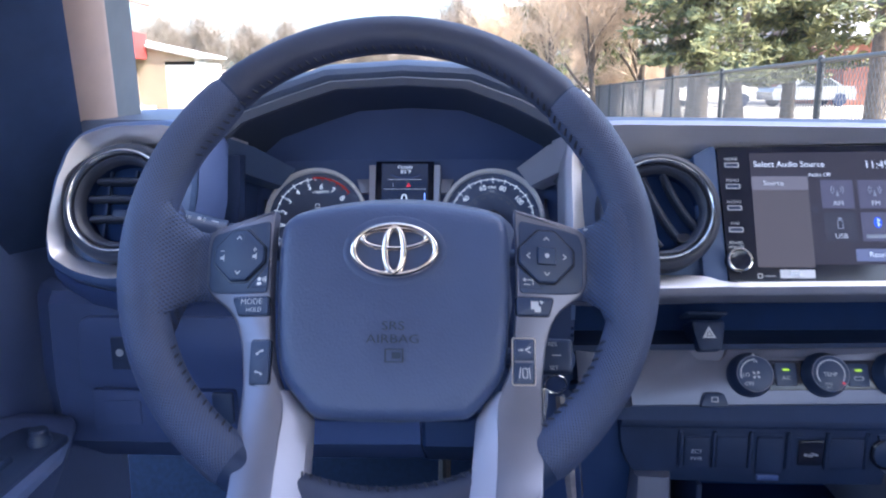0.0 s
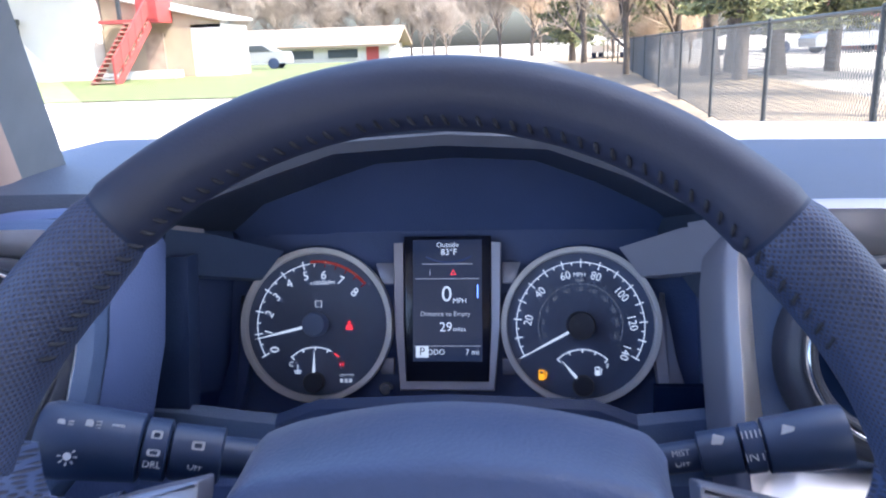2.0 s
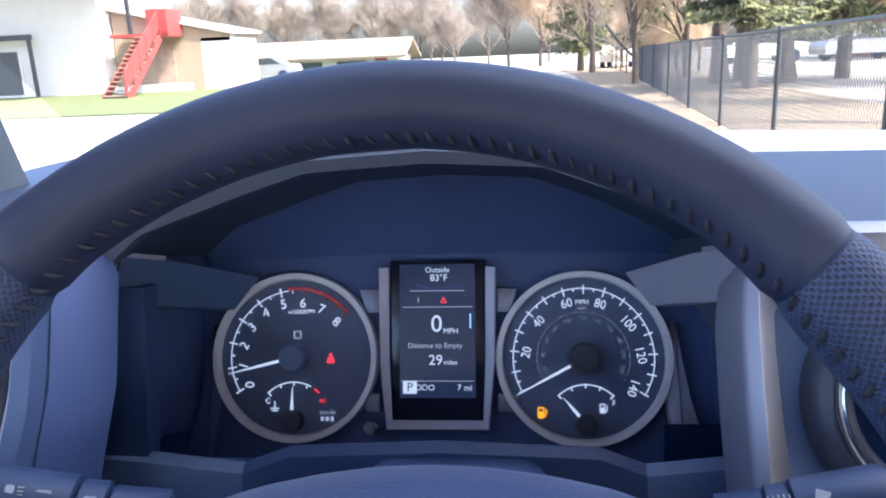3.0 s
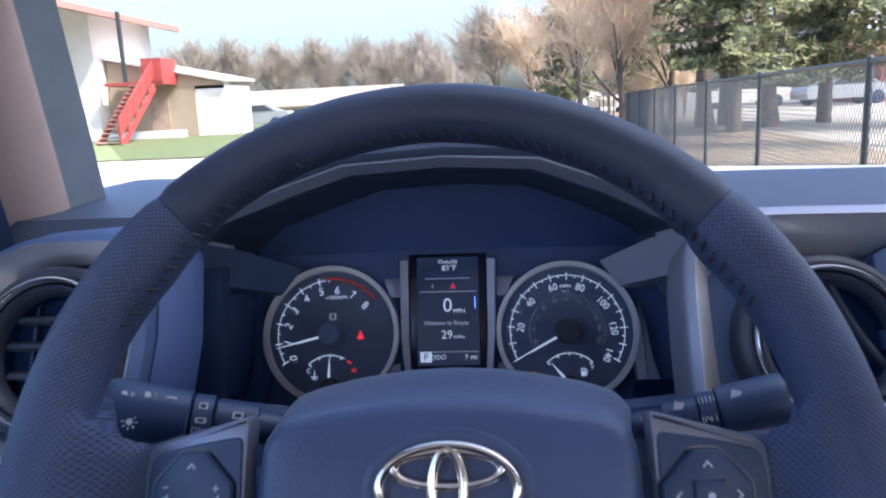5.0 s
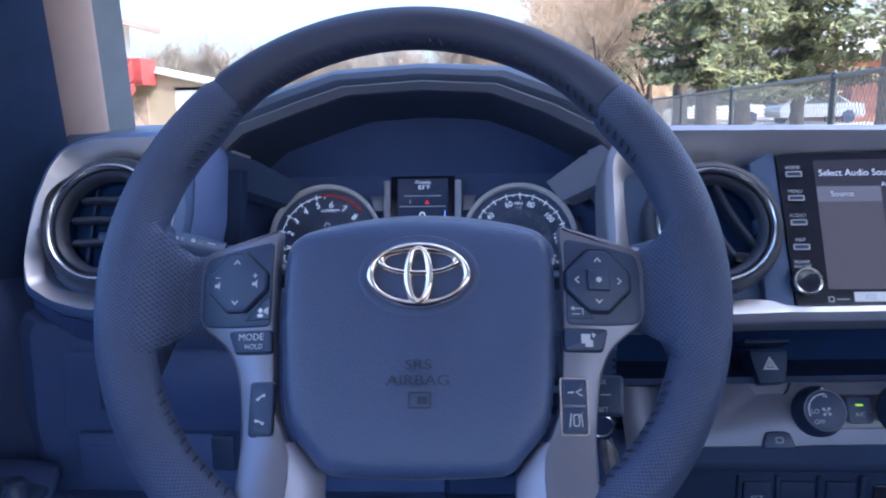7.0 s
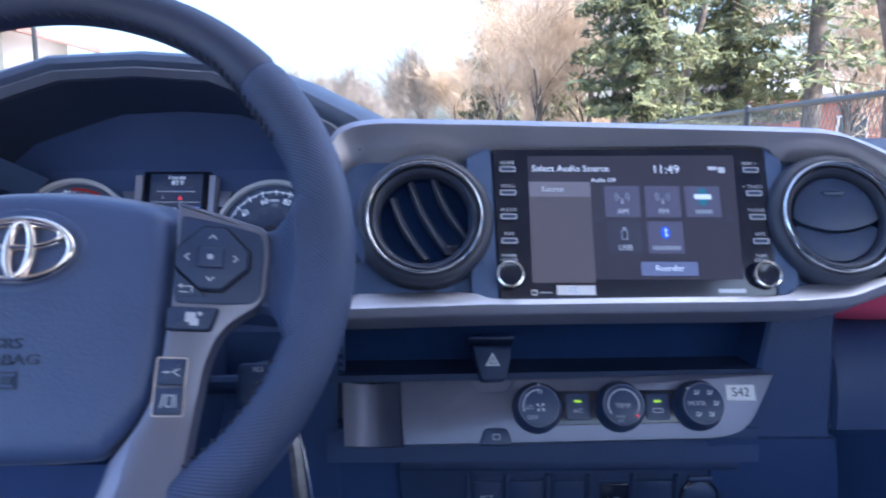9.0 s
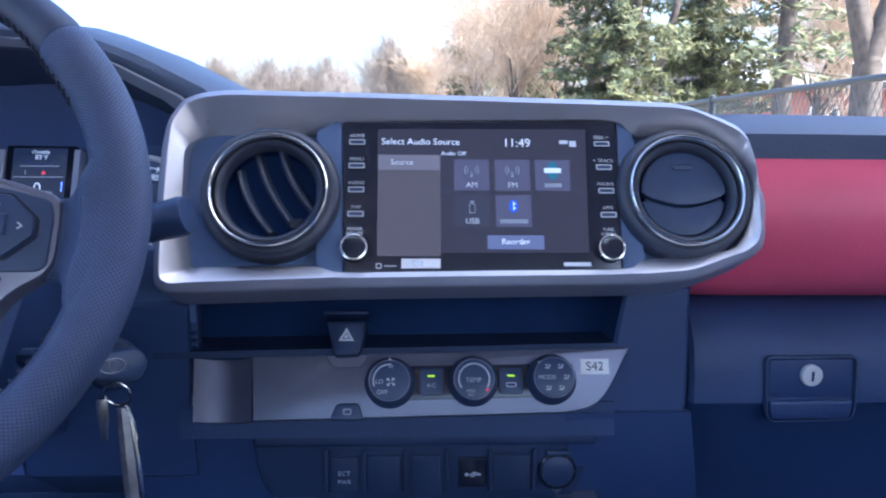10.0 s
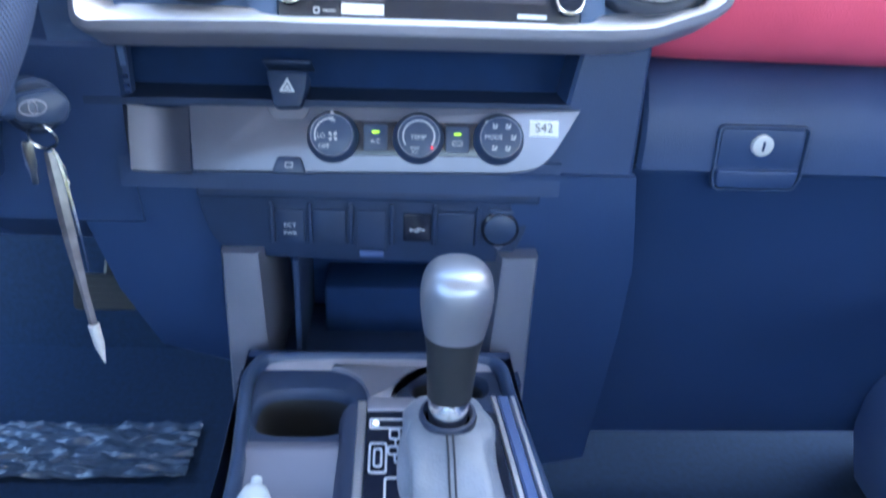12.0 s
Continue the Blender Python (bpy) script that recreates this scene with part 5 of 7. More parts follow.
needle(SX2, SY2, 208.3, 0.0515, 0.0011, 0.008, speedo)
hub(SX2, SY2, 0.0104, 0.0125, speedo)
lettering("F", 0.005, G, LIT, speedo, SX2 + 0.0195, SY2 - 0.030, 0.0012)


def pump(cx, cy, s, mat, name, label=""):
    bm = prism(fillet([(cx - s, cy - s * 1.3), (cx + s * 0.5, cy - s * 1.3), (cx + s * 0.5, cy + s * 1.3), (cx - s, cy + s * 1.3)], s * 0.2), 0.0012, 0.0015)
    prism([(cx + s * 0.6, cy - s), (cx + s * 0.9, cy - s), (cx + s * 1.2, cy + s * 0.6), (cx + s * 0.7, cy + s * 1.1), (cx + s * 0.9, cy + s * 0.4)], 0.0012, 0.0015, bm=bm)
    p = part(name, bm, mat, speedo, label, m=G)
    part("marking", prism(rect(cx - s * 0.25, cy + s * 0.65, s * 0.9, s * 0.7), 0.0014, 0.0017), FACE, p, m=G)


pump(SX2 - 0.0282, SY2 - 0.0365, 0.0028, LIT_AMBER, "fuel_lamp", "lit amber low fuel lamp")
pump(SX2 + 0.0125, SY2 - 0.0335, 0.0024, LIT, "fuel_mark")

# trip display between the gauges
disp = part("trip_display", prism(pts((-33, 48), (33, 48), (31, -62), (-31, -62)), -0.004, 0.004, 0.001), BLACK, cluster, "lit colour trip display", m=G)
outer = pts((-40.5, 43), (-39.5, -20), (-35, -67.5), (35, -67.5), (39.5, -20), (40.5, 43))
inner = pts((-33.5, 43), (-33, -20), (-31, -61), (31, -61), (33, -20), (33.5, 43))
bm = bmesh.new()
rows = [[(x, y, -0.006) for x, y in outer], [(x, y, 0.006) for x, y in outer], [(x * 0.985, y * 0.985, 0.008) for x, y in outer], [(x, y, 0.0065) for x, y in inner], [(x, y, 0.002) for x, y in inner]]
loft(bm, rows, closed=False, cap1=False)
part("satin_frame", bm, SATINPALE, disp, "satin U-shaped frame", m=G)
SCREEN = glowing("trip_screen_glow", (0.03, 0.045, 0.10), 0.09, (0.008, 0.008, 0.012))
part("temperature_arc", arc_line(0.001, 0.064, 0.036, 242, 298, 0.0011, 0.0047), glowing("arc_blue", (0.05, 0.12, 0.45), 0.04), disp, "faint blue arc", m=G)
part("screen", prism(pts((-26, 45), (26, 45), (26, -46), (-26, -46)), 0.0038, 0.0045), SCREEN, disp, m=G)


def dtext(t, size, x, y, mat=LIT, align="CENTER"):
    lettering(t, size, G, mat, disp, x * MM, y * MM, 0.0048, align)


dtext("Outside", 0.0052, 0.3, 41)
dtext("83°F", 0.0066, 1.3, 35.5)
dtext("0", 0.0165, -0.4, 3.6)
dtext("MPH", 0.0052, 9.3, -1)
dtext("Distance to Empty", 0.0050, -1.5, -10.8, LIT_DIM)
dtext("29", 0.0098, -1.2, -20.8)
dtext("miles", 0.0046, 9, -22.2)
dtext("ODO", 0.0056, -8.6, -39.3)
dtext("7 mi", 0.0058, 18.5, -39.3)
part("gear_box", prism(rect(-0.019, -0.039, 0.0095, 0.0085), 0.0044, 0.0048), LIT, disp, m=G)
lettering("P", 0.0085, G, BLACK, disp, -0.019, -0.039, 0.0052)
for y, w in ((26.7, 38), (15.6, 48), (-34.7, 50)):
    part("divider", prism(rect(0, y * MM, w * MM, 0.0004), 0.0044, 0.0048), LIT_DIM, disp, m=G)
bm = ring_band(pts((2.2, 18.4), (6.8, 18.4), (4.5, 22.6)), pts((3.2, 19), (5.8, 19), (4.5, 21.4)), 0.0044, 0.0048)
part("warning_mark", bm, LIT_RED, disp, m=G)
part("scroll_mark", prism(rect(0.0228, 0.006, 0.0008, 0.010), 0.0044, 0.0048), glowing("scroll_blue", (0.2, 0.35, 1.0), 0.4), disp, m=G)
lettering("i", 0.0062, G, LIT_DIM, disp, -0.013, 0.0205, 0.0048)
# satin blocks between gauges and display, and feet of the rings
for sx in (-1, 1):
    for y0, y1 in ((28, 12), (-44, -56)):
        part("satin_block", prism(pts((sx * 41, y0), (sx * 55, y0), (sx * 50, y1), (sx * 41, y1)), -0.006, 0.001, 0.0005), SILVER_DARK, cluster, m=G)
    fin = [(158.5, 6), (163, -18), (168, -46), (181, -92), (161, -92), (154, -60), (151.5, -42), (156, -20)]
    # the fins are alike; light and shade sit in their colours
    part("satin_fin", prism(fillet(pts(*[(sx * x, y) for x, y in fin]), 0.003), -0.008, 0.003, 0.0015), SATINPALE if sx > 0 else PLASTIC, cluster, "satin fin hugging the gauge in its lit tone" if sx > 0 else "satin fin hugging the gauge in its shaded tone", m=G)

# ---- head unit ----
unit = thing("head_unit", "black touchscreen head unit showing the audio menu", "car stereo", at=tuple(C.translation))
body = part("bezel", prism(fillet(pts((-115.5, 66), (114.5, 68), (111.5, -61.5), (-111.5, -63.5)), 0.003), -0.008, 0.003, 0.001), BLACK, unit, "gloss black front", m=C)
DISPLAY = glowing("display_glow", (0.13, 0.12, 0.19), 0.042, (0.02, 0.02, 0.024), 0.25)
TILE = glowing("tile_glow", (0.20, 0.20, 0.33), 0.075, (0.02, 0.02, 0.024), 0.25)
TILE_OFF = glowing("tile_off_glow", (0.14, 0.15, 0.24), 0.045, (0.02, 0.02, 0.024), 0.25)
SIDEBAR = glowing("sidebar_glow", (0.26, 0.23, 0.27), 0.06, (0.02, 0.02, 0.024), 0.25)
HEADBAR = glowing("sidebar_head_glow", (0.36, 0.34, 0.42), 0.08, (0.02, 0.02, 0.024), 0.25)
REORDER = glowing("reorder_glow", (0.24, 0.28, 0.50), 0.10, (0.02, 0.02, 0.024), 0.25)
scr = part("display", prism(pts((-86, 59), (88, 60.5), (85, -47), (-85.5, -47.5)), 0.002, 0.0034), DISPLAY, unit, "lit touchscreen", m=C)


def tile(x, y, w, h, mat, z=0.0037):
    return part("tile", prism(rect(x * MM, y * MM, w * MM, h * MM, 0.0006), z - 0.0005, z), mat, scr, m=C)


def stext(t, size, x, y, mat=LIT, align="CENTER", z=0.0041):
    lettering(t, size * MM, C, mat, scr, x * MM, y * MM, z, align)


tile(-60, -7, 51, 86, SIDEBAR)
tile(-60, 29.5, 51, 13, HEADBAR, 0.0039)
stext("Select Audio Source", 7.9, -83, 47.6, LIT, "LEFT")
stext("11:49", 10.5, 29.5, 47)
stext("Audio Off", 5.0, -23.5, 37.4)
stext("Source", 6.6, -66, 29.3, LIT_DIM, z=0.0043)
for x, y, t, on in ((-8.7, 19, "AM", 1), (25, 19, "FM", 1), (58.4, 19, "", 1), (-8.7, -12, "USB", 0), (25, -12, "", 1)):
    tile(x, y, 29, 27, TILE if on else TILE_OFF)
    if t:
        stext(t, 6.6, x, y - 9, LIT_DIM)
    else:
        bar((14 if y > 0 else 23) * MM, 0.0035, C, FAINT, scr, x * MM, (y - 9) * MM, 0.0041)
    if t in ("AM", "FM"):
        bm = prism([((x - 1.2) * MM, (y - 2) * MM), ((x + 1.2) * MM, (y - 2) * MM), (x * MM, (y + 4) * MM)], 0.0037, 0.0041)
        for r in (3.4, 5.6):
            for s in (0, 180):
                arc_line(x * MM, (y + 4) * MM, r * MM, s - 42, s + 42, 0.0007, 0.0041, bm, 10)
        part("icon", bm, FAINT, scr, m=C)
    elif t == "USB":
        bm = ring_band(rect(x * MM, (y + 2) * MM, 0.005, 0.008), rect(x * MM, (y + 2) * MM, 0.004, 0.007), 0.0037, 0.0041)
        prism(rect(x * MM, (y + 7.5) * MM, 0.003, 0.002), 0.0037, 0.0041, bm=bm)
        part("icon", bm, FAINT, scr, m=C)
    elif y > 0:
        bar(0.014, 0.0042, C, LIT, scr, x * MM, (y + 4) * MM, 0.0043)
        part("icon", prism(circle(x * MM, (y + 4) * MM, 0.0045, 20, 0.008), 0.0037, 0.0040), glowing("teal_icon", (0.05, 0.4, 0.6), 0.07), scr, m=C)
    else:
        part("icon", prism(circle(x * MM, (y + 4) * MM, 0.0036, 24, 0.0052), 0.0037, 0.0040), LIT_BLUE, scr, m=C)
        bm = prism(rect(x * MM, (y + 4) * MM, 0.0007, 0.0075), 0.0040, 0.0043)
        prism([(x * MM, (y + 7.7) * MM), ((x + 1.8) * MM, (y + 5.8) * MM), (x * MM, (y + 4.3) * MM)], 0.0040, 0.0043, bm=bm)
        prism([(x * MM, (y + 3.7) * MM), ((x + 1.8) * MM, (y + 2.2) * MM), (x * MM, (y + 0.3) * MM)], 0.0040, 0.0043, bm=bm)
        part("icon", bm, LIT, scr, m=C)
tile(26, -38.4, 46, 11.5, REORDER)
stext("Reorder", 6.8, 26, -38.2)
for x in (-30, 79.5):
    part("page_arrow", prism(circle(x * MM, 0.004, 0.0035, 16), 0.0034, 0.0038), TILE_OFF, scr, m=C)
bm = prism(rect(0.069, 0.0485, 0.007, 0.003), 0.0034, 0.004)
prism(rect(0.0765, 0.047, 0.0055, 0.005), 0.0034, 0.004, bm=bm)
part("status_icon", bm, LIT_DIM, scr, m=C)
for k, (lt, rt) in enumerate((("HOME", "SEEK >"), ("MENU", "< TRACK"), ("AUDIO", "PHONE"), ("MAP", "APPS"))):
    for u, t in ((-103, lt), (101 + 0.6 * k, rt)):
        v = 47 - 20.7 * k
        bn = part("key", prism(rect(u * MM, v * MM, 0.0135, 0.0052, 0.001), 0.002, 0.0042, 0.0008), BUTTON, unit, "slim menu key", m=C)
        part("key_outline", ring_band(rect(u * MM, v * MM, 0.0130, 0.0046, 0.001), rect(u * MM, v * MM, 0.0112, 0.0030, 0.0007), 0.0041, 0.0046), INK, bn, m=C)
        lettering(t, 0.0042, C, INK if k else LIT_DIM, unit, u * MM, (v + 6) * MM, 0.0032)
for u, a, b in ((-103.5, "POWER", "VOLUME"), (102, "TUNE", "SCROLL")):
    kn = part("knob", lathe([(0.0112, 0.002), (0.0110, 0.010), (0.0098, 0.0118), (0.0088, 0.0112), (0.0002, 0.0108)], u * MM, -0.0445, 40, cap1=True), BLACK, unit, "round black knob with bright ring", m=C)
    part("knob_ring", lathe([(0.0113, 0.0095), (0.0107, 0.0118), (0.0096, 0.0122), (0.0090, 0.0113)], u * MM, -0.0445, 40), CHROME, kn, m=C)
    lettering(a, 0.0036, C, LIT_DIM, unit, u * MM, -0.0275, 0.0032)
    lettering(b, 0.0036, C, LIT_DIM, unit, u * MM, -0.0312, 0.0032)
part("sticker", prism(rect(-0.0505, -0.0560, 0.031, 0.0078), 0.0025, 0.0033), material("paper_sticker", (0.75, 0.75, 0.78), 0.6, var=0.04), unit, "small white paper sticker", m=C)
bar(0.008, 0.0042, C, LIT_DIM, unit, -0.053, -0.056, 0.0035)
part("marking", ring_band(rect(-0.084, -0.058, 0.0045, 0.0045, 0.001), rect(-0.084, -0.058, 0.003, 0.003, 0.0006), 0.0028, 0.0033), INK, unit, m=C)
bar(0.010, 0.0007, C, LIT_DIM, unit, -0.075, -0.058, 0.0033)
bar(0.022, 0.0032, C, LIT_DIM, unit, 0.075, -0.0565, 0.0033)

# ---- climate panel ----
climate = thing("climate_panel", "satin grey climate panel with three round dials", "climate controls", at=tuple(H.translation))
p = fillet(pts((-188, 18), (-125, 19), (-122, 13), (-118, 9), (-96, 9), (-92, 13), (-89, 20), (139, 25), (126, 2), (114, -17), (103, -26), (84, -30.5), (-89, -34), (-184, -35.5)), [0, 1e-3, 2e-3, 2e-3, 2e-3, 2e-3, 1e-3, 2e-3, .02, .014, .014, .01, 1e-3, 0], 3)
CLIM = material("warm_satin_grey", (0.1365, 0.1455, 0.2004), 0.34, metal=0.5, var=0.04)
part("fascia", prism(p, -0.012, 0.0, 0.0012), CLIM, climate, "satin grey fascia", m=H)
part("notch", prism(fillet(pts((-127, 22), (-88, 22), (-90, 6), (-124, 6)), 0.002), -0.012, -0.004), CLIM, climate, "recessed notch of the fascia", m=H)
rows = []
for k in range(9):
    u = -237 + 49 * k / 8
    z = -13 * math.sin(math.pi * k / 8)
    rows.append([(u * MM, 0.018, z * MM - 0.006), (u * MM, 0.017, z * MM), (u * MM * 0.985, -0.036, z * MM), (u * MM * 0.985, -0.037, z * MM - 0.006)])
part("curved_end", grid(rows), CLIM, climate, "concave satin end", m=H)
part("dial_strip", prism(fillet(pts((-82, 9), (88, 11), (86, -17), (-82, -20)), 0.003), -0.002, 0.0012, 0.0006), BLACK, climate, "dark strip behind the dials", m=H)
DIALS = ((-70, -5, "fan"), (0.5, -4, "temp"), (68, -3, "mode"))
for u, v, nm in DIALS:
    u, v = u * MM, v * MM
    d = part("dial", lathe([(0.0215, -0.002), (0.0213, 0.005), (0.0200, 0.0085), (0.0185, 0.013), (0.0178, 0.0165), (0.0165, 0.0172), (0.0002, 0.0168)], u, v, 48, cap1=True), BUTTON, climate, "black round dial with white symbols", m=H)
    part("dial_ring", lathe([(0.0176, 0.0166), (0.0171, 0.0177), (0.0165, 0.0174)], u, v, 48), SILVER_DARK, d, m=H)
    z = 0.0174
    if nm == "fan":
        part("marking", arc_line(u, v, 0.0135, 200, 85, 0.0011, z), INK, d, m=H)
        lettering("LO", 0.0052, H, INK, d, u - 0.0085, v - 0.001, z)
        lettering("OFF", 0.0052, H, INK, d, u - 0.006, v - 0.0095, z)
        lettering("HI", 0.0042, H, INK, d, u + 0.001, v + 0.0115, z)
        bm = bmesh.new()
        for k in range(4):
            a = radians(45 + 90 * k)
            prism([(u + 0.001 + 0.0045 * math.cos(a + e) * f, v - 0.001 + 0.0045 * math.sin(a + e) * f) for f, e in ((0.15, 0), (0.85, -0.3), (1, 0.1), (0.8, 0.45))], z - 0.0003, z, bm=bm)
        part("marking", bm, INK, d, m=H)
        part("pointer", prism([(u - 0.0025, v + 0.0165), (u + 0.0025, v + 0.0165), (u, v + 0.0195)], 0.0095, 0.0168), INK, d, m=H)
    elif nm == "temp":
        part("marking", arc_line(u, v, 0.0128, 215, -35, 0.0012, z), INK, d, m=H)
        lettering("TEMP", 0.0055, H, INK, d, u - 0.0005, v - 0.001, z)
        lettering("MAX", 0.0034, H, INK, d, u - 0.003, v - 0.0098, z)
        lettering("A/C", 0.0034, H, INK, d, u - 0.003, v - 0.0132, z)
        part("marking", prism(circle(u + 0.011, v - 0.009, 0.001, 10), z - 0.0003, z), LIT_RED, d, m=H)
    else:
        lettering("MODE", 0.0052, H, INK, d, u - 0.006, v, z)
        for a, b in ((-5, 9), (6, 9), (10.5, 0), (6, -9), (-5, -9)):
            bm = prism([(u + a * MM - 0.0024, v + b * MM - 0.0016), (u + a * MM + 0.0012, v + b * MM - 0.0016), (u + a * MM + 0.0024, v + b * MM + 0.0020), (u + a * MM + 0.0014, v + b * MM + 0.0020), (u + a * MM + 0.0003, v + b * MM - 0.0004), (u + a * MM - 0.0024, v + b * MM - 0.0004)], z - 0.0003, z)
            prism(circle(u + a * MM - 0.0012, v + b * MM + 0.0014, 0.0009, 8), z - 0.0003, z, bm=bm)
            part("marking", bm, INK, d, m=H)
        part("pointer", prism([(u - 0.013, v + 0.0105), (u - 0.0098, v + 0.0138), (u - 0.013, v + 0.0135)], 0.0095, 0.0172), INK, d, m=H)
for u, t in ((-35, "A/C"), (33.5, "")):
    b = part("button", prism(rect(u * MM, -0.004, 0.020, 0.022, 0.002), 0.0, 0.0022, 0.0008), BUTTON, climate, "push button with green lamp", m=H)
    part("lamp", prism(rect(u * MM, 0.0005, 0.0062, 0.0017), 0.0018, 0.0026), LIT_GREEN, b, "lit green lamp", m=H)
    if t:
        lettering(t, 0.005, H, INK, b, u * MM, -0.0075, 0.0025)
    else:
        part("marking", ring_band(rect(u * MM, -0.0072, 0.009, 0.004, 0.0015), rect(u * MM, -0.0072, 0.0075, 0.0026, 0.001), 0.002, 0.0025), INK, b, m=H)
st = part("sticker", prism(rect(0.107, 0.008, 0.025, 0.0135), -0.001, 0.0006), material("label_paper", (0.82, 0.82, 0.84), 0.6, var=0.03), climate, "white paper sticker", m=H)
lettering("S42", 0.0108, H, BLACK, st, 0.107, 0.008, 0.0009)
rb = part("mirror_switch", prism(fillet(pts((-115, -22), (-96, -22), (-91.5, -36), (-120, -36)), 0.004), -0.002, 0.004, 0.0015), BUTTON, climate, "small mirror heater switch", m=H)
part("marking", ring_band(rect(-0.1055, -0.029, 0.0065, 0.0048, 0.001), rect(-0.1055, -0.029, 0.0052, 0.0035, 0.0006), 0.0036, 0.0043), INK, rb, m=H)

hz = thing("hazard_switch", "black hazard switch pod with white triangle", "switch", at=tuple((H @ pose(-0.107, 0.035, 0.0)).translation))
part("pod", prism(fillet(pts((-125, 48), (-91, 48), (-92, 34), (-96, 18), (-118, 17), (-122, 34)), 0.004), -0.02, 0.008, 0.003), MATTE, hz, m=H)
part("cap", prism(rect(-0.108, 0.0545, 0.039, 0.003, 0.001), -0.02, 0.009, 0.001), MATTE, hz, m=H)
bm = ring_band(pts((-114, 30), (-101, 30), (-107.5, 41.5)), pts((-111, 31.7), (-104, 31.7), (-107.5, 38)), 0.0078, 0.0084)
prism(pts((-109.8, 32.4), (-105.2, 32.4), (-107.5, 36.6)), 0.0078, 0.0084, bm=bm)
part("marking", bm, INK, hz, m=H)

# ---- switch bank under the climate panel ----
bank = thing("switch_bank", "dark lower switch bank with power sockets", "switch panel", at=tuple(LO.translation))
p = fillet(pts((-190, 36), (108, 34), (106, 8), (96, -20), (80, -33), (-60, -33), (-160, -30), (-180, -16), (-188, 8)), [.004, .004, .01, .02, .015, .01, .02, .02, .01])
part("fascia", prism(p, -0.01, 0.0, 0.003), MATTE, bank, m=LO)
part("roof_lip", box(-0.19, 0.112, 0.030, 0.042, -0.02, 0.006, 0.003), MATTE, bank, m=LO)


def bank_key(u, w, v0, v1, mat=MATTE, label="blank switch cover"):
    part("key_slot", prism(rect(u * MM, (v0 + v1) / 2 * MM, (w + 5) * MM, (v1 - v0 + 4) * MM, 0.002), -0.001, 0.0006), MATTE, bank, m=LO)
    return part("key", prism(rect(u * MM, (v0 + v1) / 2 * MM, w * MM, (v1 - v0) * MM, 0.002), -0.001, 0.003, 0.001), mat, bank, label, m=LO)


k = bank_key(-111, 25, -13, 19, MATTE, "power mode switch")
lettering("ECT", 0.0062, LO, INK, k, -0.111, 0.004, 0.0033)
lettering("PWR", 0.0056, LO, INK, k, -0.111, -0.004, 0.0033)
bank_key(-76, 30, -14, 20)
bank_key(-38, 26, -20, 20)
part("lower_tab", prism(rect(-0.038, -0.024, 0.022, 0.006, 0.001), 0.0, 0.004, 0.001), PLASTIC, bank, m=LO)
k = bank_key(3, 25, -10, 17, BLACK, "USB socket cover")
bm = prism(rect(0.003, 0.002, 0.010, 0.0009), 0.003, 0.0035)
prism(circle(-0.0025, 0.002, 0.0016, 12), 0.003, 0.0035, bm=bm)
prism(pts((8, 0.6), (10.5, 2), (8, 3.4)), 0.003, 0.0035, bm=bm)
prism(rect(0.0045, 0.0038, 0.0045, 0.0008), 0.003, 0.0035, bm=bm)
prism(rect(0.0025, 0.0003, 0.0045, 0.0008), 0.003, 0.0035, bm=bm)
part("marking", bm, INK, k, m=LO)
bank_key(38, 34, -12, 20)
for u in (-127, -93.5, -57, -20, 19, 58):
    part("divider", box(u * MM - 0.0022, u * MM + 0.0022, -0.014, 0.026, 0.0, 0.004, 0.0015), MATTE, bank, m=LO)
part("socket_rim", lathe([(0.0175, -0.001), (0.0172, 0.003), (0.0155, 0.0042), (0.0148, 0.003)], 0.079, 0.004, 36), BLACK, bank, m=LO)
part("socket_cap", lathe([(0.0148, 0.0), (0.0145, 0.0036), (0.013, 0.0046), (0.0002, 0.0048)], 0.079, 0.004, 36, cap1=True), BUTTON, bank, "round socket cap", m=LO)
part("socket_hinge", prism(rect(0.079, 0.0215, 0.022, 0.004, 0.0015), 0.0, 0.004, 0.001), BUTTON, bank, m=LO)
part("cap_tab", prism(pts((73, -12), (85, -12), (79, -18)), 0.0, 0.003, 0.001), SILVER_DARK, bank, m=LO)

# ---- centre console ----
console = thing("centre_console", "dark centre console with cup holder and shifter gate", "console", at=(0.345, 0.55, 0.6))
for sx, cx in ((1, 0.0), (-1, 0.687)):
    bm = bmesh.new()
    loft(bm, [[(cx + sx * x, y, z) for x, y in ((0.199, 0.85), (0.199, 0.720 - d), (0.2015, 0.716 - d), (0.2285 + w, 0.714 - d), (0.2325 + w, 0.716 - d), (0.2385 + w * 1.3, 0.735), (0.2385 + w * 1.3, 0.85))] for z, w, d in ((1.070, 0.0, 0.0), (1.0, 0.003, 0.003), (0.95, 0.006, 0.006), (0.86, 0.008, 0.012))], cap0=True)
    part("satin_leg", bm, SILVER_DARK, console, "satin grey upright of the pocket")
part("pocket_back", box(0.21, 0.48, 0.83, 0.85, 0.86, 1.07), DARK, console)
part("pocket_floor", box(0.21, 0.48, 0.69, 0.85, 0.93, 0.945), MATTE, console, "open pocket under the switch bank")
part("pocket_rib", box(0.285, 0.45, 0.775, 0.83, 0.945, 1.0, 0.003), DARK, console)
part("pocket_divider", box(0.262, 0.268, 0.72, 0.83, 0.945, 1.06, 0.002), MATTE, console)
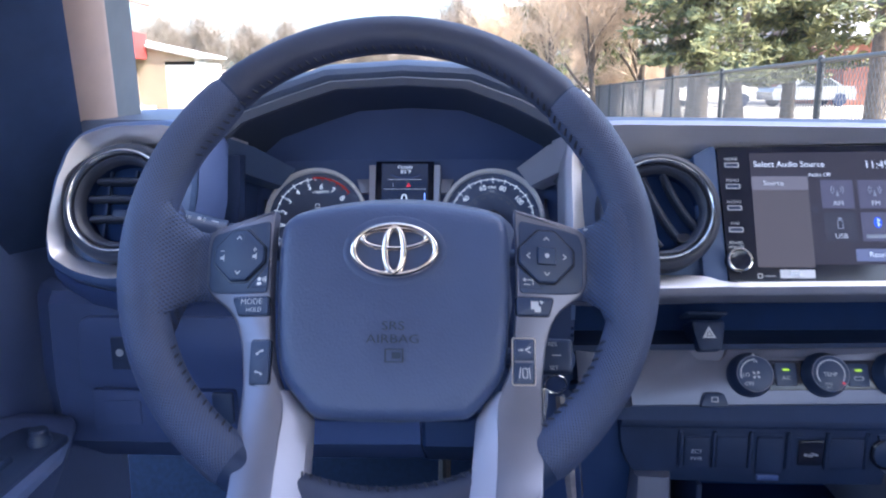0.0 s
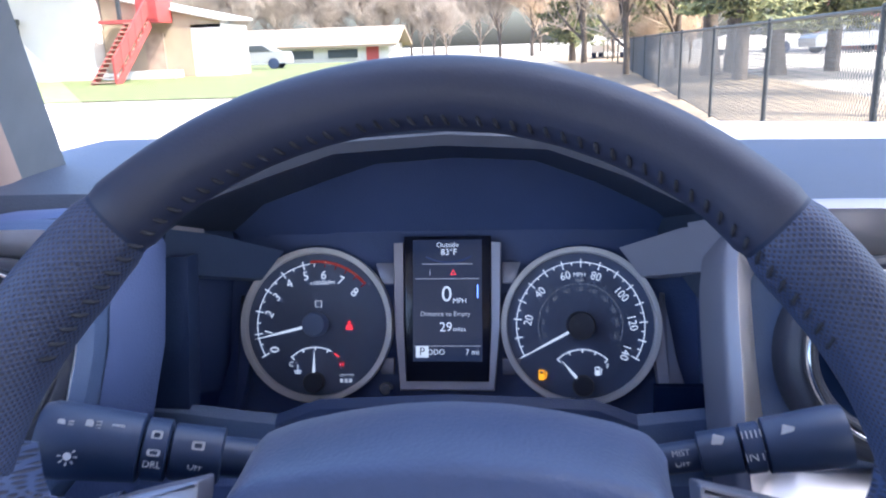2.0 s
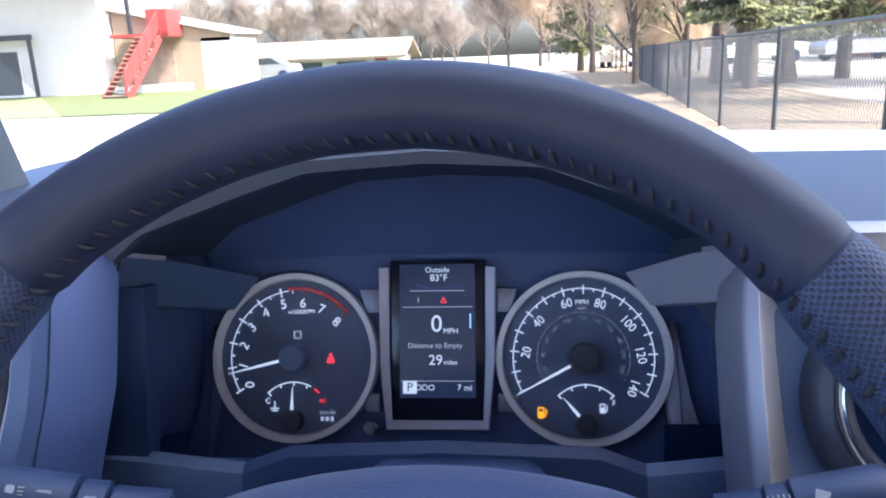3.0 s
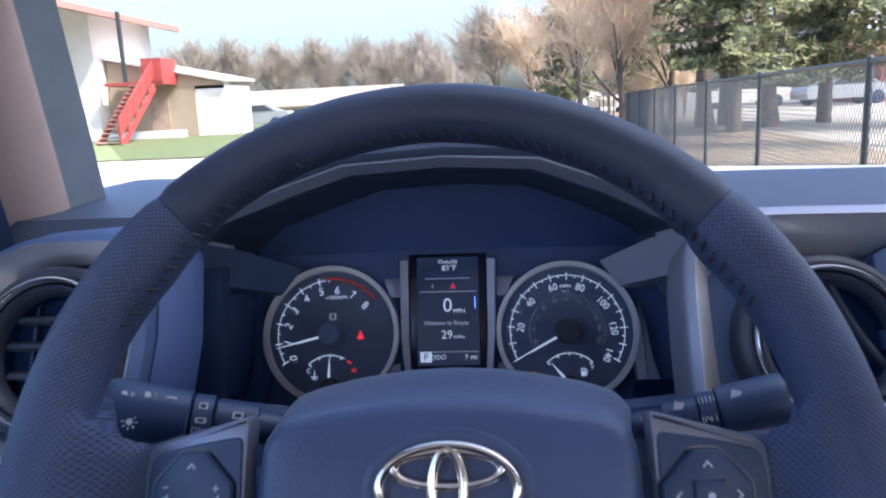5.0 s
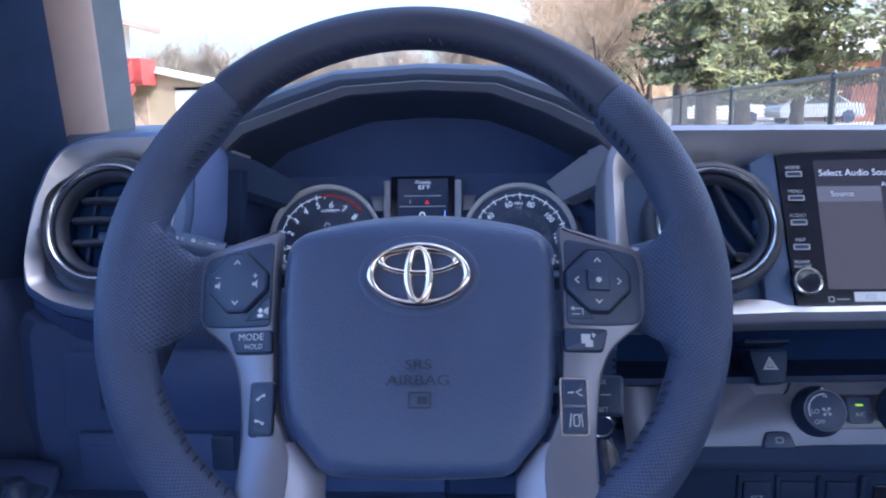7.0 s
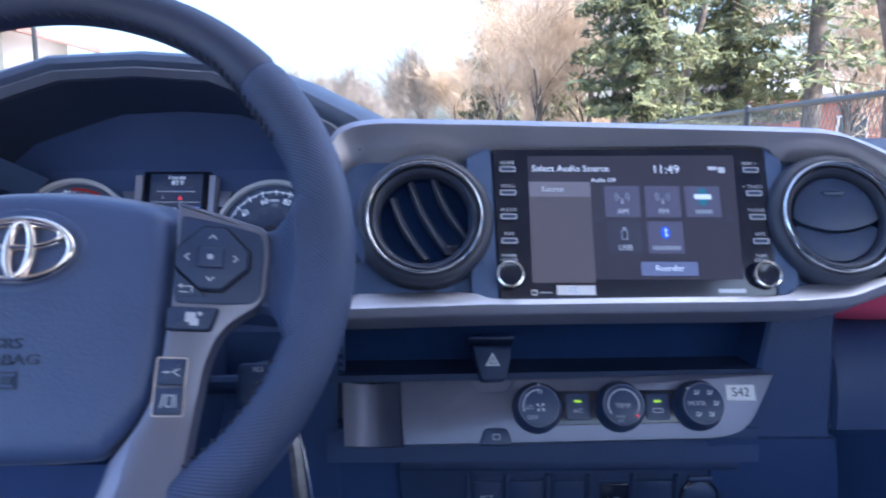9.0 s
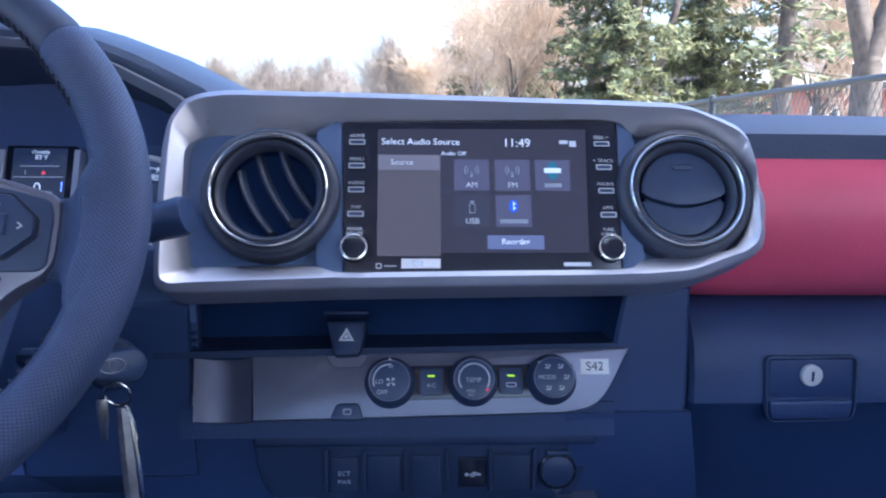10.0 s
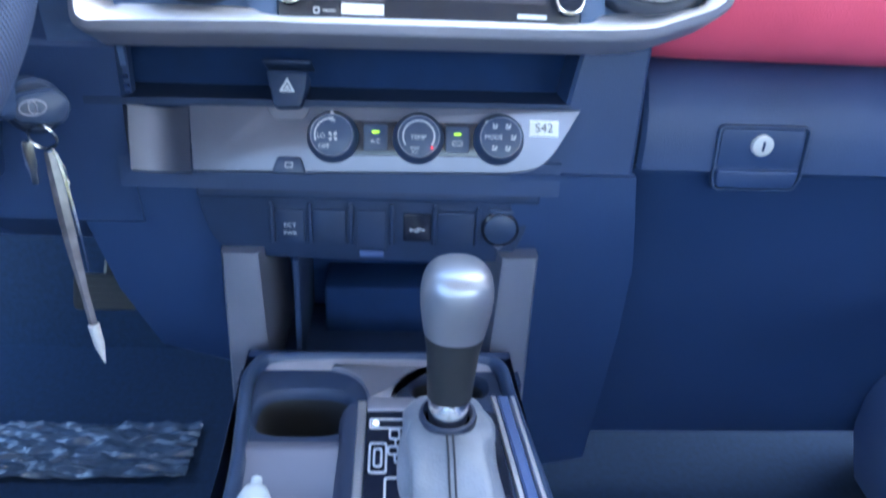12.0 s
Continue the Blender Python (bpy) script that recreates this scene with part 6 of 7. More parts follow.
# body: lofted box that widens to the rear
ring0 = []
for y, w0, w1, top in ((0.705, 0.226, 0.462, 0.968), (0.695, 0.222, 0.466, 0.985), (0.64, 0.222, 0.467, 0.984), (0.55, 0.226, 0.470, 0.984), (0.40, 0.228, 0.480, 0.984), (0.20, 0.228, 0.485, 0.984)):
    ring0.append([(w0 - 0.004, y, 0.60), (w0 - 0.004, y, top - 0.02), (w0, y, top - 0.006), (w0 + 0.008, y, top), (w1 - 0.008, y, top), (w1, y, top - 0.006), (w1 + 0.004, y, top - 0.02), (w1 + 0.004, y, 0.60)])
part("side_body", loft(bmesh.new(), [[r[i] for i in (0, 1, 2)] for r in ring0], closed=False, cap1=False), PLASTIC_LOW, console)
part("side_body", loft(bmesh.new(), [[r[i] for i in (5, 6, 7)] for r in ring0], closed=False, cap1=False), PLASTIC_LOW, console)
part("front_body", box(0.222, 0.467, 0.690, 0.70, 0.60, 0.975), PLASTIC_LOW, console)
# raised rim round the tray: one bent strip with a rounded top
def bent_strip(path, prof):
    """Sweeps a profile of (inward, z) along an open plan line."""
    q = [Vector(p) for p in path]
    rings = []
    for i, p in enumerate(q):
        t = (q[min(i + 1, len(q) - 1)] - q[max(i - 1, 0)]).normalized()
        n = Vector((t.y, -t.x))
        rings.append([(p.x + n.x * a, p.y + n.y * a, z) for a, z in prof])
    return loft(bmesh.new(), rings, closed=False, cap1=False)


def open_curve(p, k=5):
    out = []
    for i in range(len(p) - 1):
        a, b, c, d = (Vector(p[min(max(i + j, 0), len(p) - 1)]) for j in (-1, 0, 1, 2))
        for s in range(k):
            t = s / k
            out.append(0.5 * (2 * b + (c - a) * t + (2 * a - 5 * b + 4 * c - d) * t * t + (3 * b - a - 3 * c + d) * t ** 3))
    return out + [Vector(p[-1])]


RIM = open_curve(pts((238, 200), (236, 400), (235, 520), (229, 590), (223, 640), (225, 664), (234, 680), (250, 686), (300, 688), (400, 688), (440, 686), (454, 680), (462, 664), (464, 630), (470, 560), (476, 480), (484, 200)))
part("tray_rim", bent_strip(RIM, [(0.0, 0.90), (0.0, 0.976), (0.0012, 0.983), (0.004, 0.9865), (0.008, 0.9865), (0.0108, 0.983), (0.0118, 0.976), (0.0118, 0.962)]), BUTTON, console, "rounded dark rim of the console tray", sharp=70)
# sloped back of the tray, paler satin
part("tray_back", slab([[(x, 0.679, 0.984), (x, 0.672, 0.977), (x, 0.662, 0.968)] for x in (0.236, 0.25, 0.30, 0.36, 0.42, 0.452)], 0.004), SILVER_DARK, console, "satin grey sloping back of the tray")
# tray floor with a dished, round-cornered cup holder
def dished(cx, cy, a, b, x0, x1, y0, y1, ztop, deep, well, n=72):
    rings = [[] for _ in range(8)]
    for i in range(n):
        t = 2 * math.pi * i / n
        c, s = math.cos(t), math.sin(t)
        ux, uy = math.copysign(abs(c) ** 0.62, c), math.copysign(abs(s) ** 0.62, s)
        k = min(((x1 if c > 0 else x0) - cx) / c if abs(c) > 1e-6 else 9, ((y1 if s > 0 else y0) - cy) / s if abs(s) > 1e-6 else 9)
        rings[0].append((cx + c * k, cy + s * k, ztop))
        for r, (g, z) in enumerate(((1.14, ztop), (1.09, ztop - 0.0012), (1.03, ztop - 0.006), (1.0, ztop - 0.010), (0.985, ztop - 0.014), (0.93, deep + 0.004), (0.90, deep)), 1):
            rings[r].append((cx + ux * a * g, cy + uy * b * g, z))
    return loft(bmesh.new(), rings[4:], cap1=True) if well else loft(bmesh.new(), rings[:5], cap1=False)


for label, size in (("dished round-cornered cup holder", (0.282, 0.612, 0.039, 0.027, 0.236, 0.3345, 0.568, 0.668, 0.976, 0.90)), ("second cup holder behind the shifter", (0.405, 0.646, 0.032, 0.016, 0.3345, 0.455, 0.622, 0.668, 0.976, 0.92))):
    cup = part("cup_holder", dished(*size, False), MATTE, console, label)
    # the recess is darkened by colour, not by its depth alone
    part("well", dished(*size, True), RUBBER, cup, "well in the near-black of its shade")
p = open_curve(pts((300, 668), (316, 661), (327, 650), (333, 636), (335, 624))) + open_curve(pts((357, 624), (359, 636), (366, 650), (378, 661), (396, 668)))
part("tray_tongue", prism([tuple(q) for q in p], 0.962, 0.9815, 0.003), SILVER_DARK, console, "satin tongue between the cup holders")
# rear deck: rolled front edge, then a flat satin plate
part("rear_deck", slab([[(x, 0.576, 0.974), (x, 0.572, 0.9795), (x, 0.566, 0.9815), (x, 0.560, 0.9805), (x, 0.554, 0.976), (x, 0.50, 0.974), (x, 0.20, 0.974)] for x in (0.236, 0.26, 0.29, 0.314)], 0.01), DECK, console, "satin grey deck with a rolled front edge")
part("gate_wall", slab([[(0.312, y, 0.972), (0.316, y, 0.983), (0.321, y, 0.989), (0.328, y, 0.991)] for y in (0.606, 0.598, 0.55, 0.4, 0.2)], 0.004), LEATHER, console, "smooth dark cheek beside the gate")
part("gate_bed", prism(pts((326, 616), (446, 616), (470, 200), (326, 200)), 0.95, 0.9875), MATTE, console)
part("gate_border", box(0.3275, 0.3345, 0.20, 0.607, 0.975, 0.9925, 0.0015), SILVER, console, "satin silver border of the gate")
part("gate_border", box(0.3345, 0.375, 0.5965, 0.6135, 0.975, 0.9915, 0.002), SILVER_DARK, console)
part("gate_plate", prism(fillet(pts((335.5, 595.5), (440, 595.5), (452, 202), (335.5, 202)), 0.002), 0.985, 0.9905, 0.0005), BLACK, console, "gloss black shift gate plate")
for a, b, mat in ((0.438, 0.443, SILVER), (0.4445, 0.453, PLASTIC), (0.4545, 0.459, SILVER)):
    bm = loft(bmesh.new(), [[(a + (0.62 - y) * 0.07, y, 0.96), (a + (0.62 - y) * 0.07, y, 0.989), (a + (0.62 - y) * 0.07 + 0.001, y, 0.9905), (b + (0.62 - y) * 0.07 - 0.001, y, 0.9905), (b + (0.62 - y) * 0.07, y, 0.989), (b + (0.62 - y) * 0.07, y, 0.96)] for y in (0.616, 0.5, 0.35, 0.2)], cap0=True)
    part("side_strip", bm, mat, console, "satin strip along the gate")
# stepped gate slot drawn as raised bright lines
for x, y, w, h in ((353, 580.5, 31, 12), (357.5, 568.5, 9, 12), (362.5, 559, 10, 10), (356.5, 550.5, 9, 10), (362, 542, 10, 10), (345, 543, 14, 32), (345, 543, 7, 20), (361, 508, 22, 30)):
    part("gate_line", ring_band(rect(x * MM, y * MM, w * MM, h * MM, 0.003), rect(x * MM, y * MM, (w - 3.0) * MM, (h - 3.0) * MM, 0.0018), 0.990, 0.9912), INK, console, "bright stepped gate line")
part("gear_lamp", prism(circle(0.3425, 0.581, 0.0030, 14), 0.990, 0.9913), LIT, console)

# shifter
shifter = thing("gear_shifter", "leather-booted gear shifter with satin-topped knob", "gear lever", at=(0.398, 0.56, 0.99))
SHX, SHY = 0.398, 0.566
prof = [(1.034, 0.0170, 0.0170), (1.052, 0.0178, 0.0185), (1.075, 0.0192, 0.0205), (1.095, 0.0222, 0.0235), (1.112, 0.0247, 0.0262), (1.126, 0.0254, 0.0272), (1.138, 0.0238, 0.0258), (1.1455, 0.0195, 0.0212), (1.1497, 0.0120, 0.0130), (1.151, 0.0001, 0.0001)]
KNOB = material("satin_knob", (0.36, 0.37, 0.43), 0.42, metal=0.75, var=0.04)


def knob_rings(a, b):
    fine = []
    for i in range(a, b - 1):
        p = [Vector(prof[min(max(i + j, 0), len(prof) - 1)]) for j in (-1, 0, 1, 2)]
        for s in range(4):
            t = s / 4
            fine.append(0.5 * (2 * p[1] + (p[2] - p[0]) * t + (2 * p[0] - 5 * p[1] + 4 * p[2] - p[3]) * t * t + (3 * p[1] - p[0] - 3 * p[2] + p[3]) * t ** 3))
    fine.append(Vector(prof[b - 1]))
    out = []
    for z, rx, ry in fine:
        out.append([(SHX + math.copysign(abs(math.cos(t)) ** 0.88, math.cos(t)) * rx, SHY + math.copysign(abs(math.sin(t)) ** 0.88, math.sin(t)) * ry - (z - 1.03) * 0.06, z) for t in [2 * math.pi * k / 48 for k in range(48)]])
    return out


part("knob_grip", loft(bmesh.new(), knob_rings(0, 4), cap0=True), RUBBER, shifter, "black leather knob base", sharp=80)
part("knob_cap", loft(bmesh.new(), knob_rings(3, 10)), KNOB, shifter, "satin grey knob top", sharp=170)
part("collar", lathe([(0.0150, 1.004), (0.0156, 1.006), (0.0156, 1.034), (0.0148, 1.036)], SHX, SHY, 36), CHROME, shifter, "chrome collar")
hem = lathe([(0.0175, 1.008), (0.0180, 1.0135), (0.0195, 1.016), (0.0215, 1.0155), (0.0225, 1.012), (0.0222, 1.008)], SHX, SHY, 36)
part("boot_hem", hem, LEATHER, shifter)
rings = []
for z, rx, ry, fold in ((1.012, 0.0218, 0.0218, 0.0), (1.0115, 0.0262, 0.027, 0.0004), (1.010, 0.0305, 0.032, 0.0010), (1.008, 0.0330, 0.037, 0.0018), (1.003, 0.0338, 0.043, 0.0026), (0.998, 0.0348, 0.053, 0.0026), (0.994, 0.0362, 0.066, 0.002), (0.9895, 0.0385, 0.085, 0.001), (0.986, 0.040, 0.098, 0.0)):
    ring = []
    for k in range(64):
        t = 2 * math.pi * k / 64
        w = fold * (math.sin(5 * t + z * 220) + 0.5 * math.sin(9 * t - z * 160))
        ring.append((SHX + 0.001 * (1.02 - z) / 0.034 + (rx + w) * math.copysign(abs(math.cos(t)) ** 0.7, math.cos(t)), SHY - 0.62 * max(0, ry - 0.026) + (ry + w) * math.copysign(abs(math.sin(t)) ** 0.85, math.sin(t)), z + 0.4 * w))
    rings.append(ring)
BOOT = material("boot_leather", (0.19, 0.21, 0.27), 0.32, var=0.2, scale=25, bump=0.45, bscale=420, kind="grain")
part("boot", loft(bmesh.new(), rings, cap1=False), BOOT, shifter, "pleated blue-grey leather boot", sharp=80)
for dx in (-0.0022, 0.0022):
    part("boot_seam", tube([Vector(r[48]) + Vector((dx, -0.0004, 0.0006)) for r in rings], 0.0008, 6), THREAD, shifter)

# small white bottle-shaped tag lying on the rear deck
bm = lathe([(0.011, 0.0), (0.012, 0.003), (0.012, 0.03), (0.009, 0.038), (0.004, 0.042), (0.004, 0.05), (0.0005, 0.051)], 0, 0, 24, cap0=True, cap1=True)
solo("small_bottle", bm, material("frosted_white_plastic", (0.55, 0.6, 0.66), 0.35, var=0.05), "small frosted white bottle lying on the console", "bottle", m=pose(0.262, 0.475, 0.987, -90, 0, 4))

# ---- ignition and keys ----
ign = thing("ignition_lock", "dark ignition lock with a black key fob in it", "ignition", at=(0.105, 0.66, 1.22))
IM = panel(0.106, 0.640, 1.222, 10, 35)
part("lock_barrel", lathe([(0.020, -0.05), (0.020, -0.018), (0.017, -0.014), (0.0005, -0.014)], 0, 0, 32, cap1=True), MATTE, ign, m=IM)
fob = part("key_fob", prism(fillet(pts((-18, -8), (13, -12), (20, 1), (13, 13), (-12, 12), (-20, 5)), 0.006), -0.006, 0.008, 0.004), BUTTON, ign, "black plastic key head", m=IM)
bm = bmesh.new()
oval(-0.006, 0.002, 0.0085, 0.0052, 0.0006, 0.0006, 0.0008, bm, 32, 0.0078)
oval(-0.006, 0.002, 0.0026, 0.0046, 0.0005, 0.0005, 0.0008, bm, 24, 0.0078)
part("embossed_ovals", bm, SILVER_DARK, fob, m=IM)
part("key_shaft", prism(rect(-0.0, 0.0, 0.008, 0.003), -0.02, -0.004), STEEL, fob, m=IM)
keys = thing("key_ring", "steel key ring with keys and a hanging strap", "keys", at=(0.106, 0.636, 1.204))
KC = Vector((0.106, 0.634, 1.203))
part("ring", tube([KC + Vector((0.0095 * math.cos(2 * math.pi * k / 28), -0.003 * math.sin(2 * math.pi * k / 28), 0.0095 * math.sin(2 * math.pi * k / 28))) for k in range(28)], 0.0011, 8, closed=True), STEEL, keys, "split ring")
KM = panel(0.0955, 0.632, 1.180, 0, 10)
part("spare_key", prism(fillet(pts((-4, 20), (4, 20), (4, 2), (2.6, -2), (2.6, -12), (-2.6, -12), (-2.6, -2), (-4, 2)), 0.002), -0.001, 0.001, 0.0004), STEEL, keys, "small steel key", m=KM)
STRAP = material("clear_grey_strap", (0.14, 0.13, 0.15), 0.25, var=0.4, scale=60, spec=0.7)
base = KC + Vector((0.0035, -0.002, -0.010))
def strap(dx, bend, length, w, name, mat, label):
    rows = []
    for k in range(14):
        s = k / 13
        c = base + Vector((dx + 0.016 * s + bend * s * (1 - s), -0.004 * math.sin(3 * s) - 0.02 * s, -length * s))
        ww = w * (0.55 + 0.45 * math.sin(math.pi * min(1, s * 1.15 + 0.12)))
        rows.append([c + Vector((-ww, 0.001, 0)), c + Vector((0, -0.0006, 0)), c + Vector((ww, 0.001, 0))])
    part(name, slab(rows, 0.0012), mat, keys, label)
strap(0.0, 0.004, 0.135, 0.0048, "strap", STRAP, "hanging plastic strap")
strap(0.004, 0.012, 0.085, 0.0014, "thin_strap", STEEL, "thin bright strip")
part("strap_tip", tube([base + Vector((0.016, -0.021, -0.132)), base + Vector((0.018, -0.022, -0.150)), base + Vector((0.020, -0.023, -0.166))], [0.0042, 0.0038, 0.0006], 10), RINGP, keys, "bright pointed tip")
part("clip", tube([KC + Vector((0.006, -0.002, -0.008)), KC + Vector((0.012, -0.002, -0.022)), KC + Vector((0.013, -0.002, -0.034)), KC + Vector((0.009, -0.002, -0.036))], 0.0012, 8), STEEL, keys)
# slots of the column-side grille
for k in range(4):
    part("grille_slot", box(0.118, 0.134, 0.7345, 0.738, 1.219 - 0.007 * k, 1.2215 - 0.007 * k), DARK, dash)

# ---- pedals and floor ----
ped = thing("brake_pedal", "black rubber brake pedal on a steel arm", "pedal", at=(0.0, 0.96, 0.87))
part("pad", prism(rect(0, 0, 0.082, 0.046, 0.008), -0.006, 0.006, 0.003), RUBBER, ped, "ribbed rubber pad", m=panel(-0.008, 0.95, 0.883, 25))
for k in range(4):
    part("rib", box(-0.034, 0.034, -0.014 + 0.009 * k, -0.010 + 0.009 * k, 0.005, 0.0085), RUBBER, ped, m=panel(-0.008, 0.95, 0.883, 25))
part("arm", tube([(-0.008, 0.957, 0.885), (-0.01, 1.05, 0.98), (-0.01, 1.2, 1.1), (-0.01, 1.37, 1.2)], 0.009), RUBBER, ped)
gas = thing("accelerator_pedal", "black plastic accelerator pedal", "pedal", at=(0.13, 0.98, 0.84))
part("pad", prism(rect(0, 0, 0.05, 0.10, 0.01), -0.006, 0.006, 0.003), RUBBER, gas, m=panel(0.125, 0.97, 0.86, 30))
part("arm", tube([(0.125, 0.98, 0.88), (0.12, 1.1, 0.98), (0.12, 1.25, 1.05), (0.12, 1.36, 1.1)], 0.008), RUBBER, gas)
rows = []
FILM = material("clear_protective_film", (0.06, 0.085, 0.14), 0.2, var=0.15, scale=20, spec=0.8)
for i in range(60):
    y = 0.905 + 0.11 * i / 59
    rows.append([(-0.33 + 0.40 * k / 79, y, 0.608 + 0.008 * noise.noise(Vector((k * 0.16, i * 0.21, 0.3))) + 0.006 * abs(noise.noise(Vector((k * 0.33, i * 0.37, 4.0))))) for k in range(80)])
solo("floor_film", slab(rows, 0.0015), FILM, "crinkled clear protective film on the carpet", "plastic film", sharp=85)

# ---- outside ----
def ground_z(x, y):
    return 0.5 * min(1, max(0, (y - 6) / 28))


ASPHALT = material("sunlit_concrete", (0.34, 0.315, 0.275), 0.9, var=0.2, scale=0.4, bump=0.4, bscale=30)
GRASS = material("spring_grass", (0.1125, 0.136, 0.051), 0.95, var=0.35, scale=3.0, bump=0.5, bscale=40)
ys = [-400, -60, -10, 0, 6, 12, 18, 24, 30, 34, 50, 100, 300, 900]
gx_ = (-900, -200, -60, -20, 0, 20, 60, 200, 900)
solo("ground", grid([[(x, y, ground_z(x, y)) for y in ys] for x in gx_]), ASPHALT, "pale sunlit lot and road", "ground", kind="structure")
solo("lawn", grid([[(x, y, ground_z(x, y) + 0.03) for y in (21, 24, 30, 34, 50, 80)] for x in (-70, -40, -20, -7.5)]), GRASS, "bright spring grass before the building", "lawn", kind="structure")
solo("verge", grid([[(x, y, ground_z(x, y) + 0.03) for y in (2, 6, 12, 18, 24, 34, 60)] for x in (2.6, 4.0, 5.4, 7.4)]), material("leaf_litter", (0.25, 0.20, 0.14), 0.95, var=0.4, scale=6, bump=0.6, bscale=30), "brown leaf litter along the fence", "verge", kind="structure")

# chain-link fence, drawing away from the road
def fence_x(y):
    return 2.63 + 0.065 * y


def fence_top(y):
    return 1.68 - 0.0057 * (y - 8)


fence = thing("chain_link_fence", "black chain-link fence with round posts", "fence", at=(fence_x(12), 12, 0))
GALV = material("black_coated_steel", (0.035, 0.04, 0.045), 0.45, var=0.1)
WIRE = material("fence_wire", (0.10, 0.105, 0.11), 0.5, var=0.1)
for k in range(14):
    y = 0.15 + 3.35 * k
    part("post", tube([(fence_x(y), y, ground_z(0, y) - 0.1), (fence_x(y), y, fence_top(y) + 0.03), (fence_x(y), y, fence_top(y) + 0.05)], [0.030, 0.030, 0.012], 12), GALV, fence)
    part("clamp", lathe([(0.031, -0.02), (0.034, -0.018), (0.034, 0.018), (0.031, 0.02)], fence_x(y), y, 14), GALV, fence, m=Matrix.Translation((0, 0, fence_top(y) - 0.03)))
part("top_rail", tube([(fence_x(y), y, fence_top(y)) for y in (-4, 6, 20, 46)], 0.021, 8), GALV, fence)
part("bottom_wire", tube([(fence_x(y), y, ground_z(0, y) + 0.08) for y in (-4, 6, 34, 46)], 0.008, 6), GALV, fence)
V, F = [], []
for s in (1, -1):
    y = -5.0
    while y < 30:
        y1 = y + s * 1.0
        a, b = (fence_x(y), y, ground_z(0, y) + 0.06), (fence_x(y1), y1, fence_top(y1))
        r = 0.003
        n = len(V)
        V += [(a[0] - r, a[1], a[2]), (a[0], a[1] + r * 1.2, a[2]), (a[0] + r, a[1], a[2]), (a[0], a[1] - r * 1.2, a[2]), (b[0] - r, b[1], b[2]), (b[0], b[1] + r * 1.2, b[2]), (b[0] + r, b[1], b[2]), (b[0], b[1] - r * 1.2, b[2])]
        F += [(n, n + 1, n + 5, n + 4), (n + 1, n + 2, n + 6, n + 5), (n + 2, n + 3, n + 7, n + 6), (n + 3, n, n + 4, n + 7)]
        y += 0.065
me = bpy.data.meshes.new("link_mesh")
me.from_pydata(V, [], F)
me.materials.append(WIRE)
ob = new("link_mesh", me)
ob.parent = fence
ob.matrix_parent_inverse = Matrix.Translation(fence.location).inverted()
tagged(ob, "woven diamond wire", kind="stuff")

# building with outside stair
WHITE = material("white_siding", (0.6512, 0.6264, 0.603), 0.8, var=0.06, scale=2)
# beige darkened for a front that stands in shade
BEIGE = material("beige_siding", (0.33, 0.265, 0.19), 0.85, var=0.08, scale=2)
REDP = material("red_painted_wood", (0.336, 0.055, 0.05), 0.6, var=0.15, scale=3)
ROOFM = material("brown_shingle", (0.34, 0.22, 0.18), 0.9, var=0.2, scale=5)
PANE = material("dark_window_pane", (0.06, 0.07, 0.08), 0.15, var=0.1)
WOODS = material("weathered_steps", (0.30, 0.22, 0.17), 0.85, var=0.2, scale=4)
b1 = thing("two_storey_building", "white two-storey building with red outside stair", "house", at=(-22, 37, 0.5))
part("wall", loft(bmesh.new(), [[(x, y, z) for x, z in ((-36, 0.3), (-18.8, 0.3), (-18.8, 6.32), (-26.7, 8.3), (-36, 5.35))] for y in (33.6, 39.5)], cap0=True), WHITE, b1)
part("roof", slab([[(-36.7, y, 5.2), (-26.7, y, 8.4), (-17.5, y, 6.1)] for y in (29.0, 34.0, 40.3)], 0.16), ROOFM, b1)
part("eave", box(-17.65, -17.42, 29.0, 40.3, 5.95, 6.22), material("brown_eave_board", (0.33, 0.17, 0.14), 0.8, var=0.1), b1, "red-brown eave board")
for x, z0, z1 in ((-23.6, 0.5, 2.7), (-27.5, 1.2, 2.4), (-31.5, 1.2, 2.4)):
    w = part("window" if z0 > 1 else "door", box(x - 0.75, x + 0.75, 33.52, 33.65, z0, z1), WHITE, b1)
    part("pane", box(x - 0.62, x + 0.62, 33.48, 33.56, z0 + 0.12, z1 - 0.12), PANE, w)
for x in (-25.2, -22.0):
    part("porch_post", box(x - 0.07, x + 0.07, 33.0, 33.14, 0.4, 3.1), GALV, b1)
part("porch_beam", box(-25.3, -21.9, 32.95, 33.2, 3.05, 3.3), GALV, b1)
part("landing", box(-18.10, -15.30, 33.0, 34.4, 2.95, 3.1), REDP, b1)
part("landing_rail", box(-16.25, -15.30, 32.95, 33.05, 3.1, 4.1), REDP, b1, "solid red rail")
part("landing_rail", box(-15.40, -15.30, 33.0, 34.5, 3.1, 4.1), REDP, b1, "solid red rail")
part("roof_post", box(-17.20, -17.05, 33.05, 33.2, 3.1, 6.2), GALV, b1)
stair = part("stair", slab([[(-15.80, 33.0, 3.0), (-15.80, 29.4, 0.42)], [(-15.70, 33.0, 3.0), (-15.70, 29.4, 0.42)]], 0.28), REDP, b1, "red outside stair")
part("stringer", slab([[(-16.85, 33.0, 3.0), (-16.85, 29.4, 0.42)], [(-16.75, 33.0, 3.0), (-16.75, 29.4, 0.42)]], 0.28), REDP, stair)
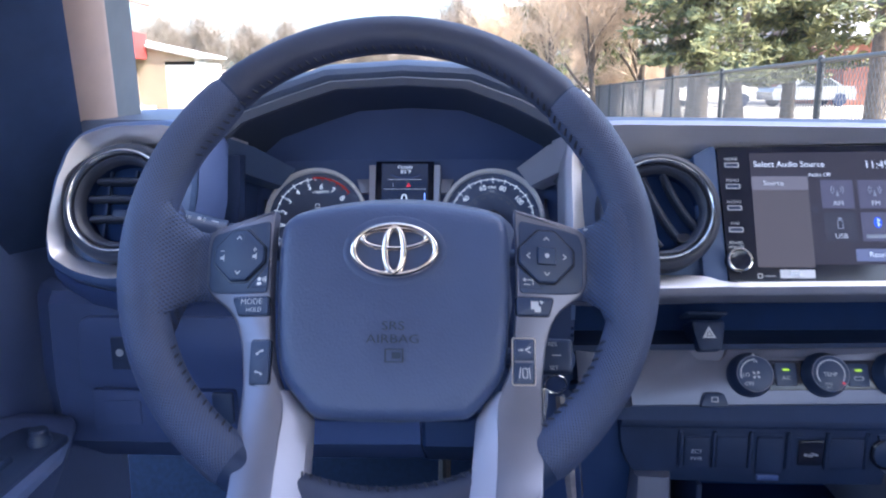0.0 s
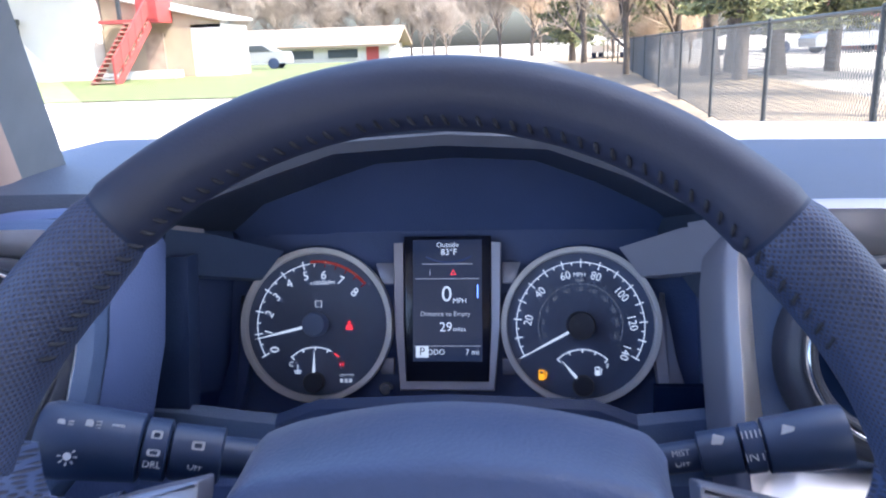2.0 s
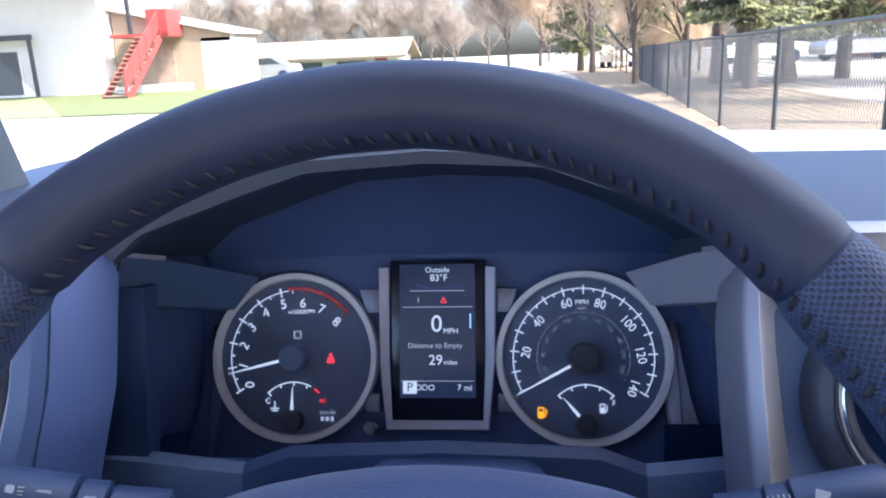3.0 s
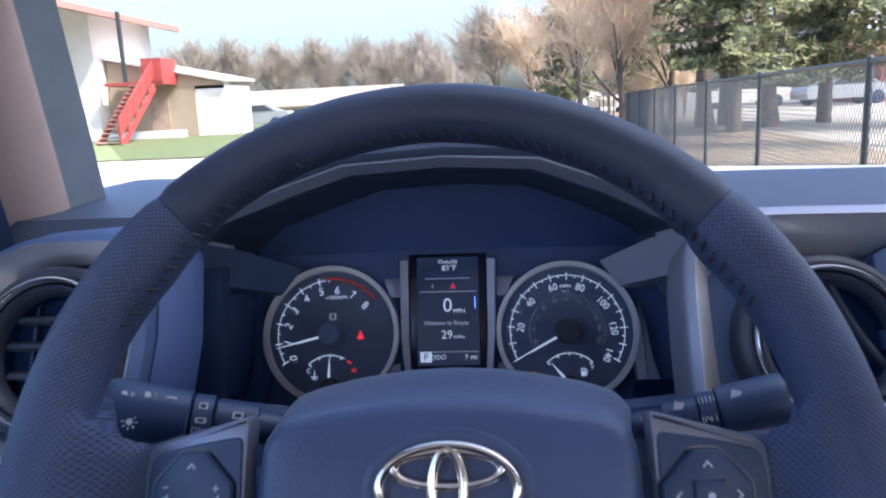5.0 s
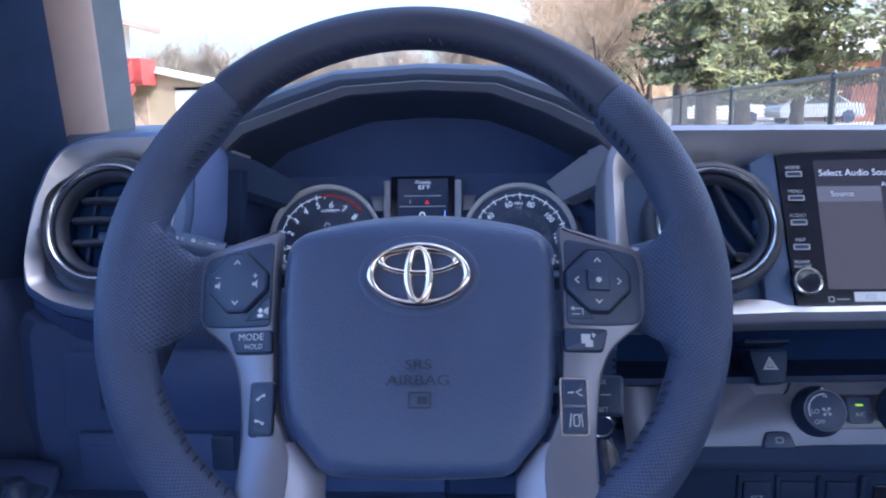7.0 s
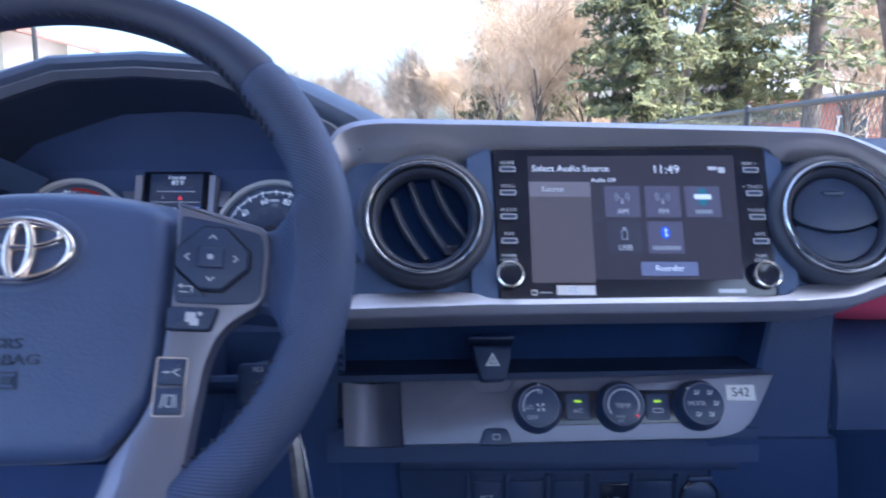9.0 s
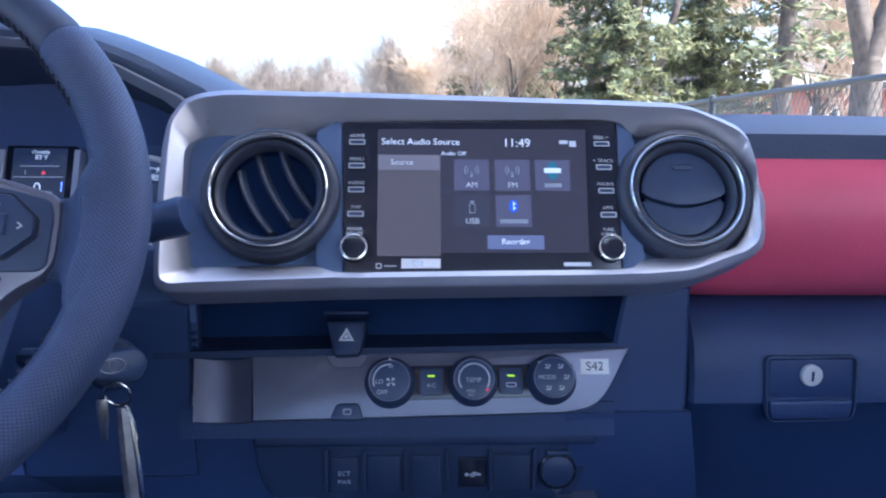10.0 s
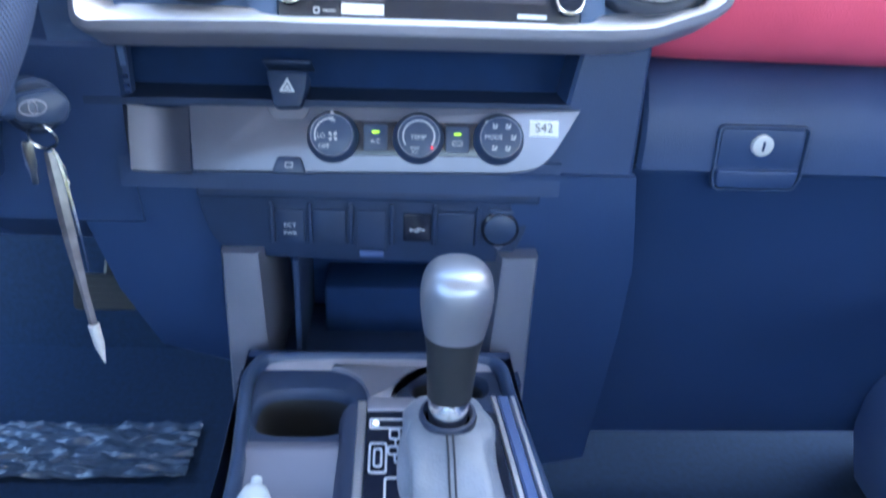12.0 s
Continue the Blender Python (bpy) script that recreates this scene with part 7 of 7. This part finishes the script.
part("guard_panel", loft(bmesh.new(), [[(-15.75 + d, 33.0, 4.05), (-15.75 + d, 29.4, 1.45), (-15.75 + d, 29.4, 0.75), (-15.75 + d, 33.0, 3.3)] for d in (0.0, 0.07)], cap0=True), REDP, stair, "solid red guard of the stair")
for k in range(14):
    s = (k + 0.5) / 14
    part("tread", box(-16.80, -15.75, 33.0 - 3.6 * s - 0.14, 33.0 - 3.6 * s + 0.14, 3.0 - 2.58 * s, 3.05 - 2.58 * s), WOODS, stair)
for k in range(6):
    s = k / 5
    part("baluster", box(-15.74, -15.66, 33 - 3.6 * s - 0.04, 33 - 3.6 * s + 0.04, 3.0 - 2.5 * s, 4.0 - 2.5 * s), REDP, stair)
shed = thing("lean_to_shed", "lean-to shed, shaded front in beige, sunlit end in white", "shed", at=(-15.5, 36, 0.5))
part("wall", box(-18.75, -14.5, 34.45, 37.9, 0.3, 2.75), BEIGE, shed)
# white stands in for sunlight on the shed's end
part("end_wall", box(-14.5, -13.05, 34.5, 37.9, 0.3, 2.85), WHITE, shed, "end wall whitened for the sun on it")
part("roof", slab([[(-18.75, 34.25, 4.25), (-18.75, 38.3, 4.35)], [(-12.85, 34.25, 2.98), (-12.85, 38.3, 3.08)]], 0.1), WHITE, shed, "pale sloping roof")
part("gable", loft(bmesh.new(), [[(x, y, z) for x, z in ((-18.7, 2.7), (-13.1, 2.7), (-13.1, 2.98), (-18.7, 4.18))] for y in (34.5, 34.6)], cap0=True), BEIGE, shed)
part("door", box(-16.70, -15.80, 34.33, 34.45, 0.5, 2.5), WOODS, shed)
part("step_block", box(-18.40, -15.00, 33.3, 34.3, 0.4, 0.85), WHITE, shed, "low white wall along the shed")

far = thing("long_low_house", "long low white house with tan roof", "house", at=(-18, 62, 0.5))
part("wall", box(-26, -9.3, 60, 68, 0.3, 1.9), WHITE, far)
part("roof", slab([[(-27, 59.2, 1.85), (-27, 64, 3.3), (-27, 69, 1.85)], [(-8.5, 59.2, 1.85), (-8.5, 64, 3.3), (-8.5, 69, 1.85)]], 0.2), material("tan_shingle", (0.34, 0.27, 0.21), 0.9, var=0.15, scale=3), far)
for x, w in ((-23.5, 3.0), (-18.6, 1.4), (-16.4, 2.2), (-13.0, 2.6)):
    q = part("window", box(x - w / 2, x + w / 2, 59.9, 60.05, 0.75, 1.6), WHITE, far)
    part("pane", box(x - w / 2 + 0.1, x + w / 2 - 0.1, 59.84, 59.95, 0.85, 1.5), PANE, q)
part("door", box(-11.1, -10.1, 59.9, 60.05, 0.4, 1.75), REDP, far, "red door")
br = thing("brick_house", "red brick house beyond the fence", "house", at=(30, 44, 0.5))
part("wall", box(20, 44, 42, 52, 0.0, 4.2), material("red_brick", (0.33, 0.14, 0.10), 0.85, var=0.2, scale=1.5), br)
part("roof", slab([[(19, 41, 4.1), (19, 47, 6.4), (19, 53, 4.1)], [(45, 41, 4.1), (45, 47, 6.4), (45, 53, 4.1)]], 0.25), material("grey_shingle", (0.3, 0.29, 0.3), 0.9, var=0.2, scale=3), br)
for x in (24, 30, 36):
    q = part("window", box(x - 0.9, x + 0.9, 41.9, 42.05, 1.4, 2.9), WHITE, br)
    part("pane", box(x - 0.75, x + 0.75, 41.84, 41.95, 1.5, 2.8), PANE, q)


def parked_car(x, y, turn, paint, label):
    c = thing("parked_car", label, "car", "cars parked beyond the fence", at=(0, 0, 0))
    prof = [(-2.2, 0.35), (-2.25, 0.75), (-2.1, 0.95), (-1.2, 1.02), (-0.55, 1.42), (0.75, 1.45), (1.45, 1.05), (2.1, 1.0), (2.2, 0.7), (2.2, 0.35)]
    bm = loft(bmesh.new(), [[(a, s * 0.86, b) for a, b in prof] if abs(s) == 1 else [(a, s * 0.9, b) for a, b in prof] for s in (-1, -0.9, 0.9, 1)], cap0=True)
    part("body", bm, paint, c)
    for s in (-1, 1):
        part("side_window", prism([(-1.05, 1.02), (-0.5, 1.36), (0.7, 1.39), (1.25, 1.05)], 0.0, 0.02), PANE, c, m=pose(0, s * 0.862, 0, 90, 0, 0) if s < 0 else pose(0, s * 0.862 + 0.02, 0, 90, 0, 0))
        for a in (-1.35, 1.35):
            part("wheel", lathe([(0.33, -0.1), (0.34, 0.0), (0.33, 0.1), (0.2, 0.11), (0.01, 0.11)], 0, 0, 20, cap0=True, cap1=True), MATTE, c, m=pose(a, s * 0.80, 0.34, 90, 0, 0))
    c.matrix_basis = pose(x, y, ground_z(x, y), 0, 0, turn)


SILVERCAR = material("silver_car_paint", (0.45, 0.47, 0.5), 0.25, metal=0.4, var=0.03)
parked_car(17.2, 40, 6, SILVERCAR, "silver parked sedan beyond the fence")
parked_car(13.0, 42, 8, HOODPAINT, "white parked sedan beyond the fence")
parked_car(-15.2, 45, 4, SILVERCAR, "silver parked car before the long house")
parked_car(6.2, 46, 75, HOODPAINT, "white parked car near the trees")

# ---- trees ----
BARK = material("grey_brown_bark", (0.13, 0.105, 0.085), 0.95, var=0.35, scale=8, bump=0.8, bscale=30)
TWIG = material("tan_twigs", (0.60, 0.47, 0.34), 0.95, var=0.3, scale=2)


def leaf_mat(name, lo, hi):
    m = material(name, lo, 0.7, var=0.25, scale=1.2)
    N, L = m.node_tree.nodes, m.node_tree.links
    g = N.new("ShaderNodeNewGeometry")
    mix = N.new("ShaderNodeMix")
    mix.data_type = "RGBA"
    mix.inputs["A"].default_value, mix.inputs["B"].default_value = (*lo, 1), (*hi, 1)
    L.new(g.outputs["Random Per Island"], mix.inputs["Factor"])
    L.new(mix.outputs["Result"], N["Principled BSDF"].inputs["Base Color"])
    return m


NEEDLES = leaf_mat("spruce_needles", (0.06, 0.085, 0.04), (0.25, 0.245, 0.10))


class Sticks:
    """Tapered four-sided sticks gathered into one mesh."""

    def __init__(self):
        self.v, self.f = [], []

    def add(self, a, b, ra, rb):
        d = (b - a).normalized()
        s = d.orthogonal().normalized()
        w = d.cross(s)
        n = len(self.v)
        for c, r in ((a, ra), (b, rb)):
            self.v += [c + s * r, c + w * r, c - s * r, c - w * r]
        self.f += [(n + i, n + (i + 1) % 4, n + 4 + (i + 1) % 4, n + 4 + i) for i in range(4)]

    def leaf(self, c, u, w):
        n = len(self.v)
        self.v += [c - u, c + w, c + u, c - w]
        self.f += [(n, n + 1, n + 2, n + 3)]

    def mesh(self, name, mat):
        me = bpy.data.meshes.new(name)
        me.from_pydata([tuple(q) for q in self.v], [], self.f)
        me.materials.append(mat)
        me.polygons.foreach_set("use_smooth", [True] * len(me.polygons))
        return me


def hang(me, parent, label=""):
    ob = new(me.name, me)
    ob.parent = parent
    return tagged(ob, label)


def bare_tree(label, height, spread, seed, twig=TWIG, depth=5, thin=0.008):
    rnd = random.Random(seed)
    t = thing("bare_tree", label, "tree", "bare trees")
    big, fine = Sticks(), Sticks()

    def grow(p, d, length, r, level):
        segs = 3
        for s in range(segs):
            q = p + d * (length / segs)
            r2 = r * (0.86 if level else 0.9)
            (big if level < 2 else fine).add(p, q, max(r, thin), max(r2, thin))
            p, r = q, r2
            d = (d + Vector((rnd.uniform(-1, 1), rnd.uniform(-1, 1), rnd.uniform(-0.3, 0.7))) * 0.16).normalized()
            if level < depth:
                for _ in range(rnd.choice((1, 2, 2))):
                    side = Vector((rnd.uniform(-1, 1), rnd.uniform(-1, 1), rnd.uniform(-0.1, 0.5))).normalized()
                    nd = (d * (1 - spread) + side * spread).normalized()
                    grow(p, nd, length * rnd.uniform(0.6, 0.85), r * 0.52, level + 1)
    grow(Vector((0, 0, 0)), Vector((0, 0, 1)), height * 0.3, height * 0.016, 0)
    hang(big.mesh("trunk", BARK), t)
    hang(fine.mesh("crown", twig), t, "tangle of bare twigs")
    return t


def conifer(label, height, radius, seed, base=0.12, dens=1.0):
    rnd = random.Random(seed)
    t = thing("spruce_tree", label, "tree", "evergreen trees")
    wood, leaf = Sticks(), Sticks()
    for k in range(8):
        wood.add(Vector((0, 0, height * k / 8)), Vector((0, 0, height * (k + 1) / 8)), 0.24 * (1 - k / 8.5), 0.24 * (1 - (k + 1) / 8.5))
    z = height * base
    while z < height * 0.98:
        r = radius * (1 - z / height) ** 0.7 * rnd.uniform(0.75, 1.1)
        n = max(4, int(9 * dens))
        for k in range(n):
            if rnd.random() < 0.18:
                continue
            a = rnd.uniform(0, 2 * math.pi)
            out = Vector((math.cos(a), math.sin(a), 0))
            p = Vector((0, 0, z + rnd.uniform(-0.1, 0.1)))
            L = r * rnd.uniform(0.6, 1.1)
            steps = max(3, int(L / 0.33))
            prev = p
            for s in range(1, steps + 1):
                f = s / steps
                q = p + out * L * f + Vector((0, 0, -0.28 * L * f + 0.16 * L * f * f + rnd.uniform(-0.04, 0.04)))
                wood.add(prev, q, 0.022 * (1.1 - f), 0.022 * (1.05 - f))
                for _ in range(int(15 * dens)):
                    side = out.cross(Vector((0, 0, 1))) * rnd.uniform(-1, 1) * 0.34 * (1.2 - f)
                    c = prev.lerp(q, rnd.random()) + side + Vector((0, 0, rnd.uniform(-0.24, 0.05)))
                    u = Vector((rnd.uniform(-1, 1), rnd.uniform(-1, 1), rnd.uniform(-0.9, 0.2))).normalized()
                    leaf.leaf(c, u * rnd.uniform(0.10, 0.24), u.orthogonal().normalized() * rnd.uniform(0.03, 0.065))
                prev = q
        z += height * 0.028 * rnd.uniform(0.7, 1.3)
    hang(wood.mesh("trunk", BARK), t)
    hang(leaf.mesh("crown", NEEDLES), t, "drooping needled boughs with gaps")
    return t


def place(t, x, y, s=1.0, turn=0.0):
    t.matrix_basis = pose(x, y, ground_z(x, y) - 0.05, 0, 0, turn) @ Matrix.Diagonal((s, s, s, 1))


def again(t, x, y, s=1.0, turn=0.0):
    c = copy_thing(t, pose(x, y, ground_z(x, y) - 0.05, 0, 0, turn))
    c.scale = (s, s, s)


sp1 = conifer("tall green spruce with sunlit yellow-green boughs", 13, 3.3, 5, base=0.15)
place(sp1, 6.5, 22)
sp2 = conifer("sparse spruce on a bare lower trunk", 14, 2.6, 9, base=0.20, dens=0.55)
place(sp2, 8.6, 16.5)
sp3 = conifer("slim dark spruce beyond the lawn", 11, 2.4, 14, dens=0.8)
place(sp3, 3.4, 40)
again(sp1, 10.2, 25, 0.95, 120)
# unseen spruce added by the fence to keep the sun off the truck
again(sp1, 6.3, -1.7, 1.5, 40)
bt1 = bare_tree("spreading bare tree with tan twigs", 9, 0.52, 3)
place(bt1, 4.0, 26)
again(bt1, 6.3, 29, 1.15, 80)
again(bt1, 3.6, 36, 1.2, 10)
again(sp3, 5.6, 33, 0.95, 70)
again(bt1, 12.5, 22, 1.0, 260)
again(bt1, 2.0, 60, 1.2, 200)
bt2 = bare_tree("leafless grey tree far off", 11, 0.40, 21, twig=material("grey_twigs", (0.34, 0.29, 0.245), 0.95, var=0.2, scale=2), thin=0.014)
place(bt2, -20, 85)


def old_tree(x, y, lean):
    t = thing("old_tree", "thick forked trunk behind the fence", "tree", "old trunks")
    big = Sticks()
    for a, b, ra, rb in (((0.05, 0, -0.2), (0, 0, 1.0), 0.42, 0.27), ((0, 0, 1.0), (-0.05, 0, 2.5), 0.27, 0.23), ((-0.05, 0, 2.5), (-0.6 * lean, 0.1, 4.6), 0.20, 0.14), ((-0.05, 0, 2.5), (0.6, -0.1, 5.0), 0.19, 0.13), ((-0.6 * lean, 0.1, 4.6), (-1.0 * lean, 0.3, 7.5), 0.13, 0.05), ((0.6, -0.1, 5.0), (1.2, 0.2, 8.0), 0.12, 0.04)):
        big.add(Vector(a), Vector(b), ra, rb)
    hang(big.mesh("trunk", BARK), t)
    place(t, x, y)


for x, y, lean in ((8.0, 12.4, 1), (6.3, 24.5, 0.4), (7.3, 25.5, -0.6), (8.1, 24.0, 0.8)):
    old_tree(x, y, lean)
for k in range(9):
    again(bt1, 5.2 + (k * 37 % 11) * 0.35, 30 + k * 2.1, 0.3 + 0.06 * (k % 4), 61 * k)
for k, (x, y, s) in enumerate(((-28, 80, 1.0), (-25, 84, 0.95), (-17, 88, 1.0), (-14, 85, 0.9), (-11, 88, 1.05), (-8, 84, 0.85), (-3, 88, 1.0), (-5.5, 70, 0.6), (-0.5, 62, 0.95), (-32, 78, 0.95), (-36, 80, 0.9), (4, 90, 0.9), (12, 80, 1.0), (22, 75, 1.1), (32, 80, 1.0), (-24, 100, 1.0), (9, 60, 0.8), (-44, 84, 1.0), (16, 62, 0.8), (-11, 100, 0.9), (26, 64, 0.8))):
    again(bt2, x, y, s, 47 * k)
